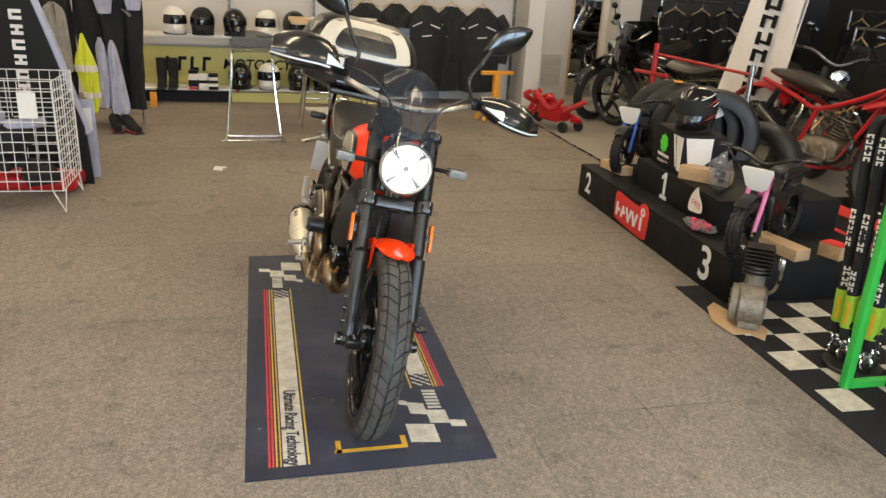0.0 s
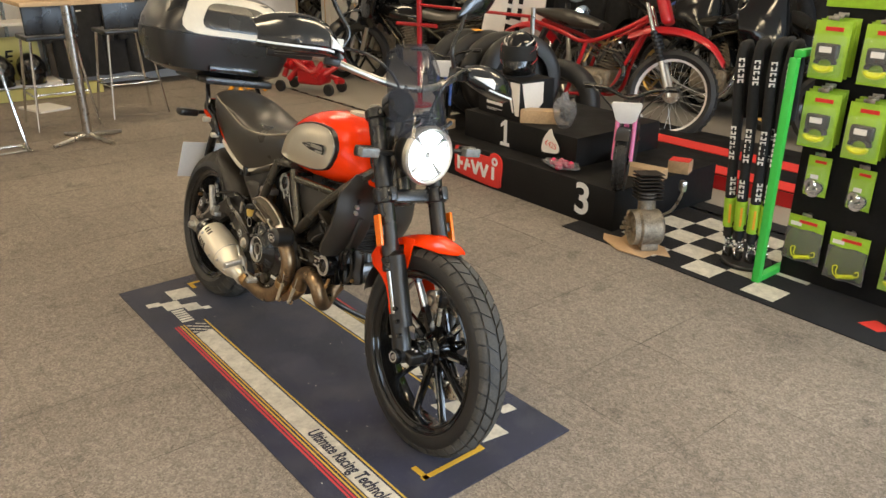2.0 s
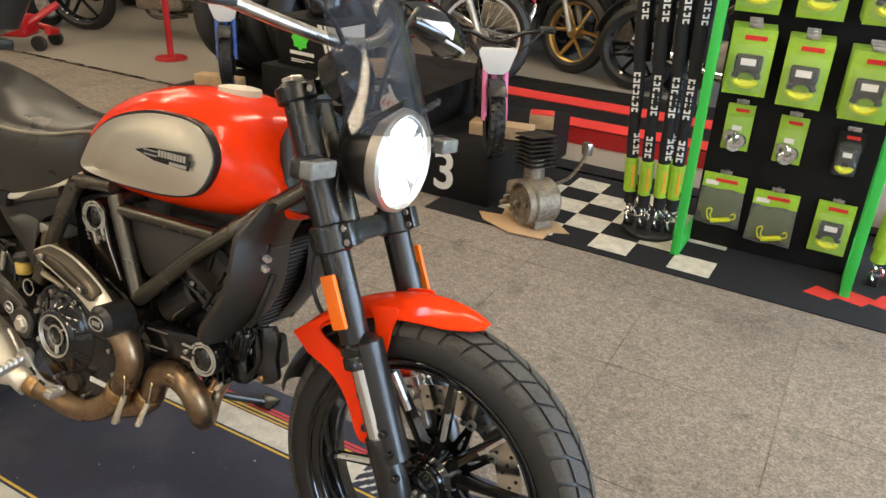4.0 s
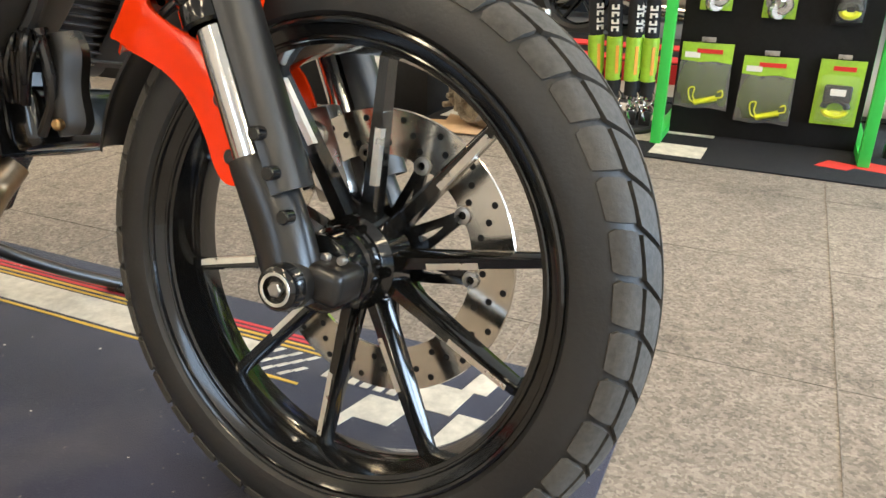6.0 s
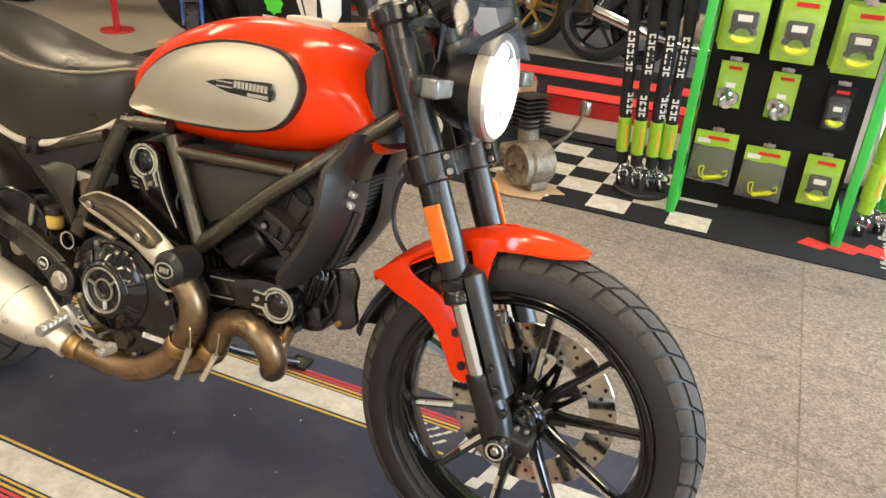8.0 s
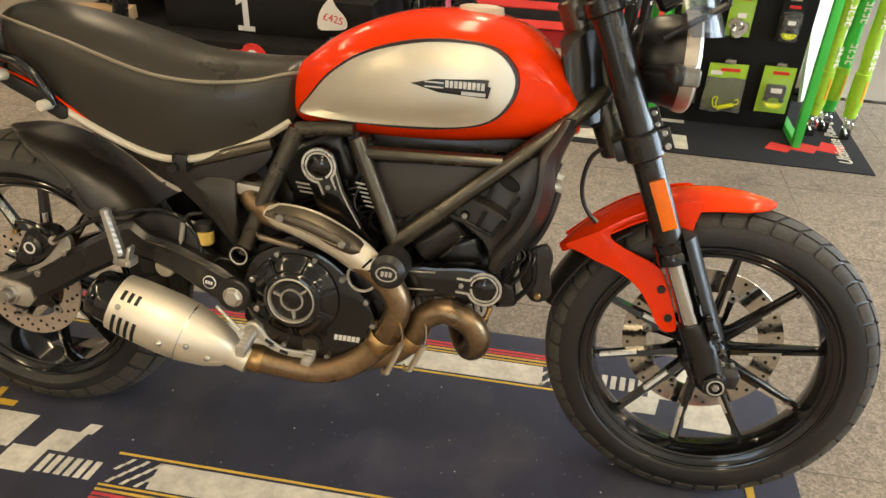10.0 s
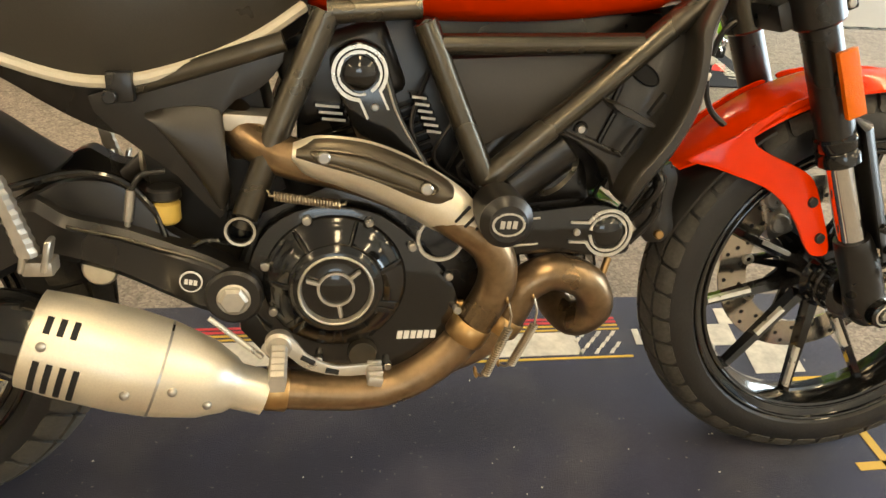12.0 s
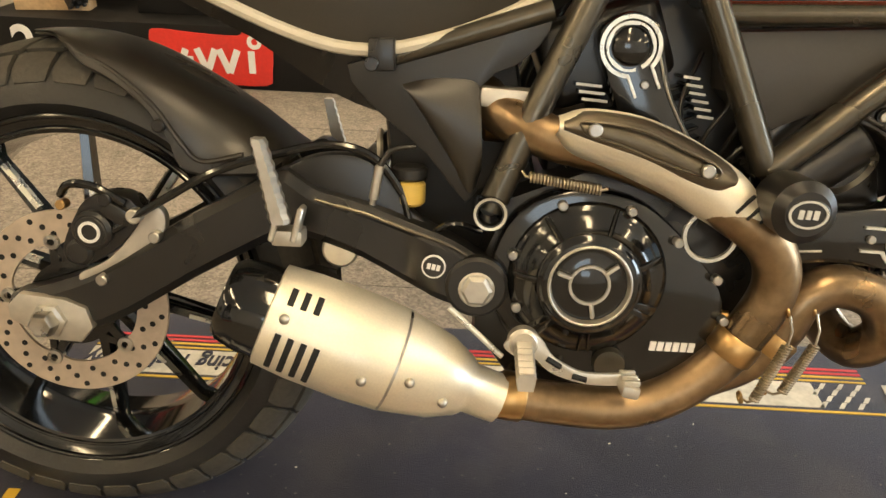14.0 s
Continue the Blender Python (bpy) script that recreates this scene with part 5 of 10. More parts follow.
bv = belt_cover([(-0.147, 0.672), (-0.135, 0.692), (-0.11, 0.702), (-0.082, 0.69), (-0.072, 0.66), (-0.056, 0.61), (-0.02, 0.55), (0.012, 0.5), (-0.05, 0.49), (-0.10, 0.555), (-0.128, 0.615)], (-0.111, 0.664), -65, -0.108, "upper_belt_cover")
# fin ends that show on both sides of the upper belt cover
for x, z, w, ang in [(-0.034 + 0.0042 * k, 0.632 - 0.0088 * k, 0.019, 6) for k in range(6)] + [(-0.150 + 0.004 * k, 0.619 - 0.0085 * k, 0.03, 4) for k in range(3)]:
    bm = bmesh.new()
    box(bm, (w + 0.004, 0.05, 0.0042), pose(x, -0.061, z, 0, ang), 0.001, 1)
    fin = part("cooling_fin", bm, m_gblk, bike)
    bm = bmesh.new()
    box(bm, (w, 0.003, 0.0032), pose(x, -0.0868, z, 0, ang))
    part("fin_edge", bm, m_alu, fin, "bare machined fin edge", smooth=0)
bf = belt_cover([(0.06, 0.485), (0.13, 0.492), (0.21, 0.50), (0.255, 0.485), (0.262, 0.45), (0.235, 0.425), (0.15, 0.43), (0.06, 0.428)], (0.228, 0.46), 178, -0.125, "lower_belt_cover")
bm = bmesh.new()
tube(bm, spline([(-0.078, -0.109, 0.655), (-0.062, -0.109, 0.61), (-0.026, -0.109, 0.548)], 5), 0.0015, 6)
part("belt_cover_line", bm, m_alu, bv)
for z in (0.478, 0.441):
    bm = bmesh.new()
    tube(bm, [(0.075, -0.126, z), (0.13, -0.126, z + 0.004)], 0.0016, 6)
    part("belt_cover_line", bm, m_alu, bf)
bm = bmesh.new()
lathe(bm, [(0.026, 0.0), (0.027, 0.003), (0.031, 0.003), (0.032, 0.0)], Matrix.Translation((-0.008, -0.149, 0.463)) @ RX, 28)
part("crank_ring", bm, m_bright, cover, "bright machined ring")
# throttle bodies, airbox, wiring between the tubes
bm = bmesh.new()
plate(bm, [(-0.005, 0.685), (0.205, 0.698), (0.215, 0.69), (0.14, 0.615), (0.05, 0.575), (0.0, 0.62)], -0.108, 0.1, 0.008)
part("airbox", bm, m_abox, bike, "matt black airbox between the frame tubes")
bm = bmesh.new()
plate(bm, [(-0.19, 0.49), (-0.19, 0.66), (-0.15, 0.735), (0.30, 0.745), (0.30, 0.60), (0.25, 0.50), (0.1, 0.44)], -0.05, 0.06, 0.02)
part("battery_box", bm, m_blk, bike, "matt black box behind the frame tubes")
bm = bmesh.new()
cyl(bm, 0.035, 0.1, Matrix.Translation((0.13, -0.08, 0.545)) @ Matrix.Rotation(0.9, 4, "Y"), 24, 0.005)
cyl(bm, 0.025, 0.09, Matrix.Translation((0.08, -0.075, 0.585)) @ Matrix.Rotation(0.7, 4, "Y"), 20, 0.004)
part("throttle_body", bm, m_blk, bike)
bm = bmesh.new()
lathe(bm, [(0.027, 0.0), (0.033, 0.004), (0.036, 0.002)], Matrix.Translation((0.155, -0.10, 0.535)) @ Matrix.Rotation(2.3, 4, "Y"), 24)
part("intake_ring", bm, m_steel, bike)
rnd = random.Random(4)
for k in range(9):
    x, z = -0.02 + 0.03 * k, 0.6 + 0.01 * (k % 3)
    bm = bmesh.new()
    pts = [(x, -0.06 - 0.03 * rnd.random(), z + 0.06), (x + 0.03 * rnd.uniform(-1, 1), -0.09, z), (x + 0.05 * rnd.uniform(-1, 1), -0.085, z - 0.06), (x + 0.06 * rnd.uniform(-1, 1), -0.05, z - 0.12)]
    tube(bm, spline(pts, 5), rnd.choice((0.003, 0.004, 0.006)), 8)
    part("wiring_hose", bm, m_blk, bike)
# cooler shrouds: a recessed panel behind the frame tube and a full rounded column ahead of it
PANEL_EDGE = [(0.141, 0.603), (0.218, 0.669), (0.272, 0.722), (0.30, 0.732), (0.318, 0.70), (0.318, 0.64), (0.30, 0.60), (0.255, 0.515), (0.238, 0.508), (0.218, 0.548), (0.172, 0.582)]
COLUMN = [(0.340, 0.800, 0.374, 0.800, 0.118, 0.070), (0.322, 0.768, 0.362, 0.765, 0.135, 0.080), (0.304, 0.735, 0.348, 0.732, 0.148, 0.090), (0.304, 0.705, 0.342, 0.702, 0.155, 0.094), (0.302, 0.668, 0.341, 0.664, 0.158, 0.096), (0.292, 0.630, 0.336, 0.622, 0.160, 0.098), (0.272, 0.590, 0.318, 0.580, 0.160, 0.098), (0.245, 0.552, 0.294, 0.543, 0.158, 0.100), (0.232, 0.518, 0.270, 0.512, 0.152, 0.104), (0.242, 0.502, 0.258, 0.501, 0.142, 0.112)]
for s in (-1, 1):
    bm = bmesh.new()
    so = spline(PANEL_EDGE, 3, True)
    rings = []
    for y, g in ((0.070, 1.0), (0.102, 1.0), (0.108, 0.985), (0.110, 0.95)):
        rings.append([(0.235 + (p[0] - 0.235) * g, s * y, 0.62 + (p[1] - 0.62) * g) for p in so])
    loft(bm, rings)
    sh = part("cooler_shroud", bm, m_shroud, bike, "satin black plastic cooler shroud")
    bm = bmesh.new()
    rings = []
    for xb, zb, xf, zf, yo, yf in spline(COLUMN, 4):
        prof = [(0.0, 0.096), (0.0, yo - 0.014), (0.03, yo - 0.004), (0.11, yo), (0.35, yo + 0.001), (0.62, yo * 0.72 + yf * 0.28), (0.85, yo * 0.34 + yf * 0.66), (0.97, yf), (1.0, yf - 0.016), (0.99, yf - 0.060), (0.93, yf - 0.066), (0.88, yf - 0.054), (0.6, yf + 0.004)]
        rings.append([(xb + (xf - xb) * u, s * y, zb + (zf - zb) * u) for u, y in prof])
    loft(bm, rings)
    part("shroud_column", bm, m_shroud, sh, "full rounded front of the shroud")
    for pts, r in (([(0.176, 0.590), (0.195, 0.583), (0.215, 0.574), (0.236, 0.566)], 0.0042), ([(0.246, 0.694), (0.228, 0.672), (0.222, 0.652), (0.216, 0.634)], 0.004), ([(0.222, 0.626), (0.212, 0.604), (0.204, 0.584)], 0.004), ([(0.148, 0.602), (0.176, 0.590)], 0.003)):
        bm = bmesh.new()
        tube(bm, spline([(x, s * 0.112, z) for x, z in pts], 5), r, 8)
        part("shroud_ridge", bm, m_blk, sh)
    bm = bmesh.new()
    leaf = spline([(0.196, 0.643), (0.215, 0.639), (0.240, 0.628), (0.264, 0.614), (0.258, 0.611), (0.236, 0.619), (0.212, 0.630)], 4, True)
    rings = [[(0.23 + (p[0] - 0.23) * g, s * y, 0.627 + (p[1] - 0.627) * g) for p in leaf] for y, g in ((0.104, 1.0), (0.146, 0.97), (0.152, 0.85))]
    loft(bm, rings)
    part("shroud_fin", bm, m_shroud, sh)
    # black bars laid on the step as the shade inside two slots
    for (xa, za), (xb, zb) in (((0.281, 0.652), (0.2625, 0.624)), ((0.257, 0.606), (0.2345, 0.570))):
        bm = bmesh.new()
        m, h = along((xa - 0.004, s * 0.132, za), (xb - 0.004, s * 0.132, zb))
        box(bm, (0.009, 0.006, h), m, 0.001, 1)
        part("shroud_slot", bm, m_hole, sh)
    # flat black oval with a lip, painted as a shaded pocket
    bm = bmesh.new()
    lathe(bm, [(0.0, 0.001), (0.016, 0.001), (0.0175, 0.0035), (0.019, 0.001), (0.0195, -0.004)], Matrix.Translation((0.254, s * 0.113, 0.673)) @ Matrix.Rotation(0.55, 4, "Y") @ (RX if s < 0 else RX.inverted()) @ Matrix.Diagonal((1.25, 0.62, 1, 1)), 24)
    part("shroud_pocket", bm, m_hole, sh, "black oval disc painted as the shade in an intake pocket")
    bm = bmesh.new()
    lathe(bm, [(0.006, 0.003), (0.009, 0.004), (0.0105, 0.0)], Matrix.Translation((0.177, s * 0.110, 0.600)) @ (RX if s < 0 else RX.inverted()), 20)
    part("screw_boss", bm, m_blk, sh)
    bolts("shroud_screw", [(0.177, s * 0.112, 0.600)], 0.0058, 0.006, m_steel, sh)
bm = bmesh.new()
box(bm, (0.036, 0.186, 0.225), Matrix.Translation((0.285, 0, 0.615)) @ Matrix.Rotation(0.36, 4, "Y"), 0.005)
cooler = part("oil_cooler", bm, m_recess, bike, "black finned oil cooler")
for j in range(20):
    bm = bmesh.new()
    u = j / 19 - 0.5
    box(bm, (0.007, 0.188, 0.0035), Matrix.Translation((0.285 + 0.0185 + 0.073 * u, 0, 0.608 + 0.198 * u)) @ Matrix.Rotation(0.36, 4, "Y"), 0.001, 1)
    part("cooler_fin", bm, m_abox, cooler)
for sy in (-1, 1):
    bm = bmesh.new()
    box(bm, (0.046, 0.014, 0.232), Matrix.Translation((0.286, sy * 0.092, 0.615)) @ Matrix.Rotation(0.36, 4, "Y"), 0.005)
    part("cooler_tank", bm, m_blk, cooler)
bm = bmesh.new()
rings = []
for xa, za, xb, zb in spline([(0.285, 0.528, 0.338, 0.542), (0.286, 0.505, 0.352, 0.518), (0.290, 0.475, 0.350, 0.478), (0.298, 0.445, 0.358, 0.442), (0.318, 0.420, 0.350, 0.426)], 4):
    rings.append([(xa + (xb - xa) * u, -0.058 + 0.012 * math.sin(math.pi * u) * -1 + y, za + (zb - za) * u) for u, y in ((0, 0), (0.25, 0), (0.5, 0), (0.75, 0), (1, 0), (1, 0.012), (0.5, 0.014), (0, 0.012))])
loft(bm, rings)
part("rectifier_cover", bm, m_blk, bike, "satin black cover plate below the cooler")
for p in ((0.302, 0.530), (0.330, 0.436)):
    bm = bmesh.new()
    cyl(bm, 0.007, 0.014, Matrix.Translation((p[0], -0.070, p[1])) @ RX, 12, 0.002)
    part("cover_fixing", bm, m_gold if p[1] < 0.5 else m_blk, bike)
for q in range(6):
    bm = bmesh.new()
    tube(bm, spline([(0.245 + 0.012 * q, -0.085 + 0.01 * (q % 3), 0.56 - 0.004 * q), (0.268 + 0.01 * q, -0.095 + 0.008 * (q % 2), 0.525), (0.262 + 0.009 * q, -0.088, 0.49 + 0.006 * (q % 4)), (0.25 + 0.006 * q, -0.07, 0.455)], 5), (0.0035, 0.005, 0.003)[q % 3], 8)
    part("wiring_hose", bm, m_gblk if q % 2 else m_blk, bike)
bm = bmesh.new()
tube(bm, spline([(0.345, -0.075, 0.655), (0.335, -0.085, 0.61), (0.315, -0.085, 0.56), (0.285, -0.08, 0.53)], 5), 0.008, 8)
part("cooler_hose", bm, m_rub, bike)
bm = bmesh.new()
rod(bm, (0.226, -0.112, 0.372), (0.236, -0.108, 0.392), 0.0075, 6, 0.001)
rod(bm, (0.236, -0.108, 0.392), (0.243, -0.104, 0.415), 0.0052, 10, 0.001)
sens = part("exhaust_sensor", bm, m_gold, bike, "brassy exhaust sensor")
for x, y, z in ((0.346, -0.130, 0.692), (0.343, -0.130, 0.672)):
    bm = bmesh.new()
    box(bm, (0.014, 0.012, 0.010), pose(x, y + 0.03, z, 0, 20), 0.002)
    part("cable_clip", bm, m_bright, bike, "small bright cable clip")
bm = bmesh.new()
box(bm, (0.05, 0.14, 0.075), pose(0.262, 0, 0.435, 0, -13), 0.016, 3)
fhc = part("front_head_cover", bm, m_gblk, bike)
for j in range(5):
    bm = bmesh.new()
    box(bm, (0.004, 0.15, 0.10), pose(0.17 + 0.014 * j, 0, 0.425 + 0.003 * j, 0, -13), 0.0015, 1)
    part("head_fin", bm, m_gblk, fhc)
bm = bmesh.new()
tube(bm, spline([(0.29, -0.06, 0.42), (0.32, -0.07, 0.47), (0.31, -0.08, 0.54)], 4), 0.006, 8)
part("sensor_lead", bm, m_blk, bike)

# exhaust
bm = bmesh.new()
tube(bm, spline([(-0.245, -0.165, 0.262), (-0.18, -0.162, 0.252), (-0.10, -0.158, 0.246), (-0.04, -0.155, 0.262), (0.015, -0.155, 0.305), (0.05, -0.158, 0.36), (0.068, -0.162, 0.41), (0.058, -0.165, 0.452), (0.025, -0.166, 0.484), (-0.04, -0.155, 0.52), (-0.12, -0.14, 0.548), (-0.2, -0.13, 0.565), (-0.25, -0.10, 0.585), (-0.27, -0.06, 0.60)], 6), 0.026, 20)
pipe = part("rear_exhaust_pipe", bm, m_bronze, bike, "heat-bronzed exhaust header pipe")
bm = bmesh.new()
tube(bm, spline([(0.0, -0.13, 0.275), (0.06, -0.125, 0.30), (0.098, -0.128, 0.345), (0.115, -0.13, 0.385), (0.155, -0.13, 0.405), (0.205, -0.13, 0.388), (0.225, -0.12, 0.345), (0.205, -0.09, 0.312), (0.18, -0.05, 0.335), (0.18, -0.02, 0.37)], 6), 0.026, 20)
pipe2 = part("front_exhaust_pipe", bm, m_bronze, bike, "heat-bronzed looping exhaust pipe")
for a, b, par in (((0.028, -0.156, 0.322), (0.042, -0.157, 0.347), pipe), ((0.082, -0.127, 0.32), (0.096, -0.128, 0.342), pipe2), ((-0.235, -0.165, 0.2605), (-0.205, -0.164, 0.256), pipe)):
    bm = bmesh.new()
    m, h = along(a, b)
    lathe(bm, [(0.0275, -h / 2), (0.0295, -h / 2 + 0.003), (0.0295, h / 2 - 0.003), (0.0275, h / 2)], m, 24)
    part("pipe_band", bm, m_gold, par, "brassy pipe band")
for a, b, up, dn in (((0.056, -0.187, 0.280), (0.083, -0.187, 0.350), (0.081, -0.184, 0.385), (0.047, -0.172, 0.276)), ((0.097, -0.164, 0.281), (0.125, -0.164, 0.343), (0.124, -0.156, 0.378), (0.082, -0.150, 0.276)),
                     ((-0.216, -0.152, 0.5215), (-0.136, -0.156, 0.511), (-0.129, -0.150, 0.513), (-0.224, -0.146, 0.527))):
    bm = bmesh.new()
    a, b = Vector(a), Vector(b)
    m, h = along(a, b)
    n = 22
    tube(bm, [m @ Vector((0.0052 * math.cos(i * math.pi / 4), 0.0052 * math.sin(i * math.pi / 4), -h / 2 + h * i / (8 * n))) for i in range(8 * n + 1)], 0.00155, 5)
    tube(bm, [b, (b + Vector(up)) / 2 + Vector((0.003, -0.002, 0)), up], 0.0016, 6)
    tube(bm, [a, (a + Vector(dn)) / 2 + Vector((0, -0.002, -0.003)), dn], 0.0016, 6)
    part("retaining_spring", bm, m_wsteel, bike, "coiled exhaust spring")
for p, ax in (((0.079, -0.178, 0.388), (1, 0, 0.3)), ((0.046, -0.172, 0.276), (1, 0, 0.2)), ((0.122, -0.148, 0.380), (1, 0, 0.3)), ((0.083, -0.146, 0.276), (1, 0, 0.2))):
    bm = bmesh.new()
    lathe(bm, [(0.006 + 0.0022 * math.cos(q), 0.0022 * math.sin(q)) for q in [2 * math.pi * k / 8 for k in range(8)]], Matrix.Translation(p) @ Vector(ax).to_track_quat("Z", "Y").to_matrix().to_4x4(), 16, True)
    part("spring_eye", bm, m_gold, bike)
# heat shield
HU = spline([(-0.191, 0.592), (-0.160, 0.601), (-0.103, 0.595), (-0.050, 0.575), (0.003, 0.544), (0.028, 0.521), (0.050, 0.494)], 5)
HD = spline([(-0.193, 0.572), (-0.176, 0.553), (-0.135, 0.538), (-0.071, 0.511), (-0.022, 0.483), (0.012, 0.470), (0.047, 0.477)], 5)
IU = spline([(-0.187, 0.59), (-0.160, 0.599), (-0.103, 0.593), (-0.050, 0.573), (-0.012, 0.552), (0.0, 0.542)], 5)
ID = spline([(-0.188, 0.577), (-0.158, 0.562), (-0.098, 0.541), (-0.052, 0.520), (-0.025, 0.515), (-0.006, 0.525)], 5)


def skin(U, D, y, bulge, thick, bm):
    """A curved sheet between two edges, bowed outwards."""
    rings = []
    for a, b in zip(U, D):
        ring = []
        for o in (0.0, thick):
            js = range(9) if o == 0 else range(8, -1, -1)
            for j in js:
                t = j / 8
                ring.append((a[0] + (b[0] - a[0]) * t, y - bulge * (1 - abs(2 * t - 1) ** 2.4) + o, a[1] + (b[1] - a[1]) * t))
        rings.append(ring)
    return loft(bm, rings)


for sd in (1, -1):
    side = Matrix.Diagonal((1, sd, 1, 1))
    bm = bmesh.new()
    plate(bm, spline([(-0.425, 0.632), (-0.36, 0.646), (-0.316, 0.656), (-0.241, 0.690), (-0.20, 0.688), (-0.213, 0.660), (-0.238, 0.638), (-0.276, 0.612), (-0.270, 0.522), (-0.285, 0.480), (-0.331, 0.534), (-0.40, 0.590)], 2, True), -0.116, -0.108, 0.002)
    sp_ = part("side_plate", bm, m_blk, bike, "black side plate below the seat", m=side)
    bm = skin(spline([(-0.362, 0.613), (-0.340, 0.619), (-0.312, 0.622), (-0.279, 0.618), (-0.273, 0.595)], 5), spline([(-0.356, 0.606), (-0.330, 0.568), (-0.302, 0.526), (-0.281, 0.492), (-0.268, 0.522)], 5), -0.120, 0.014, 0.004, bmesh.new())
    part("side_wedge", bm, m_shroud, sp_, "satin black three-cornered side cover", m=side)
hs0 = part("heat_shield", skin(HU, HD, -0.170, 0.02, 0.003, bmesh.new()), m_can, bike, "silver alloy exhaust heat shield")
part("heat_shield_inlay", skin(IU, ID, -0.174, 0.0205, 0.004, bmesh.new()), m_inlay, hs0, "dark bronze heat shield inlay")
bm = bmesh.new()
ridge = [(-0.166, 0.590), (-0.110, 0.584), (-0.064, 0.566), (-0.028, 0.551), (-0.022, 0.541), (-0.034, 0.537), (-0.080, 0.550), (-0.125, 0.566), (-0.160, 0.576), (-0.168, 0.582)]
tube(bm, [(x, -0.1945 + 0.25 * abs(x + 0.095) ** 2, z) for x, z, _ in spline([(x, z, 0) for x, z in ridge], 4, True)], 0.0024, 8, 0.7, loop=True)
part("shield_ridge", bm, m_inlay, hs0)
# black bars on the uncut shield paint the shade of its slots
for a, b in (((0.002, 0.500), (0.020, 0.520)), ((0.014, 0.493), (0.031, 0.511)), ((0.025, 0.486), (0.040, 0.502))):
    bm = bmesh.new()
    m, h = along((a[0], -0.189, a[1]), (b[0], -0.189, b[1]))
    box(bm, (0.004, 0.004, h), m, 0.001, 1)
    part("shield_slot", bm, m_hole, hs0, smooth=0)
bolts("shield_screw", [(-0.156, -0.199, 0.582), (-0.036, -0.199, 0.545)], 0.0075, 0.008, m_steel, hs0)
bm = bmesh.new()
box(bm, (0.062, 0.05, 0.022), Matrix.Translation((-0.244, -0.095, 0.602)) @ Matrix.Rotation(0.05, 4, "Y"), 0.004)
part("alloy_bracket", bm, m_alu, bike)
bm = bmesh.new()
cyl(bm, 0.028, 0.03, Matrix.Translation((-0.255, -0.075, 0.575)) @ RY, 20, 0.004)
part("exhaust_flange", bm, m_gold, bike)
# silencer
SA, SB = Vector((-0.548, -0.195, 0.378)), Vector((-0.235, -0.172, 0.258))
sm, sl = along(SA, SB)
sm = sm @ Matrix.Diagonal((0.89, 0.89, 1, 1))
bm = bmesh.new()
lathe(bm, [(0.0, -sl / 2 + 0.055), (0.059, -sl / 2 + 0.05), (0.066, -sl / 2 + 0.052), (0.07, -sl / 2 + 0.09), (0.072, -sl / 2 + 0.16), (0.069, -sl / 2 + 0.20), (0.0685, -sl / 2 + 0.202), (0.067, -sl / 2 + 0.212), (0.056, -sl / 2 + 0.26), (0.041, -sl / 2 + 0.29), (0.0335, -sl / 2 + 0.298), (0.033, sl / 2), (0.025, sl / 2)], sm @ Matrix.Diagonal((1.0, 1.0, 1, 1)), 44)
can = part("silencer", bm, m_can, bike, "bead-blasted silver exhaust silencer")
bm = bmesh.new()
lathe(bm, [(0.030, -sl / 2 + 0.01), (0.045, -sl / 2 - 0.002), (0.054, -sl / 2 + 0.006), (0.06, -sl / 2 + 0.03), (0.061, -sl / 2 + 0.056)], sm, 44)
lathe(bm, [(0.0, -sl / 2 + 0.03), (0.03, -sl / 2 + 0.028), (0.03, -sl / 2 + 0.01)], sm, 24)
part("end_cap", bm, m_gblk, can, "gloss black silencer end cap")
side_v = (sm.to_3x3().inverted() @ Vector((0, -1, 0.25))).normalized()
phi0 = math.atan2(side_v.y, side_v.x)
# raised black strips give the dark inside of the silencer slots
for grp, dphi, ln in ((0, 0.48, 0.80), (1, -0.62, 0.34)):
    for j in range(3 + (grp == 0)):
        bm = bmesh.new()
        zz = -sl / 2 + 0.070 + 0.0145 * j
        rr = 0.0675 + 0.0008 * j
        pr = []
        for q in range(9):
            a = phi0 + dphi + ln * (q / 8 - 0.5)
            pr.append([sm @ Vector((r * math.cos(a), r * math.sin(a), zz + d)) for r, d in ((rr + 0.0022, -0.0035), (rr + 0.0028, 0), (rr + 0.0022, 0.0035), (rr - 0.004, 0.0035), (rr - 0.004, -0.0035))])
        loft(bm, pr)
        part("silencer_slot", bm, m_hole, can)
for zz, dp, rr in ((0.17, 0.35, 0.072), (0.22, 0.1, 0.066), (0.265, 0.35, 0.055), (0.07, -0.2, 0.068)):
    bm = bmesh.new()
    a = phi0 + dp
    ball(bm, 0.006, sm @ Vector((rr * math.cos(a), rr * math.sin(a), -sl / 2 + zz)), 2)
    part("rivet", bm, m_steel, can)
bm = bmesh.new()
lathe(bm, [(0.0694, -0.0015), (0.0694, 0.0015)], sm @ Matrix.Translation((0, 0, -sl / 2 + 0.201)), 44)
part("seam_band", bm, m_steel, can)

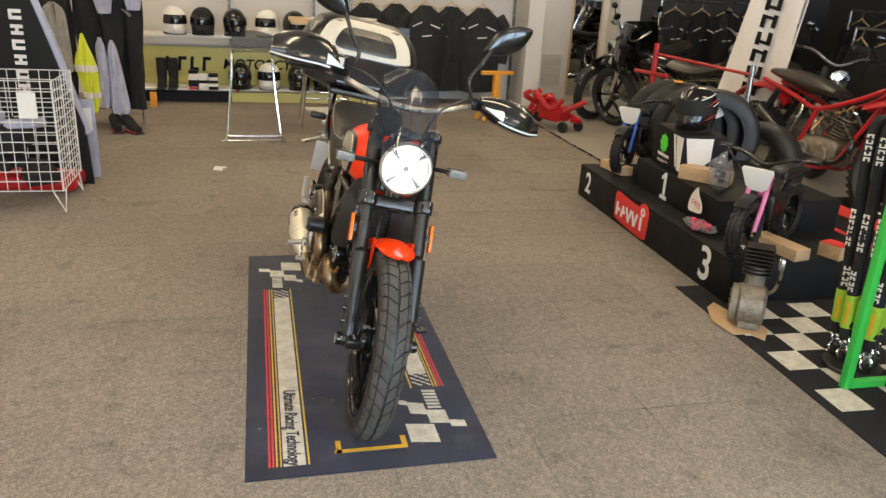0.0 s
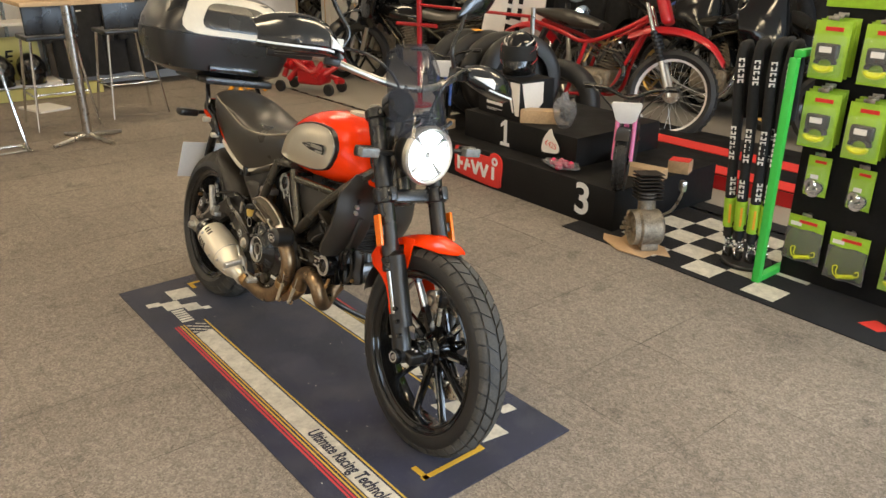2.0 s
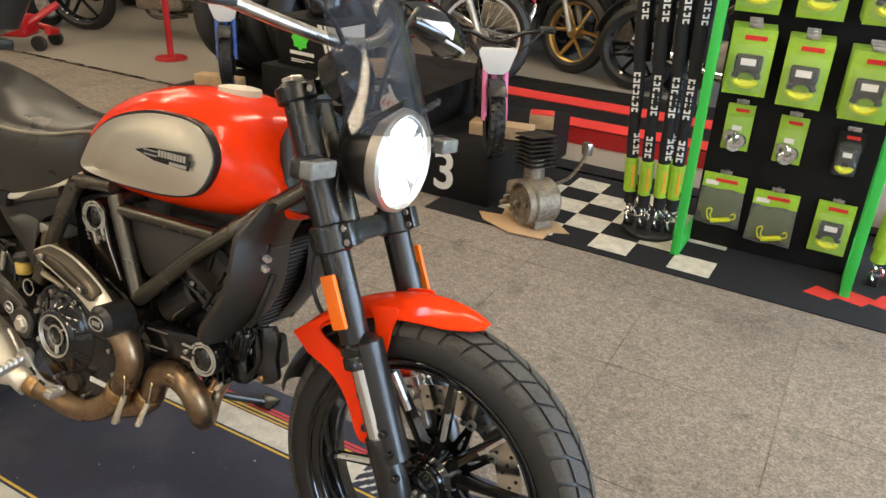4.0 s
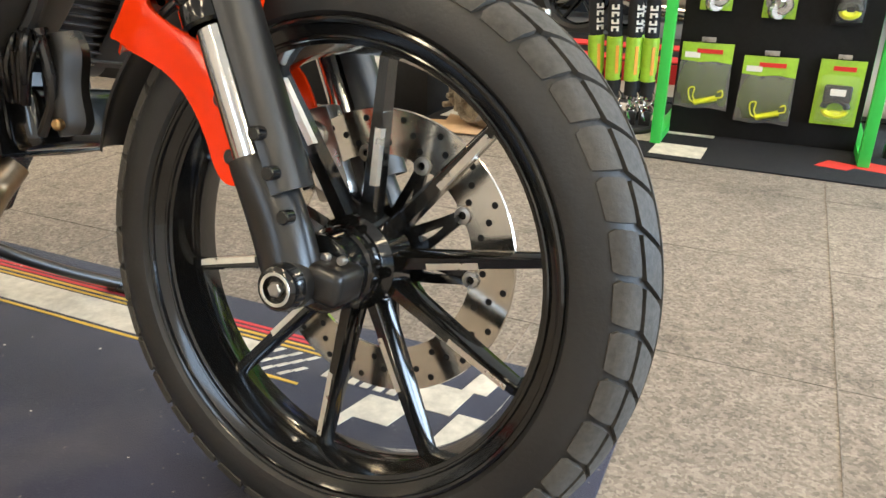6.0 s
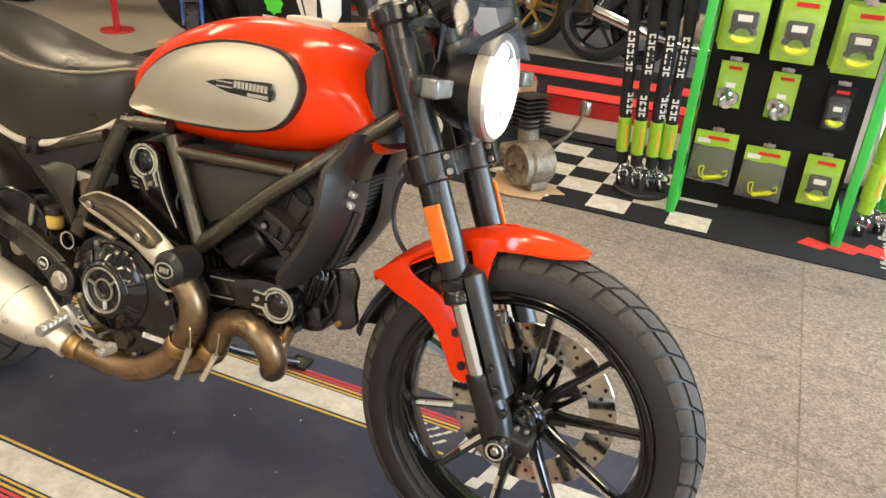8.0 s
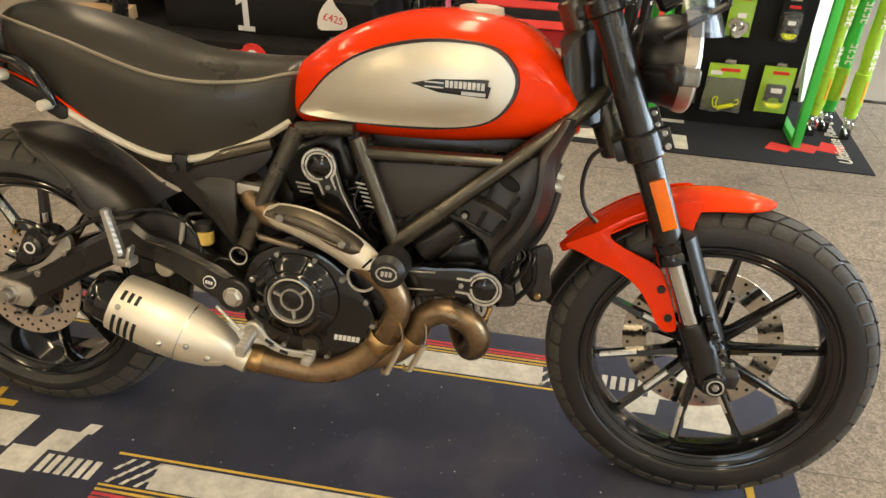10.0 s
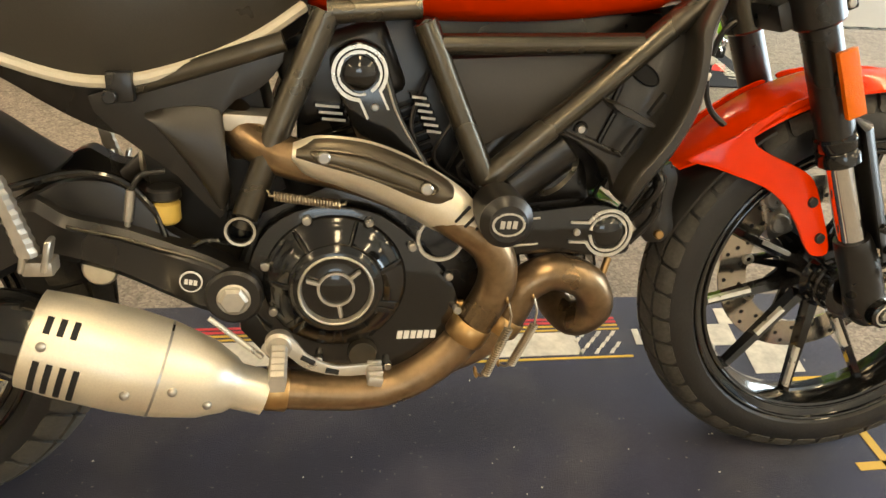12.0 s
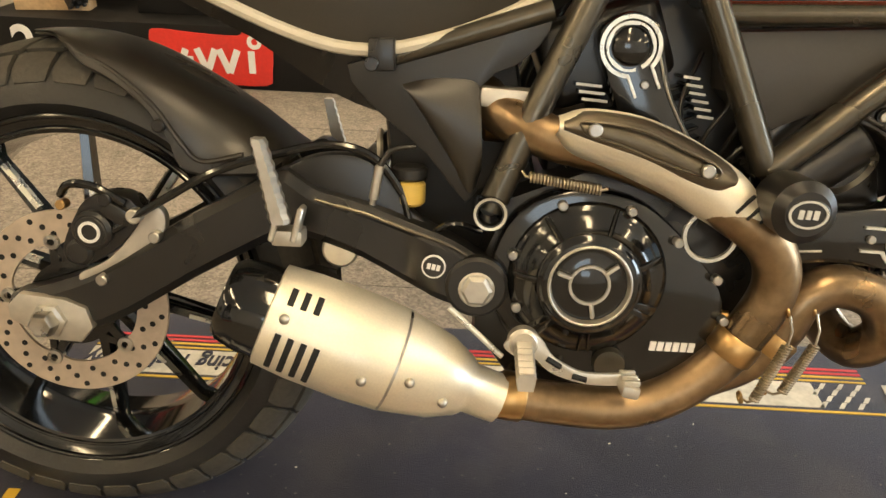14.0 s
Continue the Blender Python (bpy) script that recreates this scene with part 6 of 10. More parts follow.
# swinging arm and rear end
for s in (-1, 1):
    bm = bmesh.new()
    up = [(-0.245, 0.412), (-0.298, 0.443), (-0.35, 0.461), (-0.40, 0.478), (-0.455, 0.491), (-0.48, 0.506), (-0.496, 0.513), (-0.528, 0.497), (-0.621, 0.444), (-0.718, 0.384), (-0.80, 0.352), (-0.835, 0.342)]
    dn = [(-0.25, 0.358), (-0.295, 0.365), (-0.335, 0.38), (-0.401, 0.414), (-0.453, 0.432), (-0.478, 0.436), (-0.495, 0.436), (-0.538, 0.414), (-0.605, 0.376), (-0.719, 0.308), (-0.80, 0.298), (-0.835, 0.312)]
    U, D = spline(up, 3), spline(dn, 3)
    rings = []
    for i, (a, b) in enumerate(zip(U, D)):
        y0 = 0.162 if i < 6 else 0.158
        y0 -= 0.02 * (i / len(U))
        th = 0.045
        za, zb = a[1], b[1]
        c = 0.012
        rings.append([(a[0], s * (y0 - c), za), (a[0], s * y0, za - c), (b[0], s * y0, zb + c), (b[0], s * (y0 - c), zb), (b[0], s * (y0 - th), zb), (a[0], s * (y0 - th), za)])
    loft(bm, rings)
    sa = part("swinging_arm", bm, m_blk, bike, "satin black swinging arm")
    bm = bmesh.new()
    tube(bm, [(p[0], s * 0.1555, p[1] - 0.006) for p in U[2:13]], 0.0022, 6)
    part("arm_edge", bm, m_frame, sa)
    bm = bmesh.new()
    cyl(bm, 0.036, 0.02, Matrix.Translation((-0.268, s * 0.158, 0.393)) @ RX, 28, 0.004)
    part("pivot_cover", bm, m_blk, sa)
    bm = bmesh.new()
    cyl(bm, 0.0185, 0.014, Matrix.Translation((-0.268, s * 0.17, 0.391)) @ RX, 6, 0.004)
    cyl(bm, 0.021, 0.006, Matrix.Translation((-0.268, s * 0.167, 0.391)) @ RX, 24, 0.002)
    part("pivot_cap", bm, m_alu, sa, "bright hexagon pivot bolt")
    bm = bmesh.new()
    cyl(bm, 0.014, 0.003, Matrix.Translation((-0.318, s * 0.1635, 0.415)) @ RX, 20, 0.0005)
    bd = part("arm_badge", bm, m_white, sa, "small round white badge")
    bm = bmesh.new()
    cyl(bm, 0.0122, 0.0038, Matrix.Translation((-0.318, s * 0.1635, 0.415)) @ RX, 20, 0.0005)
    part("badge_face", bm, m_blk, bd)
    bm = bmesh.new()
    for k in range(3):
        box(bm, (0.0042, 0.0050, 0.0068), Matrix.Translation((-0.318 + 0.0054 * (k - 1), s * 0.1635, 0.415 - 0.001 * (k - 1))) @ Matrix.Rotation(0.2, 4, "Y"))
    part("badge_lettering", bm, m_white, bd, smooth=0)
    bm = bmesh.new()
    plate(bm, [(-0.83, 0.335), (-0.815, 0.35), (-0.76, 0.345), (-0.735, 0.335), (-0.728, 0.31), (-0.745, 0.29), (-0.79, 0.292), (-0.83, 0.318)], s * 0.135, s * 0.148, 0.003)
    part("axle_plate", bm, m_alu, sa, "cast alloy chain adjuster")
    bm = bmesh.new()
    m, h = along((RA[0], s * 0.14, 0.318), (RA[0], s * 0.172, 0.318))
    lathe(bm, [(0.0, h / 2 - 0.004), (0.008, h / 2), (0.013, h / 2), (0.016, h / 2 - 0.004), (0.017, 0), (0.022, -0.002), (0.022, -h / 2)], m, 6)
    part("axle_nut", bm, m_steel, sa)
bm = bmesh.new()
rod(bm, (-0.40, -0.12, 0.45), (-0.40, 0.12, 0.45), 0.03)
part("arm_bridge", bm, m_blk, bike)
# added dark box, no real part, keeps the gap by the side plate dark
bm = bmesh.new()
plate(bm, [(-0.37, 0.43), (-0.39, 0.58), (-0.34, 0.66), (-0.24, 0.68), (-0.20, 0.50), (-0.25, 0.38), (-0.32, 0.38)], -0.065, 0.065, 0.02)
part("inner_guard", bm, m_recess, bike, "matt black filler box added ahead of the rear wheel")
# hugger over the rear tyre: ridge line and lower edge, station by station
RIDGE = [(-0.838, 0.652), (-0.80, 0.656), (-0.75, 0.653), (-0.69, 0.636), (-0.63, 0.607), (-0.575, 0.577), (-0.535, 0.550), (-0.498, 0.518)]
HEM = [(-0.832, 0.650, 0.014), (-0.778, 0.648, 0.062), (-0.744, 0.622, 0.090), (-0.706, 0.604, 0.097), (-0.668, 0.577, 0.101), (-0.640, 0.538, 0.103), (-0.618, 0.500, 0.103), (-0.530, 0.500, 0.100)]
bm = bmesh.new()
rings = []
for (xc, zc), (xe, ze, ye) in zip(spline(RIDGE, 4), spline(HEM, 4)):
    ring = []
    for o in (0.0, -0.004):
        js = range(-8, 9) if o == 0 else range(8, -9, -1)
        for j in js:
            q = abs(j) / 8
            k = q ** 2.2
            ring.append((xc + (xe - xc) * k, math.copysign(ye * math.sin(q * math.pi / 2) ** 0.9, j) + (0 if q < 0.9 else -math.copysign(o, j)), zc + (ze - zc) * k + o))
    rings.append(ring)
loft(bm, rings)
hug = part("rear_hugger", bm, m_shroud, bike, "satin black plastic rear wheel hugger")
for s in (-1, 1):
    bm = bmesh.new()
    tube(bm, spline([(-0.742, s * 0.087, 0.630), (-0.70, s * 0.094, 0.610), (-0.655, s * 0.101, 0.575), (-0.625, s * 0.104, 0.535), (-0.600, s * 0.104, 0.512), (-0.55, s * 0.103, 0.522)], 4), 0.0032, 8)
    part("hugger_bead", bm, m_shroud, hug)
    bm = bmesh.new()
    cyl(bm, 0.008, 0.010, Matrix.Translation((-0.648, s * 0.105, 0.552)) @ RX, 12, 0.002)
    part("hugger_screw", bm, m_blk, hug)
bm = bmesh.new()
plate(bm, spline([(-0.743, 0.447), (-0.728, 0.468), (-0.700, 0.476), (-0.674, 0.470), (-0.664, 0.448), (-0.684, 0.418), (-0.710, 0.398), (-0.735, 0.386), (-0.757, 0.390), (-0.760, 0.412)], 2, True), -0.138, -0.100, 0.005)
cyl(bm, 0.024, 0.016, Matrix.Translation((-0.719, -0.142, 0.432)) @ RX, 24, 0.004)
cyl(bm, 0.016, 0.014, Matrix.Translation((-0.738, -0.140, 0.404)) @ RX, 20, 0.004)
box(bm, (0.030, 0.014, 0.020), Matrix.Translation((-0.690, -0.142, 0.455)) @ Matrix.Rotation(0.5, 4, "Y"), 0.004)
cal = part("rear_caliper", bm, m_blk, bike, "dark rear brake caliper with an alloy bracket")
bm = bmesh.new()
plate(bm, spline([(-0.690, 0.412), (-0.668, 0.440), (-0.655, 0.462), (-0.638, 0.458), (-0.636, 0.436), (-0.655, 0.412), (-0.690, 0.385), (-0.735, 0.362), (-0.745, 0.374), (-0.712, 0.392)], 3, True), -0.136, -0.122, 0.003)
part("caliper_bracket", bm, m_alu, cal, "bare alloy caliper bracket")
for x, z, r, mt in ((-0.668, 0.452, 0.009, m_alu), (-0.645, 0.428, 0.007, m_steel), (-0.752, 0.462, 0.006, m_gold), (-0.700, 0.470, 0.008, m_blk), (-0.712, 0.372, 0.007, m_steel)):
    bolts("caliper_bolt", [(x, -0.142, z)], r, 0.016, mt, cal)
bm = bmesh.new()
tube(bm, spline([(-0.76, -0.13, 0.47), (-0.74, -0.145, 0.487), (-0.71, -0.145, 0.484), (-0.68, -0.14, 0.465)], 4), 0.005, 8)
part("bleed_pipe", bm, m_gblk, cal)
bm = bmesh.new()
cyl(bm, 0.018, 0.006, Matrix.Translation((-0.719, -0.1485, 0.432)) @ RX, 20, 0.001)
part("caliper_badge", bm, m_blk, cal)
bm = bmesh.new()
lathe(bm, [(0.0095, 0.004), (0.013, 0.004), (0.013, 0.0), (0.0095, 0.0)], Matrix.Translation((-0.719, -0.149, 0.432)) @ RX, 20, True)
part("caliper_ring", bm, m_white, cal)
for pts, r in (([(-0.70, -0.14, 0.43), (-0.63, -0.15, 0.475), (-0.565, -0.15, 0.512), (-0.50, -0.14, 0.532), (-0.44, -0.13, 0.543), (-0.39, -0.125, 0.528), (-0.35, -0.118, 0.475)], 0.005),
               ([(-0.36, -0.12, 0.49), (-0.34, -0.13, 0.44), (-0.30, -0.14, 0.46), (-0.265, -0.13, 0.45)], 0.004)):
    bm = bmesh.new()
    tube(bm, spline(pts, 6), r, 8)
    part("brake_hose", bm, m_gblk, bike)
bm = bmesh.new()
plate(bm, spline([(-0.51, 0.495), (-0.475, 0.524), (-0.425, 0.532), (-0.385, 0.516), (-0.345, 0.465), (-0.30, 0.435), (-0.38, 0.43), (-0.47, 0.45)], 3, True), -0.122, -0.096, 0.006)
part("arm_guard", bm, m_blk, bike, "black plastic guard above the swinging arm")
bm = bmesh.new()
tube(bm, spline([(-0.345, -0.125, 0.545), (-0.372, -0.128, 0.540), (-0.385, -0.130, 0.520)], 4), 0.0035, 8)
hl_ = part("cable_end_lead", bm, m_blk, bike)
bm = bmesh.new()
rod(bm, (-0.385, -0.130, 0.522), (-0.392, -0.130, 0.482), 0.0058, 10, 0.0012)
rod(bm, (-0.392, -0.130, 0.484), (-0.394, -0.130, 0.470), 0.0036, 8)
part("cable_end", bm, m_alu, hl_, "pale cable end fitting")
bm = bmesh.new()
cyl(bm, 0.019, 0.03, (-0.352, -0.105, 0.487), 20, 0.004)
res = part("rear_reservoir", bm, material("brake_fluid_pot", (0.6, 0.42, 0.1), 0.3), bike, "yellowed brake fluid pot")
bm = bmesh.new()
cyl(bm, 0.021, 0.016, (-0.352, -0.105, 0.511), 20, 0.003)
part("pot_cap", bm, m_blk, res)
# shock on the left side, seen through
bm = bmesh.new()
n = 7
tube(bm, [(-0.41 + 0.10 * i / (12 * n) + 0.0, 0.06 + 0.03 * math.cos(2 * math.pi * i / 12), 0.50 + 0.10 * i / (12 * n) + 0.03 * math.sin(2 * math.pi * i / 12)) for i in range(12 * n)], 0.005, 6)
part("shock_spring", bm, m_alu, bike)
bm = bmesh.new()
rod(bm, (-0.43, 0.06, 0.48), (-0.28, 0.06, 0.63), 0.016)
part("shock_body", bm, m_blk, bike)

# foot controls
bm = bmesh.new()
plate(bm, spline([(-0.235, 0.338), (-0.226, 0.350), (-0.210, 0.358), (-0.194, 0.350), (-0.181, 0.331), (-0.165, 0.320), (-0.142, 0.311), (-0.105, 0.312), (-0.088, 0.316), (-0.087, 0.300), (-0.105, 0.297), (-0.142, 0.297), (-0.181, 0.309), (-0.203, 0.328), (-0.22, 0.326)], 3, True), -0.203, -0.197, 0.002)
ped = part("brake_pedal", bm, m_bright, bike, "bare alloy rear brake pedal")
# black pins on the pedal face paint its slots as shade
for x, z, c in ((-0.178, 0.322, -0.6), (-0.148, 0.305, -0.25)):
    bm = bmesh.new()
    m, h = along((x - 0.008, -0.2035, z - 0.008 * c), (x + 0.008, -0.2035, z + 0.008 * c))
    cyl(bm, 0.0035, h, m, 8)
    part("pedal_slot", bm, m_hole, ped)
bm = bmesh.new()
box(bm, (0.02, 0.04, 0.014), Matrix.Translation((-0.095, -0.212, 0.303)) @ Matrix.Rotation(0.2, 4, "Y"), 0.004)
for j in range(3):
    box(bm, (0.018, 0.005, 0.006), (-0.094, -0.198 - 0.013 * j, 0.312), 0.001, 1)
part("pedal_pad", bm, m_alu, ped)
for s in (-1, 1):
    bm = bmesh.new()
    cyl(bm, 0.018, 0.02, Matrix.Translation((-0.213, s * 0.195, 0.342)) @ RX, 24, 0.004)
    pb = part("footrest_mount", bm, m_alu, bike)
    bm = bmesh.new()
    pr = [(-0.011, 0.003), (-0.008, 0.009), (0.008, 0.009), (0.011, 0.003), (0.009, -0.008), (-0.009, -0.008)]
    rings = []
    for j in range(12):
        up = 0.0025 if j % 2 else 0.0
        rings.append([(-0.213 + a * (1 - 0.1 * (j > 10)), s * (0.204 + 0.0055 * j), 0.337 - 0.0012 * j + b + (up if b > 0 else 0)) for a, b in pr])
    loft(bm, rings)
    part("rider_footrest", bm, m_alu, pb, "serrated alloy footrest", smooth=20)
    bm = bmesh.new()
    rod(bm, (-0.235, s * 0.185, 0.318), (-0.298, s * 0.178, 0.372), 0.0035)
    part("linkage_rod", bm, m_bright, pb)
    bm = bmesh.new()
    rings = []
    for j in range(17):
        wd = 0.0098 - 0.0040 * j / 16 + (0.0016 if j % 2 else 0.0)
        cx = -0.482 - 0.022 * j / 16
        rings.append([(cx + a * wd, s * (0.205 + b), 0.470 + 0.0056 * j) for a, b in ((-1, -0.008), (1, -0.008), (1.1, 0.004), (0.6, 0.012), (-0.6, 0.012), (-1.1, 0.004))])
    loft(bm, rings)
    part("pillion_footrest", bm, m_alu, bike, "folded-up alloy pillion footrest", smooth=20)
    bm = bmesh.new()
    for dx in (-0.012, 0.012):
        box(bm, (0.007, 0.022, 0.040), Matrix.Translation((-0.476 + dx, s * 0.200, 0.468)) @ Matrix.Rotation(0.25, 4, "Y"), 0.002, 1)
    box(bm, (0.034, 0.03, 0.018), (-0.476, s * 0.192, 0.452), 0.004)
    part("pillion_bracket", bm, m_alu, bike, "alloy pillion footrest clevis")
    bm = bmesh.new()
    cyl(bm, 0.033, 0.075, Matrix.Translation((0.058, s * 0.195, 0.512)) @ RX, 28, 0.01)
    bob = part("crash_bobbin", bm, m_blk, bike, "black plastic crash bobbin")
    bm = bmesh.new()
    cm_ = Matrix.Translation((0.058, s * 0.2335, 0.512)) @ (RX if s < 0 else RX.inverted()) @ Matrix.Diagonal((1.25, 0.9, 1, 1))
    lathe(bm, [(0.0, 0.0), (0.017, 0.0), (0.019, -0.002)], cm_, 28)
    cap = part("bobbin_cap", bm, m_blk, bob, "black oval badge with a pale rim")
    bm = bmesh.new()
    lathe(bm, [(0.0138, 0.0), (0.0140, 0.0012), (0.0162, 0.0012), (0.0164, 0.0)], cm_, 28)
    for dx, w_ in ((-0.0075, 0.0055), (0.0, 0.005), (0.0075, 0.0055)):
        box(bm, (w_, 0.002, 0.0095), Matrix.Translation((0.058 + dx, s * 0.2338, 0.512)) @ Matrix.Rotation(0.12, 4, "Y"))
    part("badge_lettering", bm, m_bright, cap, smooth=0)
bm = bmesh.new()
cyl(bm, 0.022, 0.02, Matrix.Translation((-0.43, -0.125, 0.42)) @ RX, 16, 0.003)
part("silencer_hanger", bm, m_alu, bike)
for x, z in ((0.005, 0.36), (0.012, 0.335)):
    bm = bmesh.new()
    rod(bm, (x - 0.02, -0.13, z), (x + 0.025, -0.14, z + 0.004), 0.007)
    part("brass_union", bm, m_gold, bike)
# sidestand
bm = bmesh.new()
tube(bm, spline([(-0.17, 0.10, 0.235), (-0.11, 0.17, 0.175), (-0.06, 0.26, 0.128), (-0.012, 0.355, 0.09)], 4), 0.011, 10)
box(bm, (0.06, 0.05, 0.012), Matrix.Translation((-0.008, 0.365, 0.0865)) @ Matrix.Rotation(radians(11.3), 4, "X"), 0.004)
part("sidestand", bm, m_blk, bike, "black steel sidestand")
# tail
for s in (-1, 1):
    bm = bmesh.new()
    plate(bm, spline([(-0.83, 0.812), (-0.75, 0.79), (-0.68, 0.768), (-0.62, 0.737), (-0.575, 0.712), (-0.552, 0.692), (-0.60, 0.702), (-0.66, 0.730), (-0.74, 0.764), (-0.82, 0.795)], 3, True), s * 0.108, s * 0.120, 0.003)
    part("tail_panel", bm, m_red, bike, "orange-red tail panel")
    bm = bmesh.new()
    tube(bm, spline([(-0.640, s * 0.132, 0.735), (-0.647, s * 0.138, 0.760), (-0.668, s * 0.140, 0.790), (-0.70, s * 0.138, 0.812), (-0.757, s * 0.13, 0.828), (-0.80, s * 0.12, 0.880), (-0.84, s * 0.11, 0.935)], 5), 0.010, 12)
    gr = part("grab_rail", bm, m_gblk, bike, "gloss black grab rail")
    bolts("rail_bolt", [(-0.648, s * 0.146, 0.735), (-0.737, s * 0.146, 0.784)], 0.011, 0.03, m_cream, gr)
    bm = bmesh.new()
    plate(bm, spline([(-0.752, 0.790), (-0.70, 0.773), (-0.655, 0.752), (-0.628, 0.738), (-0.614, 0.722), (-0.630, 0.705), (-0.69, 0.738), (-0.748, 0.766)], 3, True), s * 0.121, s * 0.131, 0.003)
    part("rail_bracket", bm, m_blk, gr, "black steel rail bracket")
    bm = bmesh.new()
    rod(bm, (-0.86, s * 0.05, 0.80), (-0.88, s * 0.16, 0.79), 0.008)
    box(bm, (0.06, 0.08, 0.03), Matrix.Translation((-0.88, s * 0.17, 0.79)), 0.012, 3)
    part("rear_indicator", bm, m_blk, bike)
bm = bmesh.new()
box(bm, (0.16, 0.16, 0.05), Matrix.Translation((-0.86, 0, 0.80)) @ Matrix.Rotation(0.35, 4, "Y"), 0.015)
part("tail_light_pod", bm, m_blk, bike)
bm = bmesh.new()
box(bm, (0.01, 0.12, 0.035), Matrix.Translation((-0.945, 0, 0.83)), 0.003)
part("tail_light", bm, m_redlens, bike)
bm = bmesh.new()
tube(bm, [(-0.88, -0.02, 0.78), (-0.95, -0.02, 0.66), (-0.98, -0.02, 0.58)], 0.018, 10)
br = part("plate_bracket", bm, m_blk, bike)
bm = bmesh.new()
box(bm, (0.004, 0.22, 0.17), Matrix.Translation((-1.0, -0.03, 0.56)) @ Matrix.Rotation(0.25, 4, "Y"), 0.001)
part("number_plate", bm, m_white, br, "plain pale plate seen edge-on from the front")
bm = bmesh.new()
box(bm, (0.34, 0.3, 0.03), Matrix.Translation((-0.93, 0, 0.94)), 0.01)
part("luggage_rack", bm, m_blk, bike, "black luggage rack plate")

# ---- winners' podium and what stands on it ----
pod = thing("podium", "black three-step winners' podium with painted numbers", "podium", pose(-0.13, 1.955, 0, 0, 0, -1.3))
for nm, sx, x0, y0, d, z0, z1 in (("lower_step", 2.03, -2.03, 0.0, 0.93, 0.0, 0.235), ("top_step", 1.03, -1.47, 0.16, 0.77, 0.2355, 0.415)):
    bm = bmesh.new()
    box(bm, (sx, d, z1 - z0), (x0 + sx / 2, y0 + d / 2, (z0 + z1) / 2), 0.004)
    part(nm, bm, m_pod, pod)
for t, x, y, z, h in (("1", -1.06, 0.16, 0.33, 0.17), ("2", -1.86, 0.0, 0.125, 0.15), ("3", -0.23, 0.0, 0.125, 0.19)):
    if t == "1":
        bm = bmesh.new()
        plate(bm, [(-0.042, -0.085), (0.042, -0.085), (0.042, -0.062), (0.016, -0.062), (0.016, 0.085), (-0.006, 0.085), (-0.042, 0.055), (-0.042, 0.032), (-0.012, 0.05), (-0.012, -0.062), (-0.042, -0.062)], -0.002, 0.0005)
        part("step_number", bm, m_white, pod, "white painted number one", m=pose(x, y - 0.001, z))
        continue
    words("step_number", t, h * 1.35, pose(x, y - 0.002, z, 90), m_white, pod, "white painted number", 0.004)
bm = bmesh.new()
plate(bm, spline([(-0.235, 0.075), (-0.20, 0.098), (-0.05, 0.088), (0.10, 0.085), (0.125, 0.108), (0.165, 0.122), (0.21, 0.105), (0.232, 0.06), (0.225, -0.05), (0.20, -0.10), (0.0, -0.098), (-0.20, -0.085), (-0.235, -0.06)], 3, True), -0.004, 0.004, 0.001)
lg = part("step_logo", bm, m_redfelt, pod, "red logo shape with white bars", m=pose(-1.13, -0.006, 0.12))
for x, h, a in ((-0.195, 0.09, 0), (-0.165, 0.028, 90), (-0.115, 0.085, 20), (-0.088, 0.028, 90), (-0.04, 0.095, -22), (-0.005, 0.095, 22), (0.045, 0.095, -22), (0.08, 0.095, 22), (0.15, 0.085, 0)):
    bm = bmesh.new()
    box(bm, (0.026, 0.002, h), pose(x, -0.005, -0.012, 0, a, 0), 0.0008, 1)
    part("logo_bar", bm, m_white, lg, m=pose(-1.13, -0.006, 0.12), smooth=0)
bm = bmesh.new()
lathe(bm, [(0.012, -0.001), (0.012, 0.001), (0.028, 0.001), (0.028, -0.001)], pose(0.165, -0.005, 0.065, 90), 20, True)
part("logo_ring", bm, m_white, lg, m=pose(-1.13, -0.006, 0.12))
bm = bmesh.new()
plate(bm, spline([(-0.07, -0.09), (-0.075, 0.0), (-0.03, 0.085), (0.0, 0.05), (0.065, 0.0), (0.075, -0.05), (0.0, -0.08)], 3, True), -0.002, 0.002)
tag = solid("price_tag", bm, m_vinyl, "white cut-out price tag on the top step", "price tag", pose(-0.74, 2.095, 0.365, 0, 12) @ Matrix.Scale(0.88, 4))
bm = bmesh.new()
words("price", "£425", 0.055, pose(0.0, -0.003, -0.02, 90), m_redfelt, tag, "red price figures")


def block(x, y, z, sx, sy, sz, rz, label, top=None):
    bm = bmesh.new()
    box(bm, (sx, sy, sz), (0, 0, sz / 2), 0.002)
    t = thing("wood_block", label, "wood block", pose(x, y, z, 0, 0, rz), group="wood blocks")
    part("timber", bm, m_wood, t)
    if top:
        bm = bmesh.new()
        box(bm, (sx * 0.96, sy * 0.9, 0.003), (0, 0, sz + 0.002))
        part("red_strip", bm, top, t)


block(-1.93, 2.17, 0.237, 0.28, 0.09, 0.06, 8, "pale pine block chocking a small wheel")
block(-0.98, 2.28, 0.416, 0.30, 0.10, 0.08, 40, "pale pine block lying on the top step")
block(-0.24, 2.30, 0.237, 0.30, 0.10, 0.06, 10, "pale pine block under a small bike")
block(-0.14, 2.55, 0.237, 0.12, 0.1, 0.07, 20, "small pine block with a red top", m_redfelt)

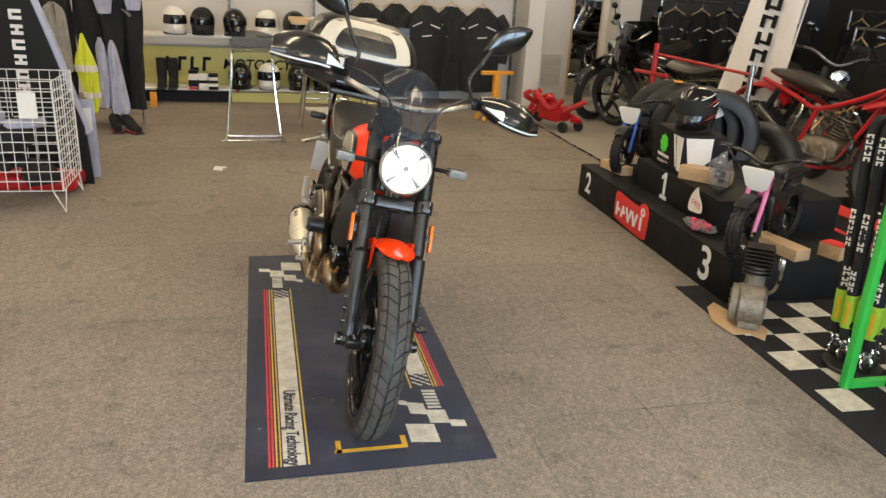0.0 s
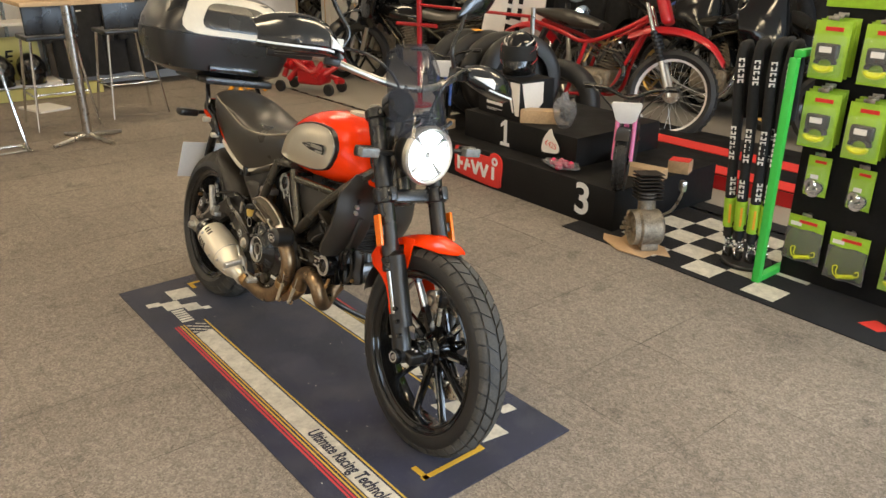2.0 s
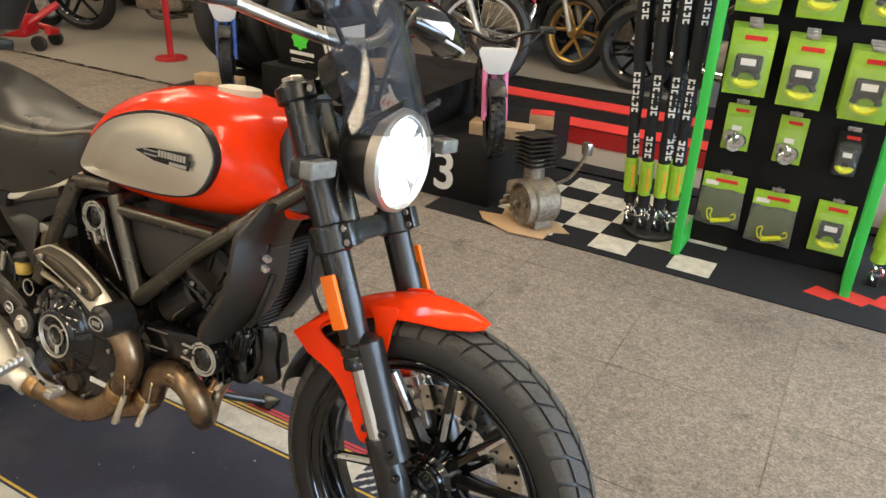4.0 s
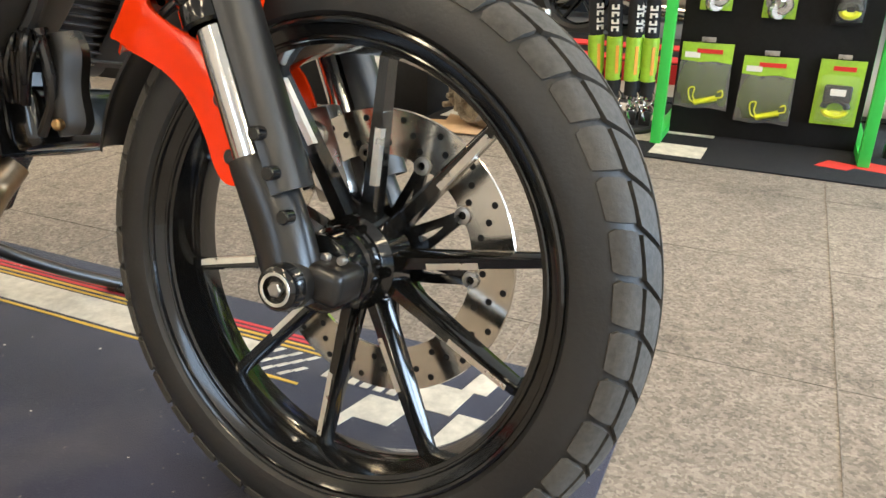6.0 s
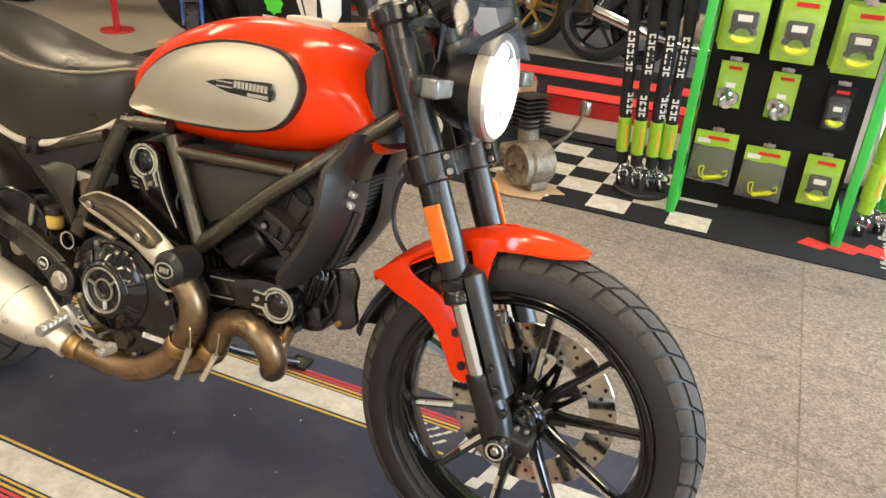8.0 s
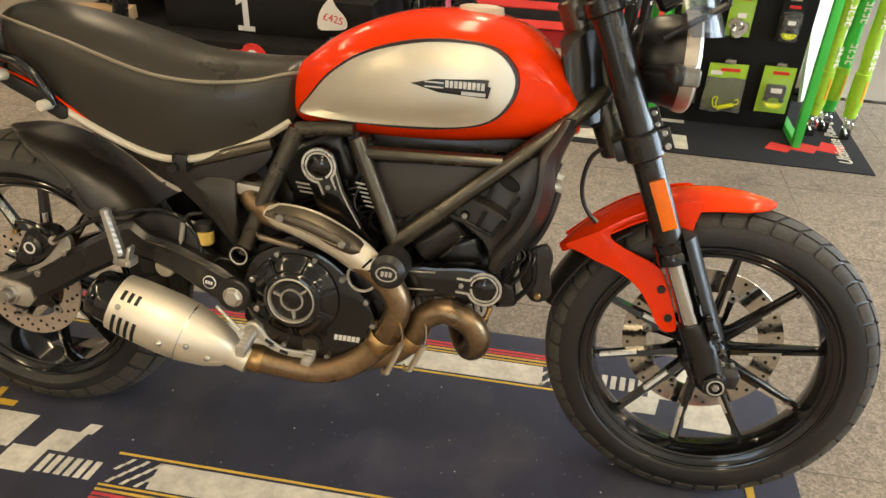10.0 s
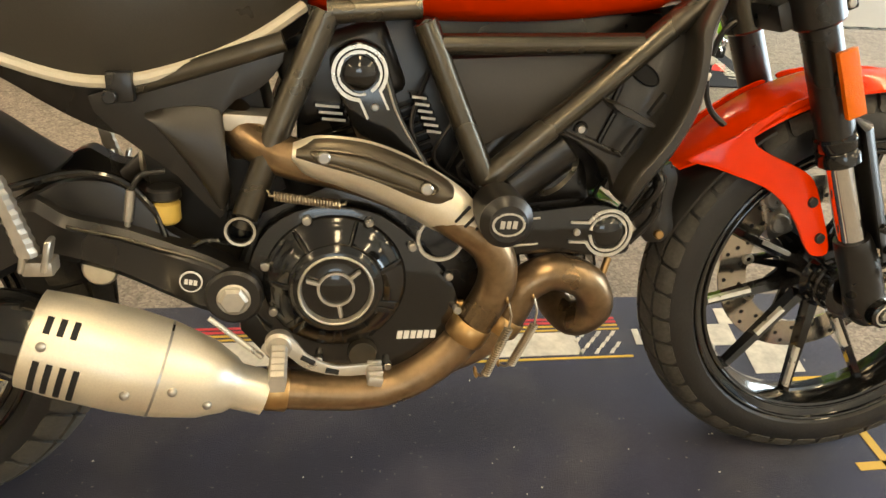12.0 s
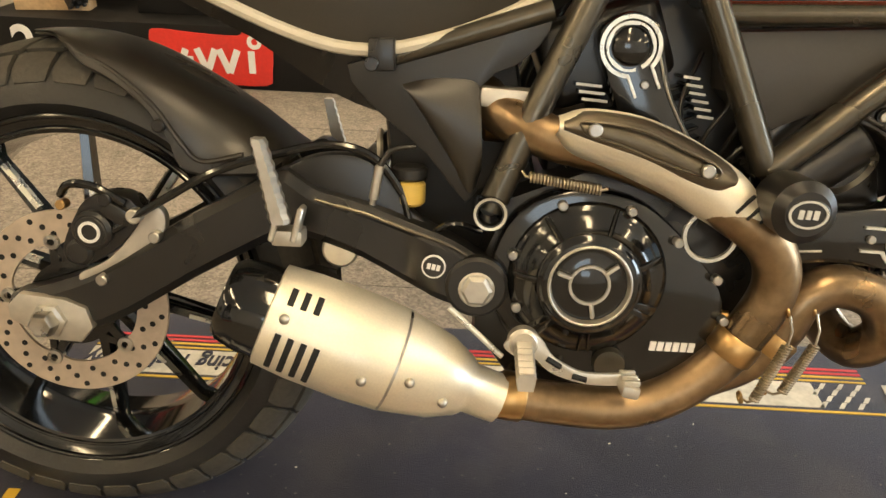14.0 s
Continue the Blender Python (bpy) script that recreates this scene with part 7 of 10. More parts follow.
# boxed goods, bags
cb = thing("product_box", "black carton with a green star on the podium", "carton", pose(-1.30, 2.33, 0.416, 0, 0, -6))
bm = bmesh.new()
box(bm, (0.44, 0.28, 0.25), (0, 0, 0.125), 0.002)
part("carton", bm, m_pod, cb)
bm = bmesh.new()
plate(bm, [(-0.125, 0.235), (0.05, 0.235), (0.05, 0.10), (-0.03, 0.03), (-0.085, 0.03)], 0.2205, 0.2225, 0, "x")
part("white_side_print", bm, m_vinyl, cb, smooth=0)
for pts in ([(0.075, 0.235), (0.105, 0.235), (0.165, 0.045), (0.150, 0.045)], [(0.120, 0.235), (0.218, 0.235), (0.218, 0.030), (0.180, 0.030)]):
    bm = bmesh.new()
    plate(bm, pts, -0.1425, -0.1405)
    part("white_print", bm, m_vinyl, cb, smooth=0)
bm = bmesh.new()
star = [((0.05 if k % 2 else 0.062) * math.cos(2 * math.pi * k / 16), (0.05 if k % 2 else 0.062) * math.sin(2 * math.pi * k / 16)) for k in range(16)]
plate(bm, star, -0.001, 0.001)
part("star", bm, material("bright_green_print", (0.12, 0.75, 0.05), 0.5), cb, "bright green star print", m=pose(-0.05, -0.1415, 0.15))
for sx, sz, x, z in ((0.17, 0.018, -0.04, 0.075), (0.16, 0.004, -0.04, 0.04), (0.10, 0.004, -0.07, 0.03)):
    bm = bmesh.new()
    box(bm, (sx, 0.002, sz), (x, -0.1415, z))
    part("print_bar", bm, m_vinyl, cb, smooth=0)


def crumpled(name, x, y, z, sx, sy, sz, label, mt, inner, seed):
    rn = random.Random(seed)
    t = thing(name, label, "bag", pose(x, y, z))
    bm = bmesh.new()
    bmesh.ops.create_icosphere(bm, subdivisions=3, radius=0.5)
    for v in bm.verts:
        k = 1 + 0.20 * noise.noise(v.co * 5 + Vector((seed, 0, 0))) + 0.22 * noise.noise(v.co * 11 + Vector((0, seed, 0)))
        v.co = Vector((v.co.x * sx * k, v.co.y * sy * k, (v.co.z + 0.5) * sz * k))
    part("film", bm, mt, t, smooth=25)
    bm = bmesh.new()
    for j in range(7):
        ball(bm, 0.18 * min(sx, sy), (rn.uniform(-0.25, 0.25) * sx, rn.uniform(-0.25, 0.25) * sy, rn.uniform(0.3, 0.6) * sz), 1)
    part("contents", bm, inner, t)
    return t


crumpled("plastic_bag", -0.78, 2.24, 0.416, 0.15, 0.12, 0.2, "clear plastic bag of small dark parts", m_bag, m_cloth, 3)
crumpled("flat_bag", -0.62, 2.06, 0.237, 0.26, 0.14, 0.05, "flat clear bag with a pink part inside", m_bag, material("hot_pink_plastic", (0.8, 0.03, 0.12), 0.4), 5)


def small_bike(x, y, z, rz, body, label):
    """A child's balance bike, front towards its +x."""
    t = thing("balance_bike", label, "small bike", pose(x, y, z, 0, 0, rz), group="balance bikes")
    for wx in (0.0, -0.52):
        bm = bmesh.new()
        c = Vector((wx, 0, 0.16))
        lathe(bm, [(0.1, -0.024), (0.125, -0.036), (0.146, -0.030), (0.152, 0), (0.146, 0.030), (0.125, 0.036), (0.1, 0.024)], Matrix.Translation(c) @ RX, 36)
        w = part("wheel", bm, m_rub, t)
        bm = bmesh.new()
        for j in range(26):
            a = 2 * math.pi * j / 26
            for yy in (-0.024, 0.0, 0.024):
                box(bm, (0.012, 0.012, 0.022), Matrix.Translation((wx + 0.152 * math.cos(a + yy * 5), yy, 0.16 + 0.152 * math.sin(a + yy * 5))) @ Matrix.Rotation(-a, 4, "Y"))
        tagged(part("knobble", bm, m_rub, w), kind="stuff")
        bm = bmesh.new()
        lathe(bm, [(0.102, -0.02), (0.102, 0.02), (0.095, 0.02), (0.095, -0.02)], Matrix.Translation(c) @ RX, 30, True)
        for j in range(5):
            a = 2 * math.pi * j / 5
            rod(bm, c, c + Vector((0.098 * math.cos(a), 0, 0.098 * math.sin(a))), 0.008, 8)
        cyl(bm, 0.02, 0.08, Matrix.Translation(c) @ RX, 12, 0.002)
        part("rim", bm, m_gblk, w)
    for s in (-1, 1):
        bm = bmesh.new()
        tube(bm, [(0.0, s * 0.045, 0.16), (-0.05, s * 0.045, 0.30), (-0.09, s * 0.045, 0.43)], 0.012, 10)
        part("fork_leg", bm, body, t)
        bm = bmesh.new()
        rod(bm, (-0.11, s * 0.18, 0.53), (-0.115, s * 0.25, 0.53), 0.016)
        part("grip", bm, m_rub, t)
        bm = bmesh.new()
        tube(bm, [(-0.52, s * 0.04, 0.16), (-0.40, s * 0.04, 0.2), (-0.30, s * 0.03, 0.22)], 0.011, 8)
        part("chain_stay", bm, m_blk, t)
    bm = bmesh.new()
    tube(bm, spline([(-0.105, -0.24, 0.53), (-0.10, -0.12, 0.52), (-0.09, 0, 0.48), (-0.10, 0.12, 0.52), (-0.105, 0.24, 0.53)], 4), 0.010, 10)
    part("handlebar", bm, m_gblk, t)
    bm = bmesh.new()
    tube(bm, spline([(-0.08, 0, 0.42), (-0.18, 0, 0.36), (-0.28, 0, 0.27), (-0.38, 0, 0.28), (-0.47, 0, 0.36)], 4), 0.016, 10)
    part("frame", bm, m_gblk, t)
    bm = bmesh.new()
    tube(bm, spline([(-0.085, 0, 0.40), (-0.12, 0, 0.30), (-0.2, 0, 0.2), (-0.3, 0, 0.2)], 4), 0.014, 10)
    part("down_tube", bm, body, t)
    bm = bmesh.new()
    box(bm, (0.24, 0.1, 0.05), (-0.40, 0, 0.40), 0.02, 3)
    part("seat", bm, m_blk, t)
    bm = bmesh.new()
    box(bm, (0.16, 0.11, 0.12), (-0.24, 0, 0.25), 0.02, 3)
    part("battery_pack", bm, m_blk, t)
    bm = bmesh.new()
    outline = [(-0.072, 0.055), (0.072, 0.055), (0.08, 0.04), (0.055, -0.045), (0.03, -0.065), (-0.03, -0.065), (-0.055, -0.045), (-0.08, 0.04)]
    plate(bm, outline, -0.004, 0.004, 0.002)
    part("number_board", bm, m_vinyl, t, "blank white number board", m=pose(-0.03, 0, 0.415, 14, 0, 90))
    bm = bmesh.new()
    rings = []
    for q in range(9):
        a = radians(140 - 90 * q / 8)
        rings.append([(0.175 * math.cos(a), -0.035, 0.16 + 0.175 * math.sin(a)), (0.18 * math.cos(a), 0, 0.16 + 0.18 * math.sin(a)), (0.175 * math.cos(a), 0.035, 0.16 + 0.175 * math.sin(a)), (0.17 * math.cos(a), 0, 0.16 + 0.17 * math.sin(a))])
    loft(bm, rings)
    part("mudguard", bm, m_blk, t)
    for s in (-1, 1):
        bm = bmesh.new()
        tube(bm, spline([(-0.11, s * 0.2, 0.53), (-0.05, s * 0.17, 0.52), (-0.05, s * 0.1, 0.45), (-0.1, s * 0.03, 0.35)], 4), 0.004, 6)
        part("brake_cable", bm, m_blk, t)
    return t


small_bike(-0.145, 2.0, 0.237, -58, m_pink, "black and pink child's balance bike on the podium")
small_bike(-1.86, 2.17, 0.237, -50, m_blue, "black and blue child's balance bike on the podium")


def helmet(x, y, z, rz, shell, label, visor=m_gblk, peak=False, s=1.0, group=""):
    t = thing("helmet", label, "helmet", Matrix.Translation((x, y, z)) @ Matrix.Rotation(radians(rz), 4, "Z") @ Matrix.Scale(s, 4), group=group)
    bm = bmesh.new()
    rings = []
    for q in range(13):
        u = q / 12
        zz = 0.01 + 0.25 * u
        r = 0.115 * math.sqrt(max(0.02, 1 - ((zz - 0.13) / 0.135) ** 2)) if zz > 0.13 else 0.115 * (0.86 + 0.14 * (zz / 0.13))
        chin = 0.03 * max(0, 1 - abs(zz - 0.05) / 0.07)
        rings.append([((r * 1.18 + (chin if math.cos(a) > 0.3 else 0)) * math.cos(a), r * math.sin(a), zz) for a in [2 * math.pi * j / 28 for j in range(28)]])
    loft(bm, rings)
    part("shell", bm, shell, t)
    bm = bmesh.new()
    rings = []
    for q in range(5):
        zz = 0.10 + 0.085 * q / 4
        r = 0.1175 * math.sqrt(max(0.02, 1 - max(0, (zz - 0.13) / 0.135) ** 2))
        rings.append([((r * 1.2 + 0.004) * math.cos(a), (r + 0.003) * math.sin(a), zz) for a in [radians(-72 + 12 * j) for j in range(13)]] + [((r * 1.1) * math.cos(a), (r - 0.01) * math.sin(a), zz) for a in [radians(72 - 12 * j) for j in range(13)]])
    loft(bm, rings)
    part("visor", bm, visor, t)
    bm = bmesh.new()
    lathe(bm, [(0.075, 0.0), (0.104, 0.0), (0.108, 0.014), (0.1, 0.02)], Matrix.Diagonal((1.15, 1, 1, 1)), 28)
    part("neck_roll", bm, m_cloth, t)
    if peak:
        bm = bmesh.new()
        plate(bm, spline([(0.05, -0.09), (0.2, -0.07), (0.23, 0.0), (0.2, 0.07), (0.05, 0.09), (0.02, 0.0)], 3, True), 0.2, 0.207, 0.002, "z")
        part("peak", bm, peak, t)
    return t


rh = helmet(-1.30, 2.35, 0.667, -55, m_gblk, "black racing helmet with red and white flashes on a carton", m_hole, False, 1.05)
for zz, dz, th, mt, nm in ((0.135, 0.055, 0.0065, m_redpt, "red_flash"), (0.115, 0.055, 0.003, m_vinyl, "white_flash"), (0.19, 0.03, 0.004, m_vinyl, "white_flash"), (0.055, 0.05, 0.005, m_redpt, "red_flash")):
    for s in (-1, 1):
        run = []
        for k in range(14):
            a = radians(35 + 115 * k / 13)
            z = zz + dz * math.sin(2.4 * k / 13)
            r = 0.115 * math.sqrt(max(0.02, 1 - max(0, (z - 0.13) / 0.135) ** 2)) if z > 0.13 else 0.115 * (0.86 + 0.14 * (z / 0.13))
            run.append((r * 1.18 * math.cos(a), s * r * math.sin(a), z))
        bm = bmesh.new()
        tube(bm, run, [th * (1.1 - 0.7 * k / 13) for k in range(14)], 8)
        part(nm, bm, mt, rh)

# ---- chequered mat, lock display, loose engine ----
cm = thing("chequered_mat", "black mat with white chequers and red flashes", "floor mat", pose(0.62, 1.785, 0, 0, 0, -1.6))
m_bmat = material("black_mat_pile", (0.016, 0.016, 0.019), 0.92, var=0.3, scale=6, bump=0.4, bscale=400, spec=0.25)
bm = bmesh.new()
box(bm, (1.98, 1.0, 0.006), (0, 0.5, 0.003), 0.002)
part("mat_base", bm, m_bmat, cm)
for i in range(6):
    for j in range(5):
        if (i + j) % 2 == 1:
            x, y = -0.72 + 0.163 * i, 0.045 + 0.146 * j
            flat("white_square", rect(x, x + 0.163, y, y + 0.146), 0.0058, m_prw, cm)
for k in range(3):
    x = 0.58 + 0.11 * k
    flat("red_flash", [(x, 0.15 + 0.02 * k), (x + 0.09, 0.13 + 0.02 * k), (x + 0.13, 0.20 + 0.03 * k), (x + 0.04, 0.23 + 0.03 * k)], 0.0058, m_redfelt, cm)
words("mat_wording", "Ultimate Racing Technology", 0.075, pose(0.9, 0.5, 0.0075, 0, 0, 90), m_prw, cm, "white lettering along the mat edge", 0.001, 0.85, 0.15)

ds = thing("display_stand", "bright green steel display stand with a black pegboard", "display stand", pose(0.715, 1.97, 0.0065))
for x in (0.0, 0.625):
    for y in (0.0, 0.55):
        bm = bmesh.new()
        box(bm, (0.034, 0.034, 1.03 if y == 0 else 1.45), (x, y, 0.515 if y == 0 else 0.725), 0.003)
        part("post", bm, m_green, ds)
    for z in (0.015, 1.03 + 0.015):
        bm = bmesh.new()
        box(bm, (0.034, 0.516, 0.03), (x, 0.275, z), 0.003)
        part("side_rail", bm, m_green, ds)
bm = bmesh.new()
box(bm, (0.595, 0.03, 0.26), (0.3125, 0.17, 1.36), 0.003)
part("header_board", bm, m_lime, ds, "lime green header board")
bm = bmesh.new()
box(bm, (0.594, 0.02, 1.27), (0.3125, 0.19, 0.635), 0.002)
part("pegboard", bm, m_pod, ds)
m_glove = material("dark_blister", (0.03, 0.03, 0.028), 0.3)
m_lock = material("bright_yellow_lock", (0.68, 0.72, 0.02), 0.4)


m_blister = glass("thin_clear_blister", (0.9, 0.9, 0.88), 0.06, 0.07)
m_gbag = glass("grey_polythene", (0.16, 0.155, 0.14), 0.22, 0.72)


def pack(kind, w, h, name, label):
    t = thing(name, label, "lock pack", group="packs on the display stand")
    bm = bmesh.new()
    box(bm, (w, 0.003, h), (0, -0.02, -h / 2), 0.001)
    part("card", bm, m_pod if kind == "small" else m_lime, t)
    bm = bmesh.new()
    box(bm, (0.012, 0.06, 0.008), (0, 0.0, 0.012))
    box(bm, (0.045, 0.004, 0.016), (0, -0.03, 0.012), 0.001)
    part("hook", bm, m_steel, t, "chrome hook with a ticket clip")
    bm = bmesh.new()
    box(bm, (w * 0.5, 0.002, h * 0.07), (w * 0.05, -0.0225, -h * 0.13))
    part("red_print", bm, m_redfelt, t)
    if kind == "bag":
        bm = bmesh.new()
        rings = []
        for q in range(9):
            u = q / 8
            ring = []
            for o in (-1, 1):
                js = range(-5, 6) if o < 0 else range(5, -6, -1)
                for j in js:
                    t_ = j / 5
                    ring.append((w * (0.50 + 0.03 * u) * t_, -0.024 + o * 0.011 * math.sin(math.pi * min(0.97, 0.08 + 0.9 * u)) * (1 - t_ ** 4) + 0.0022 * math.sin(9 * t_ + 7 * u), -h * (0.30 + 0.76 * u) + 0.003 * math.sin(5 * t_)))
            rings.append(ring)
        loft(bm, rings)
        part("bag", bm, m_gbag, t, "grey translucent bag")
        bm = bmesh.new()
        ax0, ax1 = Vector((-w * 0.12, -0.040, -h * 0.96)), Vector((w * 0.30, -0.040, -h * 0.86))
        mq, lq = along(ax0, ax1)
        tube(bm, [mq @ Vector((0.0095 * math.cos(k_ * 0.8), 0.0075 * math.sin(k_ * 0.8), -lq / 2 + lq * k_ / 110)) for k_ in range(111)], 0.0028, 6)
        tube(bm, spline([ax0, ax0 + Vector((-0.016, 0, 0.012)), ax0 + Vector((-0.022, 0, 0.045)), ax0 + Vector((-0.004, 0, 0.05)), ax0 + Vector((-0.006, 0, 0.02)), ax0 + Vector((0.012, 0, 0.0))], 6), 0.0026, 6)
        tube(bm, spline([ax1, ax1 + Vector((0.018, 0, 0.006)), ax1 + Vector((0.016, 0, 0.026)), ax1 + Vector((0.002, 0, 0.02))], 6), 0.0026, 6)
        part("coiled_cable", bm, m_lock, t, "coiled yellow cable")
        bm = bmesh.new()
        box(bm, (w * 0.30, 0.002, h * 0.09), (-w * 0.28, -0.0225, -h * 0.20))
        part("price_label", bm, m_vinyl, t)
    else:
        if kind == "disc":
            for k, (dx, dz) in enumerate(((-0.14, -0.70), (0.10, -0.76), (-0.04, -0.86))):
                bm = bmesh.new()
                lathe(bm, [(0.01, -0.014), (w * 0.26, -0.014), (w * 0.31, -0.007), (w * 0.31, 0.007), (w * 0.26, 0.014), (0.01, 0.014)], Matrix.Translation((dx * w, -0.035, dz * h)) @ Matrix.Rotation(0.5 * k - 0.4, 4, "Z") @ RX, 20, True)
                part("lock_disc", bm, m_chrome, t, "chrome disc lock")
        else:
            bm = bmesh.new()
            box(bm, (w * 0.62, 0.03, h * 0.26), (0, -0.035, -h * 0.50), 0.01, 3)
            part("lock_body", bm, m_glove, t)
            bm = bmesh.new()
            tube(bm, [(w * 0.26 * math.cos(a), -0.038, -h * 0.72 + h * 0.13 * math.sin(a)) for a in [math.pi * j / 10 for j in range(11)]], 0.012, 8)
            part("lock_shackle", bm, m_glove, t, "black shackle")
            bm = bmesh.new()
            tube(bm, [(w * 0.24 * math.cos(a), -0.05, -h * 0.74 - h * 0.09 * math.sin(a)) for a in [math.pi * j / 10 for j in range(11)]], 0.011, 8)
            box(bm, (w * 0.5, 0.03, h * 0.09), (0, -0.042, -h * 0.80), 0.01, 3)
            part("yellow_lock", bm, m_lock, t, "bright yellow lock")
        bm = bmesh.new()
        box(bm, (w * 0.34, 0.003, h * 0.1), (0, -0.054, -h * 0.47))
        part("price_label", bm, m_vinyl, t)
        bm = bmesh.new()
        box(bm, (w * 0.86, 0.05, h * 0.72), (0, -0.034, -h * 0.58), 0.014, 3)
        b = part("blister", bm, m_blister, t, "clear blister")
        b.visible_shadow = False
    return t


P0 = {"big": pack("big", 0.15, 0.235, "lock_pack", "lime green blister pack with a yellow lock"), "disc": pack("disc", 0.1, 0.18, "disc_lock_pack", "lime card with a chrome disc lock"), "small": pack("small", 0.09, 0.17, "alarm_pack", "black card with a yellow alarm"), "bag": pack("bag", 0.165, 0.205, "cable_pack", "grey bag with a coiled yellow cable")}
used = set()
GRID = [("big", 0.10, 1.19), ("big", 0.30, 1.19), ("big", 0.50, 1.19), ("big", 0.10, 0.90), ("big", 0.30, 0.885), ("big", 0.505, 0.87), ("disc", 0.115, 0.60), ("disc", 0.31, 0.585), ("small", 0.51, 0.565), ("bag", 0.11, 0.315), ("bag", 0.31, 0.285), ("big", 0.525, 0.29)]
for k, (kd, x, z) in enumerate(GRID):
    m = pose(0.715 + x, 1.97 + 0.178, 0.0065 + z, 0, 0, (k * 37 % 7) - 3)
    if k == 11:
        m = m @ Matrix.Scale(0.88, 4)
    if kd not in used:
        used.add(kd)
        P0[kd].matrix_basis = m
    else:
        copy_thing(P0[kd], m)
    if kd == "big" and z > 0.8:
        for q in (1, 2):
            copy_thing(P0[kd], m @ pose(0.006 * q, 0.05 * 0 + -0.048 * q, -0.004 * q))


def sleeve(x, y, z0, h, lean, label, mt=m_cloth, low=m_lime, r=0.024):
    t = thing("chain_lock", label, "chain lock", pose(x, y, z0, 0, lean, 0), group="chain locks hanging on the stand")
    bm = bmesh.new()
    run = [(0.004 * math.sin(k), 0.003 * math.cos(k * 1.3), 0.1 + (h - 0.13) * k / 14) for k in range(15)]
    run += [(0.004, 0.018, h - 0.004), (0.004, 0.042, h), (0.004, 0.064, h - 0.03), (0.004, 0.07, h - 0.16), (0.0, 0.068, h - 0.34)]
    tube(bm, run, [r * (1 + 0.07 * math.sin(k * 2.1)) for k in range(len(run))], 12)
    part("fabric_sleeve", bm, mt, t)
    bm = bmesh.new()
    cyl(bm, r * 1.16, 0.15, (0, 0, 0.225), 14, 0.004)
    part("lime_label", bm, low, t, "lime green label")
    rq = random.Random(int(x * 1000))
    for z, n in ((0.325, 4), (0.50, 7), (0.86, 5)):
        bm = bmesh.new()
        a = radians(-68 + 22 * rq.uniform(-1, 1))
        for k in range(n):
            for d in (-1, 1):
                box(bm, (0.007, 0.004, 0.0165 if (k + d) % 3 else 0.012), pose(r * 1.05 * math.cos(a + d * 0.36), r * 1.05 * math.sin(a + d * 0.36), z + 0.0235 * k, 0, 0, math.degrees(a + d * 0.36) + 90))
            box(bm, (0.024, 0.004, 0.0055), pose(r * 1.04 * math.cos(a), r * 1.04 * math.sin(a), z + 0.0235 * k + 0.005 * (-1) ** k, 0, 0, math.degrees(a) + 90))
        tagged(part("sleeve_print", bm, m_vinyl, t, "white lettering bars", smooth=0), "white lettering bars", kind="stuff")
    bm = bmesh.new()
    plate(bm, [(-0.006, -0.05), (0.005, -0.05), (0.005, 0.045), (-0.006, 0.045)], -0.001, 0.0015)
    part("label_print", bm, m_orange, t, "orange panel on the label", m=pose(r * 1.165 * math.cos(-1.0), r * 1.165 * math.sin(-1.0), 0.225, 0, 0, 33), smooth=0)
    bm = bmesh.new()
    for k in range(5):
        lathe(bm, [(0.020 + 0.0055 * math.cos(a), 0.0055 * math.sin(a)) for a in [2 * math.pi * j / 6 for j in range(6)]], pose(0.010 * (k % 2), 0.004 * (k % 3), 0.030 + 0.022 * k, 90 * (k % 2), 70), 12, True)
    tagged(part("chain_link", bm, m_chrome, t), kind="stuff")
    bm = bmesh.new()
    box(bm, (0.042, 0.03, 0.05), (0.004, 0.0, 0.020), 0.008, 2)
    part("padlock", bm, m_blk, t, "black padlock body")
    return t


for k in range(5):
    sleeve((0.475, 0.535, 0.595, 0.645, 0.60)[k], (2.10, 2.09, 2.10, 2.11, 2.19)[k], 0.03, (1.02, 1.035, 1.045, 1.04, 1.04)[k], (-4.5, -3, -2, -1, -3)[k], "black fabric-sleeved chain lock with a lime label", r=0.0245)
bm = bmesh.new()
cyl(bm, 0.12, 0.022, (0.565, 2.13, 0.0175), 24, 0.006)
solid("lock_tray", bm, m_rub, "black round tray under the hanging chains", "tray")
for k in range(3):
    sleeve(1.42 + 0.075 * k, 2.12 + 0.07 * (k % 2), 0.0065, 1.12 + 0.05 * k, (1, 2, 0, 3)[k], "bright lime sleeved chain lock", m_green if k % 2 else m_lime, m_lime, 0.028)
bm = bmesh.new()
plate(bm, [(-0.25, 0.0), (0.25, 0.0), (0.22, 1.0), (-0.22, 1.0)], -0.008, 0.008, 0.002)
solid("sign_board", bm, m_vinyl, "plain white sign board leaning beside the stand", "sign board", pose(1.62, 2.75, 0.0, -8, 0, 55))

# loose engine on cardboard
bm = bmesh.new()
plate(bm, [(-0.2, -0.12), (0.0, -0.16), (0.18, -0.10), (0.16, 0.0), (0.24, 0.06), (0.1, 0.14), (-0.05, 0.1), (-0.22, 0.12), (-0.16, 0.0), (-0.28, -0.05)], 0.0, 0.006, 0.001, "z")
solid("cardboard_sheet", bm, m_brown, "torn brown cardboard under a loose engine", "cardboard", pose(0.09, 1.89, 0.0065, 0, 0, -12) @ Matrix.Scale(0.8, 4))
en = thing("loose_engine", "oily single-cylinder engine standing on cardboard", "engine", pose(0.11, 1.92, 0.013, 0, 0, -35) @ Matrix.Scale(0.9, 4))
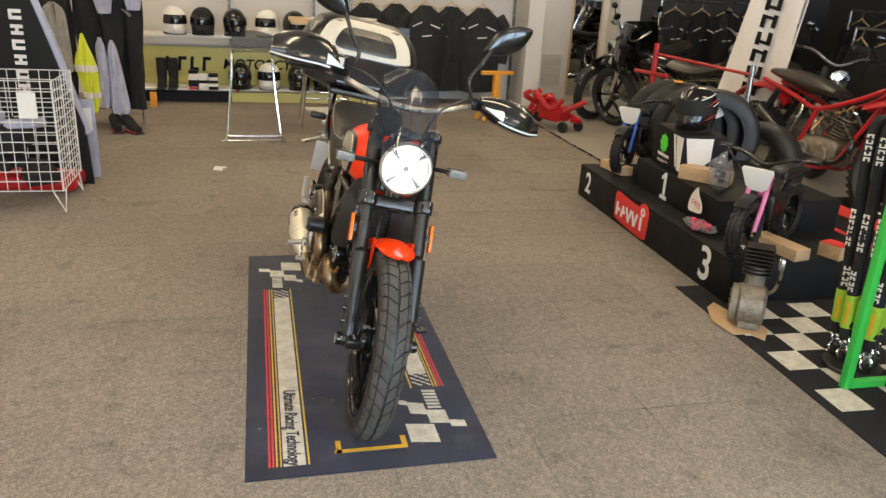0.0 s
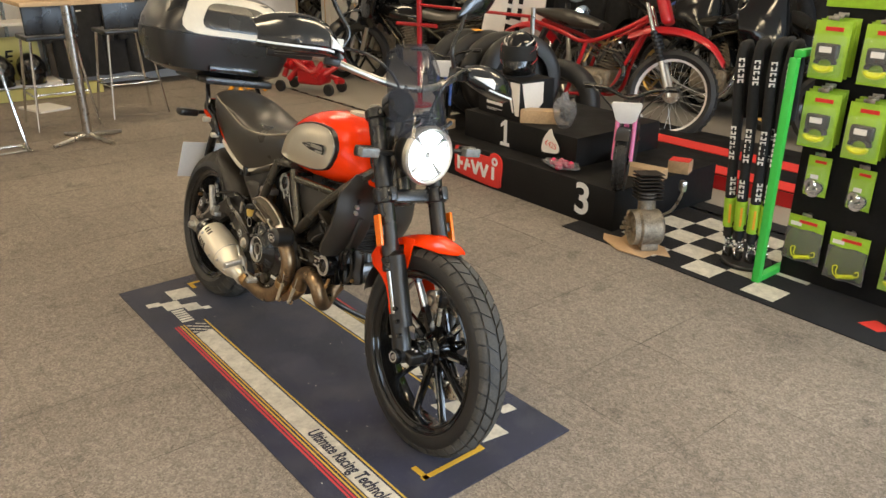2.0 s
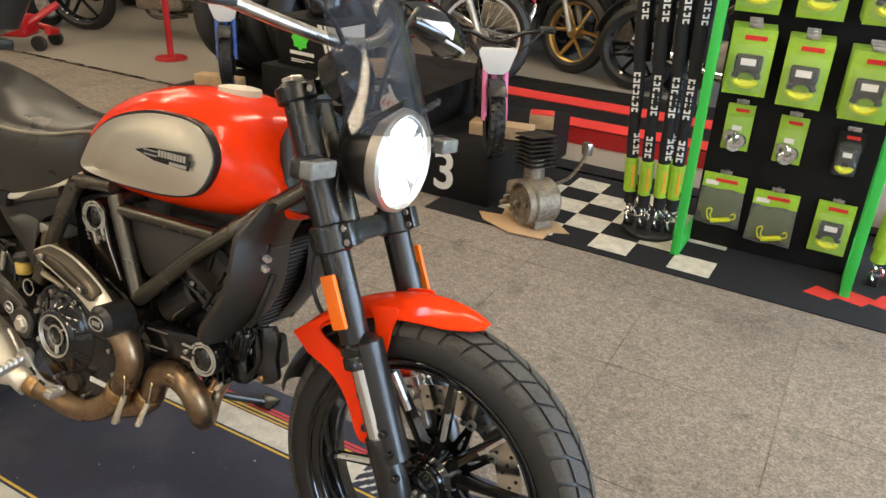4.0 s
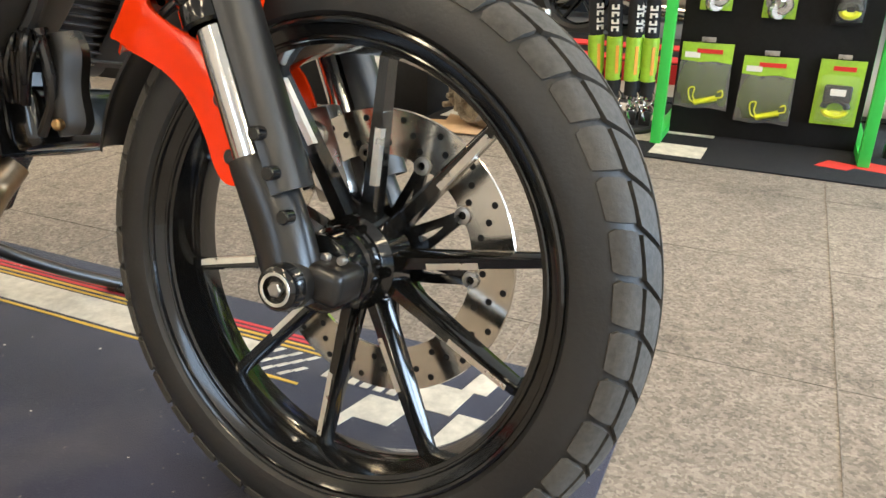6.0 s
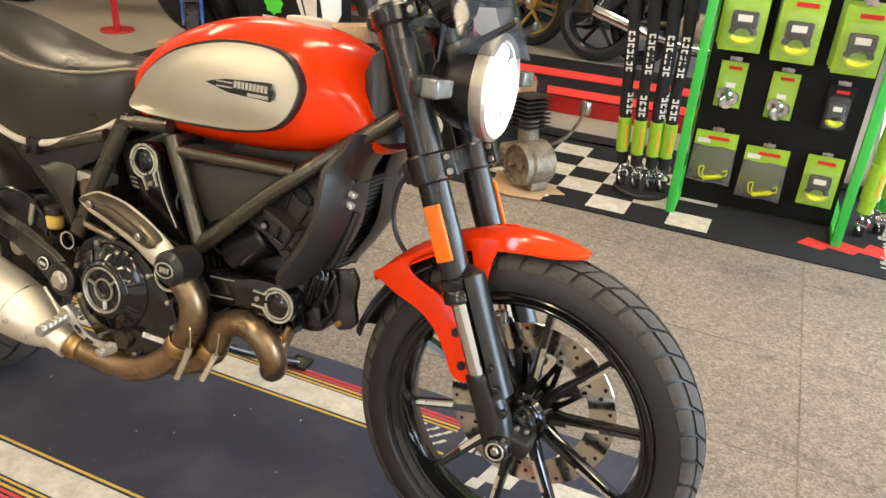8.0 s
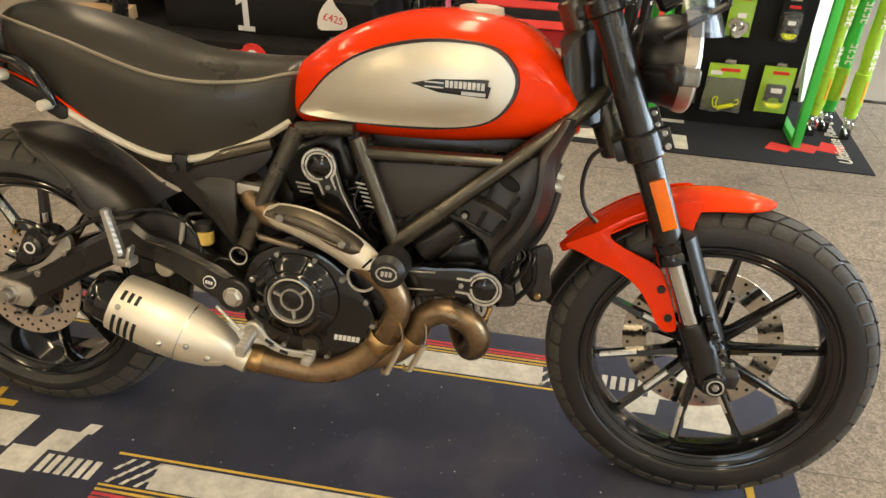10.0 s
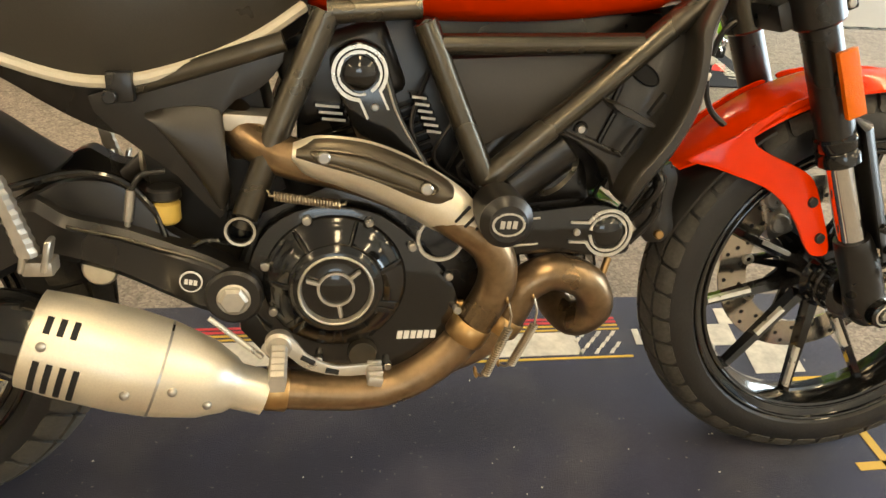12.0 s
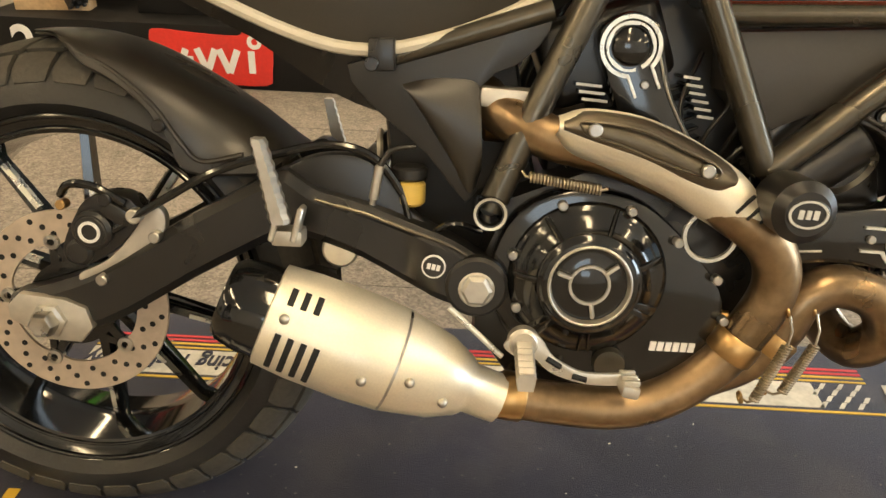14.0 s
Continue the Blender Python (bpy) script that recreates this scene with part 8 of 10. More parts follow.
bm = bmesh.new()
cyl(bm, 0.105, 0.14, Matrix.Translation((0.03, 0, 0.12)) @ RX, 28, 0.015)
box(bm, (0.16, 0.15, 0.12), (-0.08, 0, 0.11), 0.025, 3)
box(bm, (0.2, 0.10, 0.05), (0, 0, 0.026), 0.01)
part("crankcase", bm, m_crank, en)
bm = bmesh.new()
lathe(bm, [(0.05, 0.0), (0.09, 0.004), (0.092, 0.03), (0.098, 0.03), (0.1, 0.0)], Matrix.Translation((0.03, -0.07, 0.12)) @ RX, 28)
lathe(bm, [(0.0, 0.02), (0.025, 0.018), (0.03, 0.0)], Matrix.Translation((0.03, -0.065, 0.12)) @ RX, 20)
part("flywheel_rim", bm, m_crank, en, "bare alloy flywheel housing")
bm = bmesh.new()
cyl(bm, 0.05, 0.12, pose(-0.03, 0, 0.25, 0, -6), 20)
part("barrel", bm, m_crank, en)
for k in range(8):
    bm = bmesh.new()
    box(bm, (0.15, 0.14, 0.006), pose(-0.03 - 0.002 * k, 0, 0.28 + 0.02 * k, 0, -6), 0.002, 1)
    part("cooling_fin", bm, material("sooty_iron", (0.028, 0.023, 0.018), 0.7, 0.3, var=0.4) if "sooty_iron" not in bpy.data.materials else bpy.data.materials["sooty_iron"], en)
bm = bmesh.new()
tube(bm, spline([(0.05, 0.07, 0.2), (0.13, 0.09, 0.26), (0.2, 0.1, 0.36), (0.23, 0.09, 0.42)], 4), 0.008, 8)
box(bm, (0.05, 0.03, 0.06), (0.235, 0.09, 0.43), 0.012)
part("kick_lever", bm, m_steel, en)
for k in range(5):
    bm = bmesh.new()
    cyl(bm, 0.012, 0.05, Matrix.Translation((-0.14 + 0.03 * k, -0.08, 0.06 + 0.04 * (k % 3))) @ RX, 10, 0.003)
    part("boss", bm, m_crank, en)

# ---- parked motorcycles and platform ----
pf = thing("low_platform", "low black platform edged with red carpet bands", "platform", pose(-0.3, 3.1, 0))
bm = bmesh.new()
box(bm, (2.7, 0.95, 0.10), (0, 0.475, 0.05), 0.004)
part("deck", bm, m_pod, pf)
for y0, y1 in ((0.0, 0.16), (0.42, 0.60)):
    bm = bmesh.new()
    box(bm, (2.7, y1 - y0, 0.006), (0, (y0 + y1) / 2, 0.104))
    part("red_band", bm, m_redfelt, pf)
bm = bmesh.new()
box(bm, (2.7, 0.006, 0.09), (0, -0.004, 0.05))
part("red_edge", bm, m_redpt, pf)


def motorcycle(name, x, y, z, rz, label, frame, tank, seat_z=0.82, r=0.32, wb=1.4, rim=None, fender=None, fairing=None, spokes=True, lean=8):
    rim = rim or m_steel
    t = thing(name, label, "motorcycle", pose(x, y, z) @ pose(0, 0, 0, 0, 0, rz) @ pose(0, 0, 0, -lean), group="parked motorcycles")
    for k, wx in enumerate((wb / 2, -wb / 2)):
        w = 0.05 + 0.025 * k
        c = Vector((wx, 0, r))
        bm = bmesh.new()
        lathe(bm, [(r - 0.085, -w * 0.7), (r - 0.06, -w), (r - 0.015, -w * 0.7), (r, 0), (r - 0.015, w * 0.7), (r - 0.06, w), (r - 0.085, w * 0.7)], Matrix.Translation(c) @ RX, 40)
        wh = part("wheel", bm, m_rub, t)
        bm = bmesh.new()
        lathe(bm, [(r - 0.083, -w * 0.72), (r - 0.083, w * 0.72), (r - 0.1, w * 0.5), (r - 0.1, -w * 0.5)], Matrix.Translation(c) @ RX, 40, True)
        part("rim", bm, rim, wh)
        bm = bmesh.new()
        n = 28 if spokes else 6
        for j in range(n):
            a = 2 * math.pi * j / n
            s = (-1) ** j
            rod(bm, c + Vector((0.03 * math.cos(a + s * 0.5), s * 0.03, 0.03 * math.sin(a + s * 0.5))), c + Vector(((r - 0.095) * math.cos(a), 0, (r - 0.095) * math.sin(a))), 0.0022 if spokes else 0.014, 5)
        cyl(bm, 0.045, 0.12, Matrix.Translation(c) @ RX, 18, 0.004)
        part("spokes", bm, m_steel if spokes else rim, wh)
    fx = wb / 2
    for s in (-1, 1):
        bm = bmesh.new()
        rod(bm, (fx + 0.0, s * 0.085, r), (fx - 0.13, s * 0.085, r + 0.3), 0.022)
        lo = part("fork_slider", bm, m_alu, t)
        bm = bmesh.new()
        rod(bm, (fx - 0.13, s * 0.085, r + 0.3), (fx - 0.26, s * 0.085, r + 0.6), 0.026)
        part("fork_gaiter", bm, m_blk, t)
        bm = bmesh.new()
        tube(bm, spline([(fx - 0.25, s * 0.03, r + 0.5), (0.1, s * 0.1, r + 0.42), (-0.15, s * 0.1, r + 0.3), (-wb / 2 + 0.25, s * 0.09, r + 0.02)], 5), 0.017, 10)
        tube(bm, spline([(fx - 0.25, s * 0.02, r + 0.45), (0.25, s * 0.06, r + 0.1), (0.12, s * 0.07, r - 0.14), (-0.2, s * 0.07, r - 0.12)], 5), 0.015, 10)
        tube(bm, [(-wb / 2, s * 0.1, r), (-0.2, s * 0.1, r + 0.02)], 0.02, 10)
        tube(bm, spline([(-0.15, s * 0.1, r + 0.3), (-0.4, s * 0.11, seat_z - 0.06), (-wb / 2 - 0.05, s * 0.09, seat_z)], 4), 0.013, 8)
        part("frame_side", bm, frame, t)
        bm = bmesh.new()
        tube(bm, [(-wb / 2 + 0.03, s * 0.13, r + 0.05), (-0.35, s * 0.14, seat_z - 0.1)], 0.03, 12)
        part("shock", bm, m_blk, t)
    bm = bmesh.new()
    box(bm, (0.42, 0.26, 0.2), (0.02, 0, r + 0.02), 0.05, 3)
    part("crankcase", bm, m_crank, t)
    bm = bmesh.new()
    box(bm, (0.12, 0.12, 0.24), pose(0.14, 0, r + 0.22, 0, 12))
    cy = part("cylinder", bm, m_crank, t)
    for k in range(8):
        bm = bmesh.new()
        box(bm, (0.18, 0.17, 0.008), pose(0.12 + 0.006 * k, 0, r + 0.14 + 0.026 * k, 0, 12), 0.002, 1)
        part("cooling_fin", bm, m_crank, cy)
    bm = bmesh.new()
    tube(bm, spline([(0.24, -0.05, r + 0.28), (0.34, -0.1, r + 0.12), (0.24, -0.15, r - 0.1), (-0.2, -0.16, r - 0.08), (-wb / 2, -0.17, r + 0.05)], 5), [0.02] * 16 + [0.045] * 5, 12)
    part("exhaust", bm, m_chrome, t)
    bm = bmesh.new()
    rings = []
    for q in range(9):
        u = q / 8
        xx = fx - 0.28 - 0.5 * u
        w = 0.13 * math.sin(math.pi * (0.15 + 0.75 * (1 - u))) ** 0.6
        h = 0.1 * math.sin(math.pi * (0.12 + 0.8 * (1 - u))) ** 0.5
        zc = seat_z + 0.06 - 0.06 * u
        rings.append([(xx, w * math.cos(a), zc + h * math.sin(a)) for a in [2 * math.pi * j / 18 for j in range(18)]])
    if tank:
        loft(bm, rings)
        part("tank", bm, tank, t)
    else:
        bm.free()
    bm = bmesh.new()
    rings = []
    for q in range(9):
        u = q / 8
        xx = -0.02 - 0.62 * u
        zz = seat_z + 0.03 - 0.05 * math.sin(math.pi * u) + 0.05 * u
        rings.append([(xx, 0.11 * math.cos(a), zz + 0.055 * math.sin(a)) for a in [2 * math.pi * j / 14 for j in range(14)]])
    loft(bm, rings)
    part("seat", bm, m_seat, t)
    bm = bmesh.new()
    tube(bm, spline([(fx - 0.42, -0.38, r + 0.72), (fx - 0.34, -0.22, r + 0.72), (fx - 0.28, 0, r + 0.63), (fx - 0.34, 0.22, r + 0.72), (fx - 0.42, 0.38, r + 0.72)], 5), 0.012, 8)
    hb = part("handlebar", bm, m_steel, t)
    for s in (-1, 1):
        bm = bmesh.new()
        rod(bm, (fx - 0.37, s * 0.28, r + 0.72), (fx - 0.42, s * 0.39, r + 0.72), 0.018)
        part("grip", bm, m_rub, hb)
        bm = bmesh.new()
        tube(bm, [(fx - 0.36, s * 0.25, r + 0.72), (fx - 0.33, s * 0.3, r + 0.88)], 0.006, 6)
        ball(bm, 0.05, (fx - 0.32, s * 0.31, r + 0.92), 2, (0.25, 1.1, 0.7))
        part("mirror", bm, m_gblk, hb)
    fd = fender or m_blk
    for wx, a0, a1, rr in ((wb / 2, 20, 150, r + (0.14 if fender else 0.04)), (-wb / 2, 50, 170, r + 0.06)):
        bm = bmesh.new()
        rings = []
        for q in range(15):
            a = radians(a0 + (a1 - a0) * q / 14)
            rings.append([(wx + (rr - 0.02 * abs(j / 2) ** 2) * math.cos(a), 0.03 * j, r + (rr - 0.02 * abs(j / 2) ** 2) * math.sin(a)) for j in range(-2, 3)] + [(wx + (rr - 0.006 - 0.02 * abs(j / 2) ** 2) * math.cos(a), 0.03 * j, r + (rr - 0.006 - 0.02 * abs(j / 2) ** 2) * math.sin(a)) for j in range(2, -3, -1)])
        loft(bm, rings)
        part("mudguard", bm, fd, t)
    bm = bmesh.new()
    lathe(bm, [(0.0, -0.08), (0.06, -0.06), (0.085, 0.0), (0.088, 0.03)], Matrix.Translation((fx - 0.13, 0, r + 0.52)) @ RY, 24)
    h = part("headlight", bm, m_gblk, t)
    bm = bmesh.new()
    lathe(bm, [(0.0, 0.045), (0.05, 0.042), (0.086, 0.03)], Matrix.Translation((fx - 0.13, 0, r + 0.52)) @ RY, 24)
    part("lens", bm, m_chrome, h)
    if fairing:
        bm = bmesh.new()
        rings = []
        for q in range(7):
            u = q / 6
            zz = r + 0.32 + 0.5 * u
            w = 0.26 * math.sin(math.pi * (0.25 + 0.55 * u))
            rings.append([(fx + 0.03 - 0.16 * u - 0.28 * (j / 5) ** 2, w * j / 5, zz) for j in range(-5, 6)] + [(fx + 0.0 - 0.16 * u - 0.28 * (j / 5) ** 2, w * j / 5 * 0.97, zz) for j in range(5, -6, -1)])
        loft(bm, rings)
        part("fairing", bm, fairing, t)
    return t


def trail_bike(x, y, z, rz, lean):
    """A stripped trail motorcycle, front towards +x, standing without its tank."""
    t = thing("trail_motorcycle", "red-framed trail motorcycle with a black seat, no tank", "motorcycle", pose(x, y, z) @ pose(0, 0, 0, 0, 0, rz) @ pose(0, 0, 0, -lean), group="parked motorcycles")
    for wx, r, w in ((0.71, 0.355, 0.042), (-0.71, 0.325, 0.055)):
        c = Vector((wx, 0, r))
        bm = bmesh.new()
        lathe(bm, [(r - 0.075, -w * 0.7), (r - 0.045, -w), (r - 0.012, -w * 0.75), (r, 0), (r - 0.012, w * 0.75), (r - 0.045, w), (r - 0.075, w * 0.7)], Matrix.Translation(c) @ RX, 48)
        wh = part("wheel", bm, m_rub, t)
        bm = bmesh.new()
        for k in range(44):
            a = 2 * math.pi * k / 44
            for yy in (-0.6, 0.0, 0.6):
                box(bm, (0.012, w * 0.42, 0.022), Matrix.Translation(c + Vector(((r - 0.002) * math.cos(a + yy * 0.05), yy * w, (r - 0.002) * math.sin(a + yy * 0.05)))) @ Matrix.Rotation(-a, 4, "Y"))
        tagged(part("knobble", bm, m_rub, wh), kind="stuff")
        bm = bmesh.new()
        lathe(bm, [(r - 0.07, -w * 0.7), (r - 0.07, w * 0.7), (r - 0.092, w * 0.4), (r - 0.092, -w * 0.4)], Matrix.Translation(c) @ RX, 48, True)
        part("rim", bm, m_wire, wh, "pale alloy rim")
        bm = bmesh.new()
        for k in range(32):
            a = 2 * math.pi * k / 32
            sg = (-1) ** k
            rod(bm, c + Vector((0.035 * math.cos(a + sg * 0.6), sg * 0.03, 0.035 * math.sin(a + sg * 0.6))), c + Vector(((r - 0.088) * math.cos(a), 0, (r - 0.088) * math.sin(a))), 0.002, 5)
        tagged(part("spoke", bm, m_steel, wh), kind="stuff")
        bm = bmesh.new()
        cyl(bm, 0.06, 0.1, Matrix.Translation(c) @ RX, 20, 0.008)
        part("hub", bm, m_crank, wh)
    for sg in (-1, 1):
        bm = bmesh.new()
        rod(bm, (0.71, sg * 0.085, 0.34), (0.60, sg * 0.085, 0.60), 0.021)
        part("fork_slider", bm, m_alu, t, "bare alloy fork slider")
        bm = bmesh.new()
        m, h = along((0.60, sg * 0.085, 0.60), (0.50, sg * 0.085, 0.82))
        lathe(bm, [(0.024 + 0.006 * (k % 2), -h / 2 + h * k / 16) for k in range(17)], m, 16)
        part("fork_gaiter", bm, m_rub, t, "ribbed black fork gaiter")
        bm = bmesh.new()
        rod(bm, (0.50, sg * 0.085, 0.82), (0.415, sg * 0.085, 1.02), 0.018)
        part("fork_tube", bm, m_chrome, t)
        bm = bmesh.new()
        tube(bm, spline([(0.44, sg * 0.03, 0.93), (0.22, sg * 0.09, 0.80), (-0.06, sg * 0.11, 0.70), (-0.30, sg * 0.11, 0.76), (-0.66, sg * 0.1, 0.84)], 5), 0.018, 10)
        part("frame_rail", bm, m_redpt, t)
        bm = bmesh.new()
        tube(bm, spline([(0.43, sg * 0.02, 0.86), (0.30, sg * 0.05, 0.56), (0.18, sg * 0.1, 0.31), (-0.18, sg * 0.11, 0.27)], 5), 0.017, 10)
        part("down_tube", bm, m_redpt, t)
        bm = bmesh.new()
        tube(bm, [(-0.05, sg * 0.11, 0.70), (-0.11, sg * 0.11, 0.50), (-0.19, sg * 0.11, 0.27)], 0.017, 10)
        part("seat_tube", bm, m_redpt, t)
        bm = bmesh.new()
        tube(bm, [(-0.71, sg * 0.11, 0.325), (-0.18, sg * 0.1, 0.36)], 0.02, 10)
        part("swinging_arm", bm, m_blk, t)
        bm = bmesh.new()
        rod(bm, (-0.62, sg * 0.13, 0.40), (-0.45, sg * 0.13, 0.78), 0.028)
        part("shock", bm, m_blk, t)
        bm = bmesh.new()
        rod(bm, (0.30, sg * 0.26, 1.12), (0.26, sg * 0.39, 1.11), 0.017)
        part("grip", bm, m_rub, t)
        bm = bmesh.new()
        rod(bm, (-0.05, sg * 0.13, 0.31), (-0.05, sg * 0.26, 0.31), 0.012)
        part("footrest", bm, m_steel, t)
    bm = bmesh.new()
    tube(bm, spline([(0.26, -0.39, 1.11), (0.31, -0.22, 1.12), (0.38, -0.08, 1.05), (0.38, 0.08, 1.05), (0.31, 0.22, 1.12), (0.26, 0.39, 1.11)], 5), 0.011, 8)
    part("handlebar", bm, m_gblk, t)
    bm = bmesh.new()
    rings = []
    for px, pz, hw in spline([(0.30, 0.80, 0.05), (0.50, 0.865, 0.075), (0.75, 0.86, 0.085), (0.95, 0.78, 0.08), (1.06, 0.66, 0.06)], 5):
        rings.append([(px, hw * k / 4, pz - 0.05 * abs(k / 4) ** 3) for k in range(-4, 5)] + [(px, hw * k / 4, pz - 0.008 - 0.05 * abs(k / 4) ** 3) for k in range(4, -5, -1)])
    loft(bm, rings)
    part("front_mudguard", bm, m_redpt, t, "high red plastic front mudguard")
    bm = bmesh.new()
    box(bm, (0.08, 0.19, 0.25), pose(0.54, 0, 1.0, 0, -24), 0.035, 3)
    part("headlight_cowl", bm, m_redpt, t, "red headlight cowl")
    bm = bmesh.new()
    rings = []
    for k in range(10):
        u = k / 9
        rings.append([(0.04 - 0.66 * u, 0.115 * (1 - 0.5 * abs(u - 0.5) ** 2) * math.cos(a), 0.83 + 0.08 * u + (0.03 + 0.04 * math.sin(math.pi * u)) * math.sin(a)) for a in [2 * math.pi * q / 16 for q in range(16)]])
    loft(bm, rings)
    part("seat", bm, m_seat, t, "black vinyl bench seat")
    bm = bmesh.new()
    box(bm, (0.36, 0.22, 0.2), (0.02, 0, 0.40), 0.05, 3)
    cyl(bm, 0.075, 0.26, Matrix.Translation((0.08, 0, 0.38)) @ RX, 24, 0.01)
    cyl(bm, 0.06, 0.25, Matrix.Translation((-0.10, 0, 0.39)) @ RX, 24, 0.01)
    eng = part("crankcase", bm, m_crank, t, "oily dark engine case")
    for k in range(7):
        bm = bmesh.new()
        box(bm, (0.15, 0.15, 0.008), pose(0.12 + 0.005 * k, 0, 0.52 + 0.024 * k, 0, 10), 0.002, 1)
        part("cooling_fin", bm, m_crank, eng)
    rn = random.Random(6)
    for k in range(14):
        bm = bmesh.new()
        p = [(rn.uniform(-0.15, 0.32), rn.uniform(-0.09, 0.09), rn.uniform(0.5, 0.78)) for _ in range(4)]
        tube(bm, spline(sorted(p), 4), rn.choice((0.004, 0.006, 0.012)), 6)
        part("wiring_lead", bm, rn.choice((m_blk, m_blk, m_gold, m_steel)), t)
    bm = bmesh.new()
    tube(bm, spline([(0.20, -0.08, 0.62), (0.34, -0.12, 0.50), (0.22, -0.14, 0.34), (-0.15, -0.15, 0.40), (-0.6, -0.16, 0.62)], 5), [0.02] * 14 + [0.035] * 7, 12)
    part("exhaust", bm, m_blk, t)
    bm = bmesh.new()
    rings = []
    for k in range(12):
        a = radians(45 + 110 * k / 11)
        rings.append([(-0.71 + 0.42 * math.cos(a), 0.035 * q, 0.40 + 0.42 * math.sin(a) - 0.01 * q * q) for q in range(-2, 3)] + [(-0.71 + 0.414 * math.cos(a), 0.035 * q, 0.40 + 0.414 * math.sin(a) - 0.01 * q * q) for q in range(2, -3, -1)])
    loft(bm, rings)
    part("rear_mudguard", bm, m_redpt, t)
    # the front end turned to the left
    axis = Vector((-0.295, 0, 0.68)).normalized()
    turn = Matrix.Translation((0.71, 0, 0.34)) @ Matrix.Rotation(radians(16), 4, axis) @ Matrix.Translation((-0.71, 0, -0.34))
    for ob in list(t.children):
        if ob.name.split(".")[0] in ("fork_slider", "fork_gaiter", "fork_tube", "front_mudguard", "headlight_cowl", "handlebar", "grip"):
            ob.data.transform(turn)
    ahead = [ob for ob in t.children if ob.name.split(".")[0] == "wheel"][0]
    for ob in [ahead] + list(ahead.children):
        ob.data.transform(turn)
    return t


trail_bike(-1.895, 3.80, 0.0, 8, 6)
motorcycle("road_motorcycle", -1.5, 4.95, 0.0, -14, "black road motorcycle with gold wheels", m_frame, m_gblk, 0.8, 0.31, 1.38, m_gold2, None, m_gblk, False)
motorcycle("sport_motorcycle", -0.55, 5.0, 0.0, -30, "dark sports motorcycle with a blue tank and fairing", m_frame, m_blue, 0.8, 0.31, 1.36, m_gblk, None, m_blue, False)
motorcycle("faired_motorcycle", 0.45, 4.5, 0.0, -5, "black faired road motorcycle on the shop floor", m_frame, m_gblk, 0.8, 0.31, 1.4, m_gblk, None, m_gblk, False)
motorcycle("touring_motorcycle", -4.15, 3.85, 0.0, 200, "big black touring motorcycle with a batwing fairing", m_frame, m_gblk, 0.75, 0.33, 1.6, m_gblk, m_gblk, m_gblk, False)
motorcycle("custom_motorcycle", -3.3, 4.6, 0.0, -20, "black custom motorcycle in the back row", m_frame, m_gblk, 0.74, 0.32, 1.55, m_steel, None, None)
motorcycle("classic_motorcycle", -5.5, 4.1, 0.0, -70, "dark classic motorcycle by the pillar", m_frame, m_gblk, 0.78, 0.32, 1.4, m_steel)

motorcycle("naked_motorcycle", -4.6, 5.1, 0.0, -40, "dark naked motorcycle in the back row", m_frame, m_gblk, 0.78, 0.31, 1.42, m_gblk, None, m_gblk, False)
motorcycle("cruiser_motorcycle", -5.6, 5.6, 0.0, -55, "black cruiser in the far corner", m_frame, m_gblk, 0.72, 0.32, 1.55, m_steel)
motorcycle("adventure_motorcycle", -2.3, 5.3, 0.0, -25, "dark adventure motorcycle in the back row", m_frame, m_blue, 0.86, 0.33, 1.5, m_gblk, m_gblk, m_gblk)

# stack of tyres behind the podium
def loose_tyre(x, y, z, rx, rz, R, w, label):
    bm = bmesh.new()
    prof = []
    for k in range(15):
        a = radians(-115 + 230 * k / 14)
        prof.append((R - 0.075 + 0.075 * math.copysign(abs(math.cos(a)) ** 0.75, math.cos(a)), w * math.copysign(abs(math.sin(a)) ** 0.8, math.sin(a))))
    prof += [(p[0] - 0.012 if 0.2 < i / 14 < 0.8 else p[0] + 0.004, p[1] * 0.86) for i, p in list(enumerate(prof))[::-1]]
    lathe(bm, prof, None, 48, True)
    solid("spare_tyre", bm, m_rub, label, "tyre", pose(x, y, z, rx, 0, rz), group="loose tyres")


for k in range(4):
    loose_tyre(-2.10 + 0.15 * k, 2.62 + 0.03 * k, 0.237 + 0.318, 84, 50 + 6 * k, 0.32, 0.055 + 0.006 * (k % 3), "black motorcycle tyre standing in a row on the podium")
loose_tyre(-1.62, 3.10, 0.33, 84, 20, 0.33, 0.09, "worn black road tyre standing behind the podium")
bm = bmesh.new()
box(bm, (0.06, 0.1, 0.004), None, 0.001)
solid("tyre_ticket", bm, m_orange, "orange ticket stuck on a tyre", "ticket", pose(-2.0, 2.60, 0.237 + 0.6375, 0, 0, 65))

bm = bmesh.new()
rings = []
for k in range(9):
    a = radians(-46 + 92 * k / 8)
    rings.append([(0.075 * math.sin(a), y, 0.062 * math.cos(a)) for y in (-0.075, 0.075)] + [(0.078 * math.sin(a), y, 0.065 * math.cos(a)) for y in (0.075, -0.075)])
loft(bm, rings)
solid("tyre_label", bm, m_vinyl, "white paper label wrapped over a tyre tread", "label", pose(-1.70, 2.70, 0.685, 8, 40, 38))

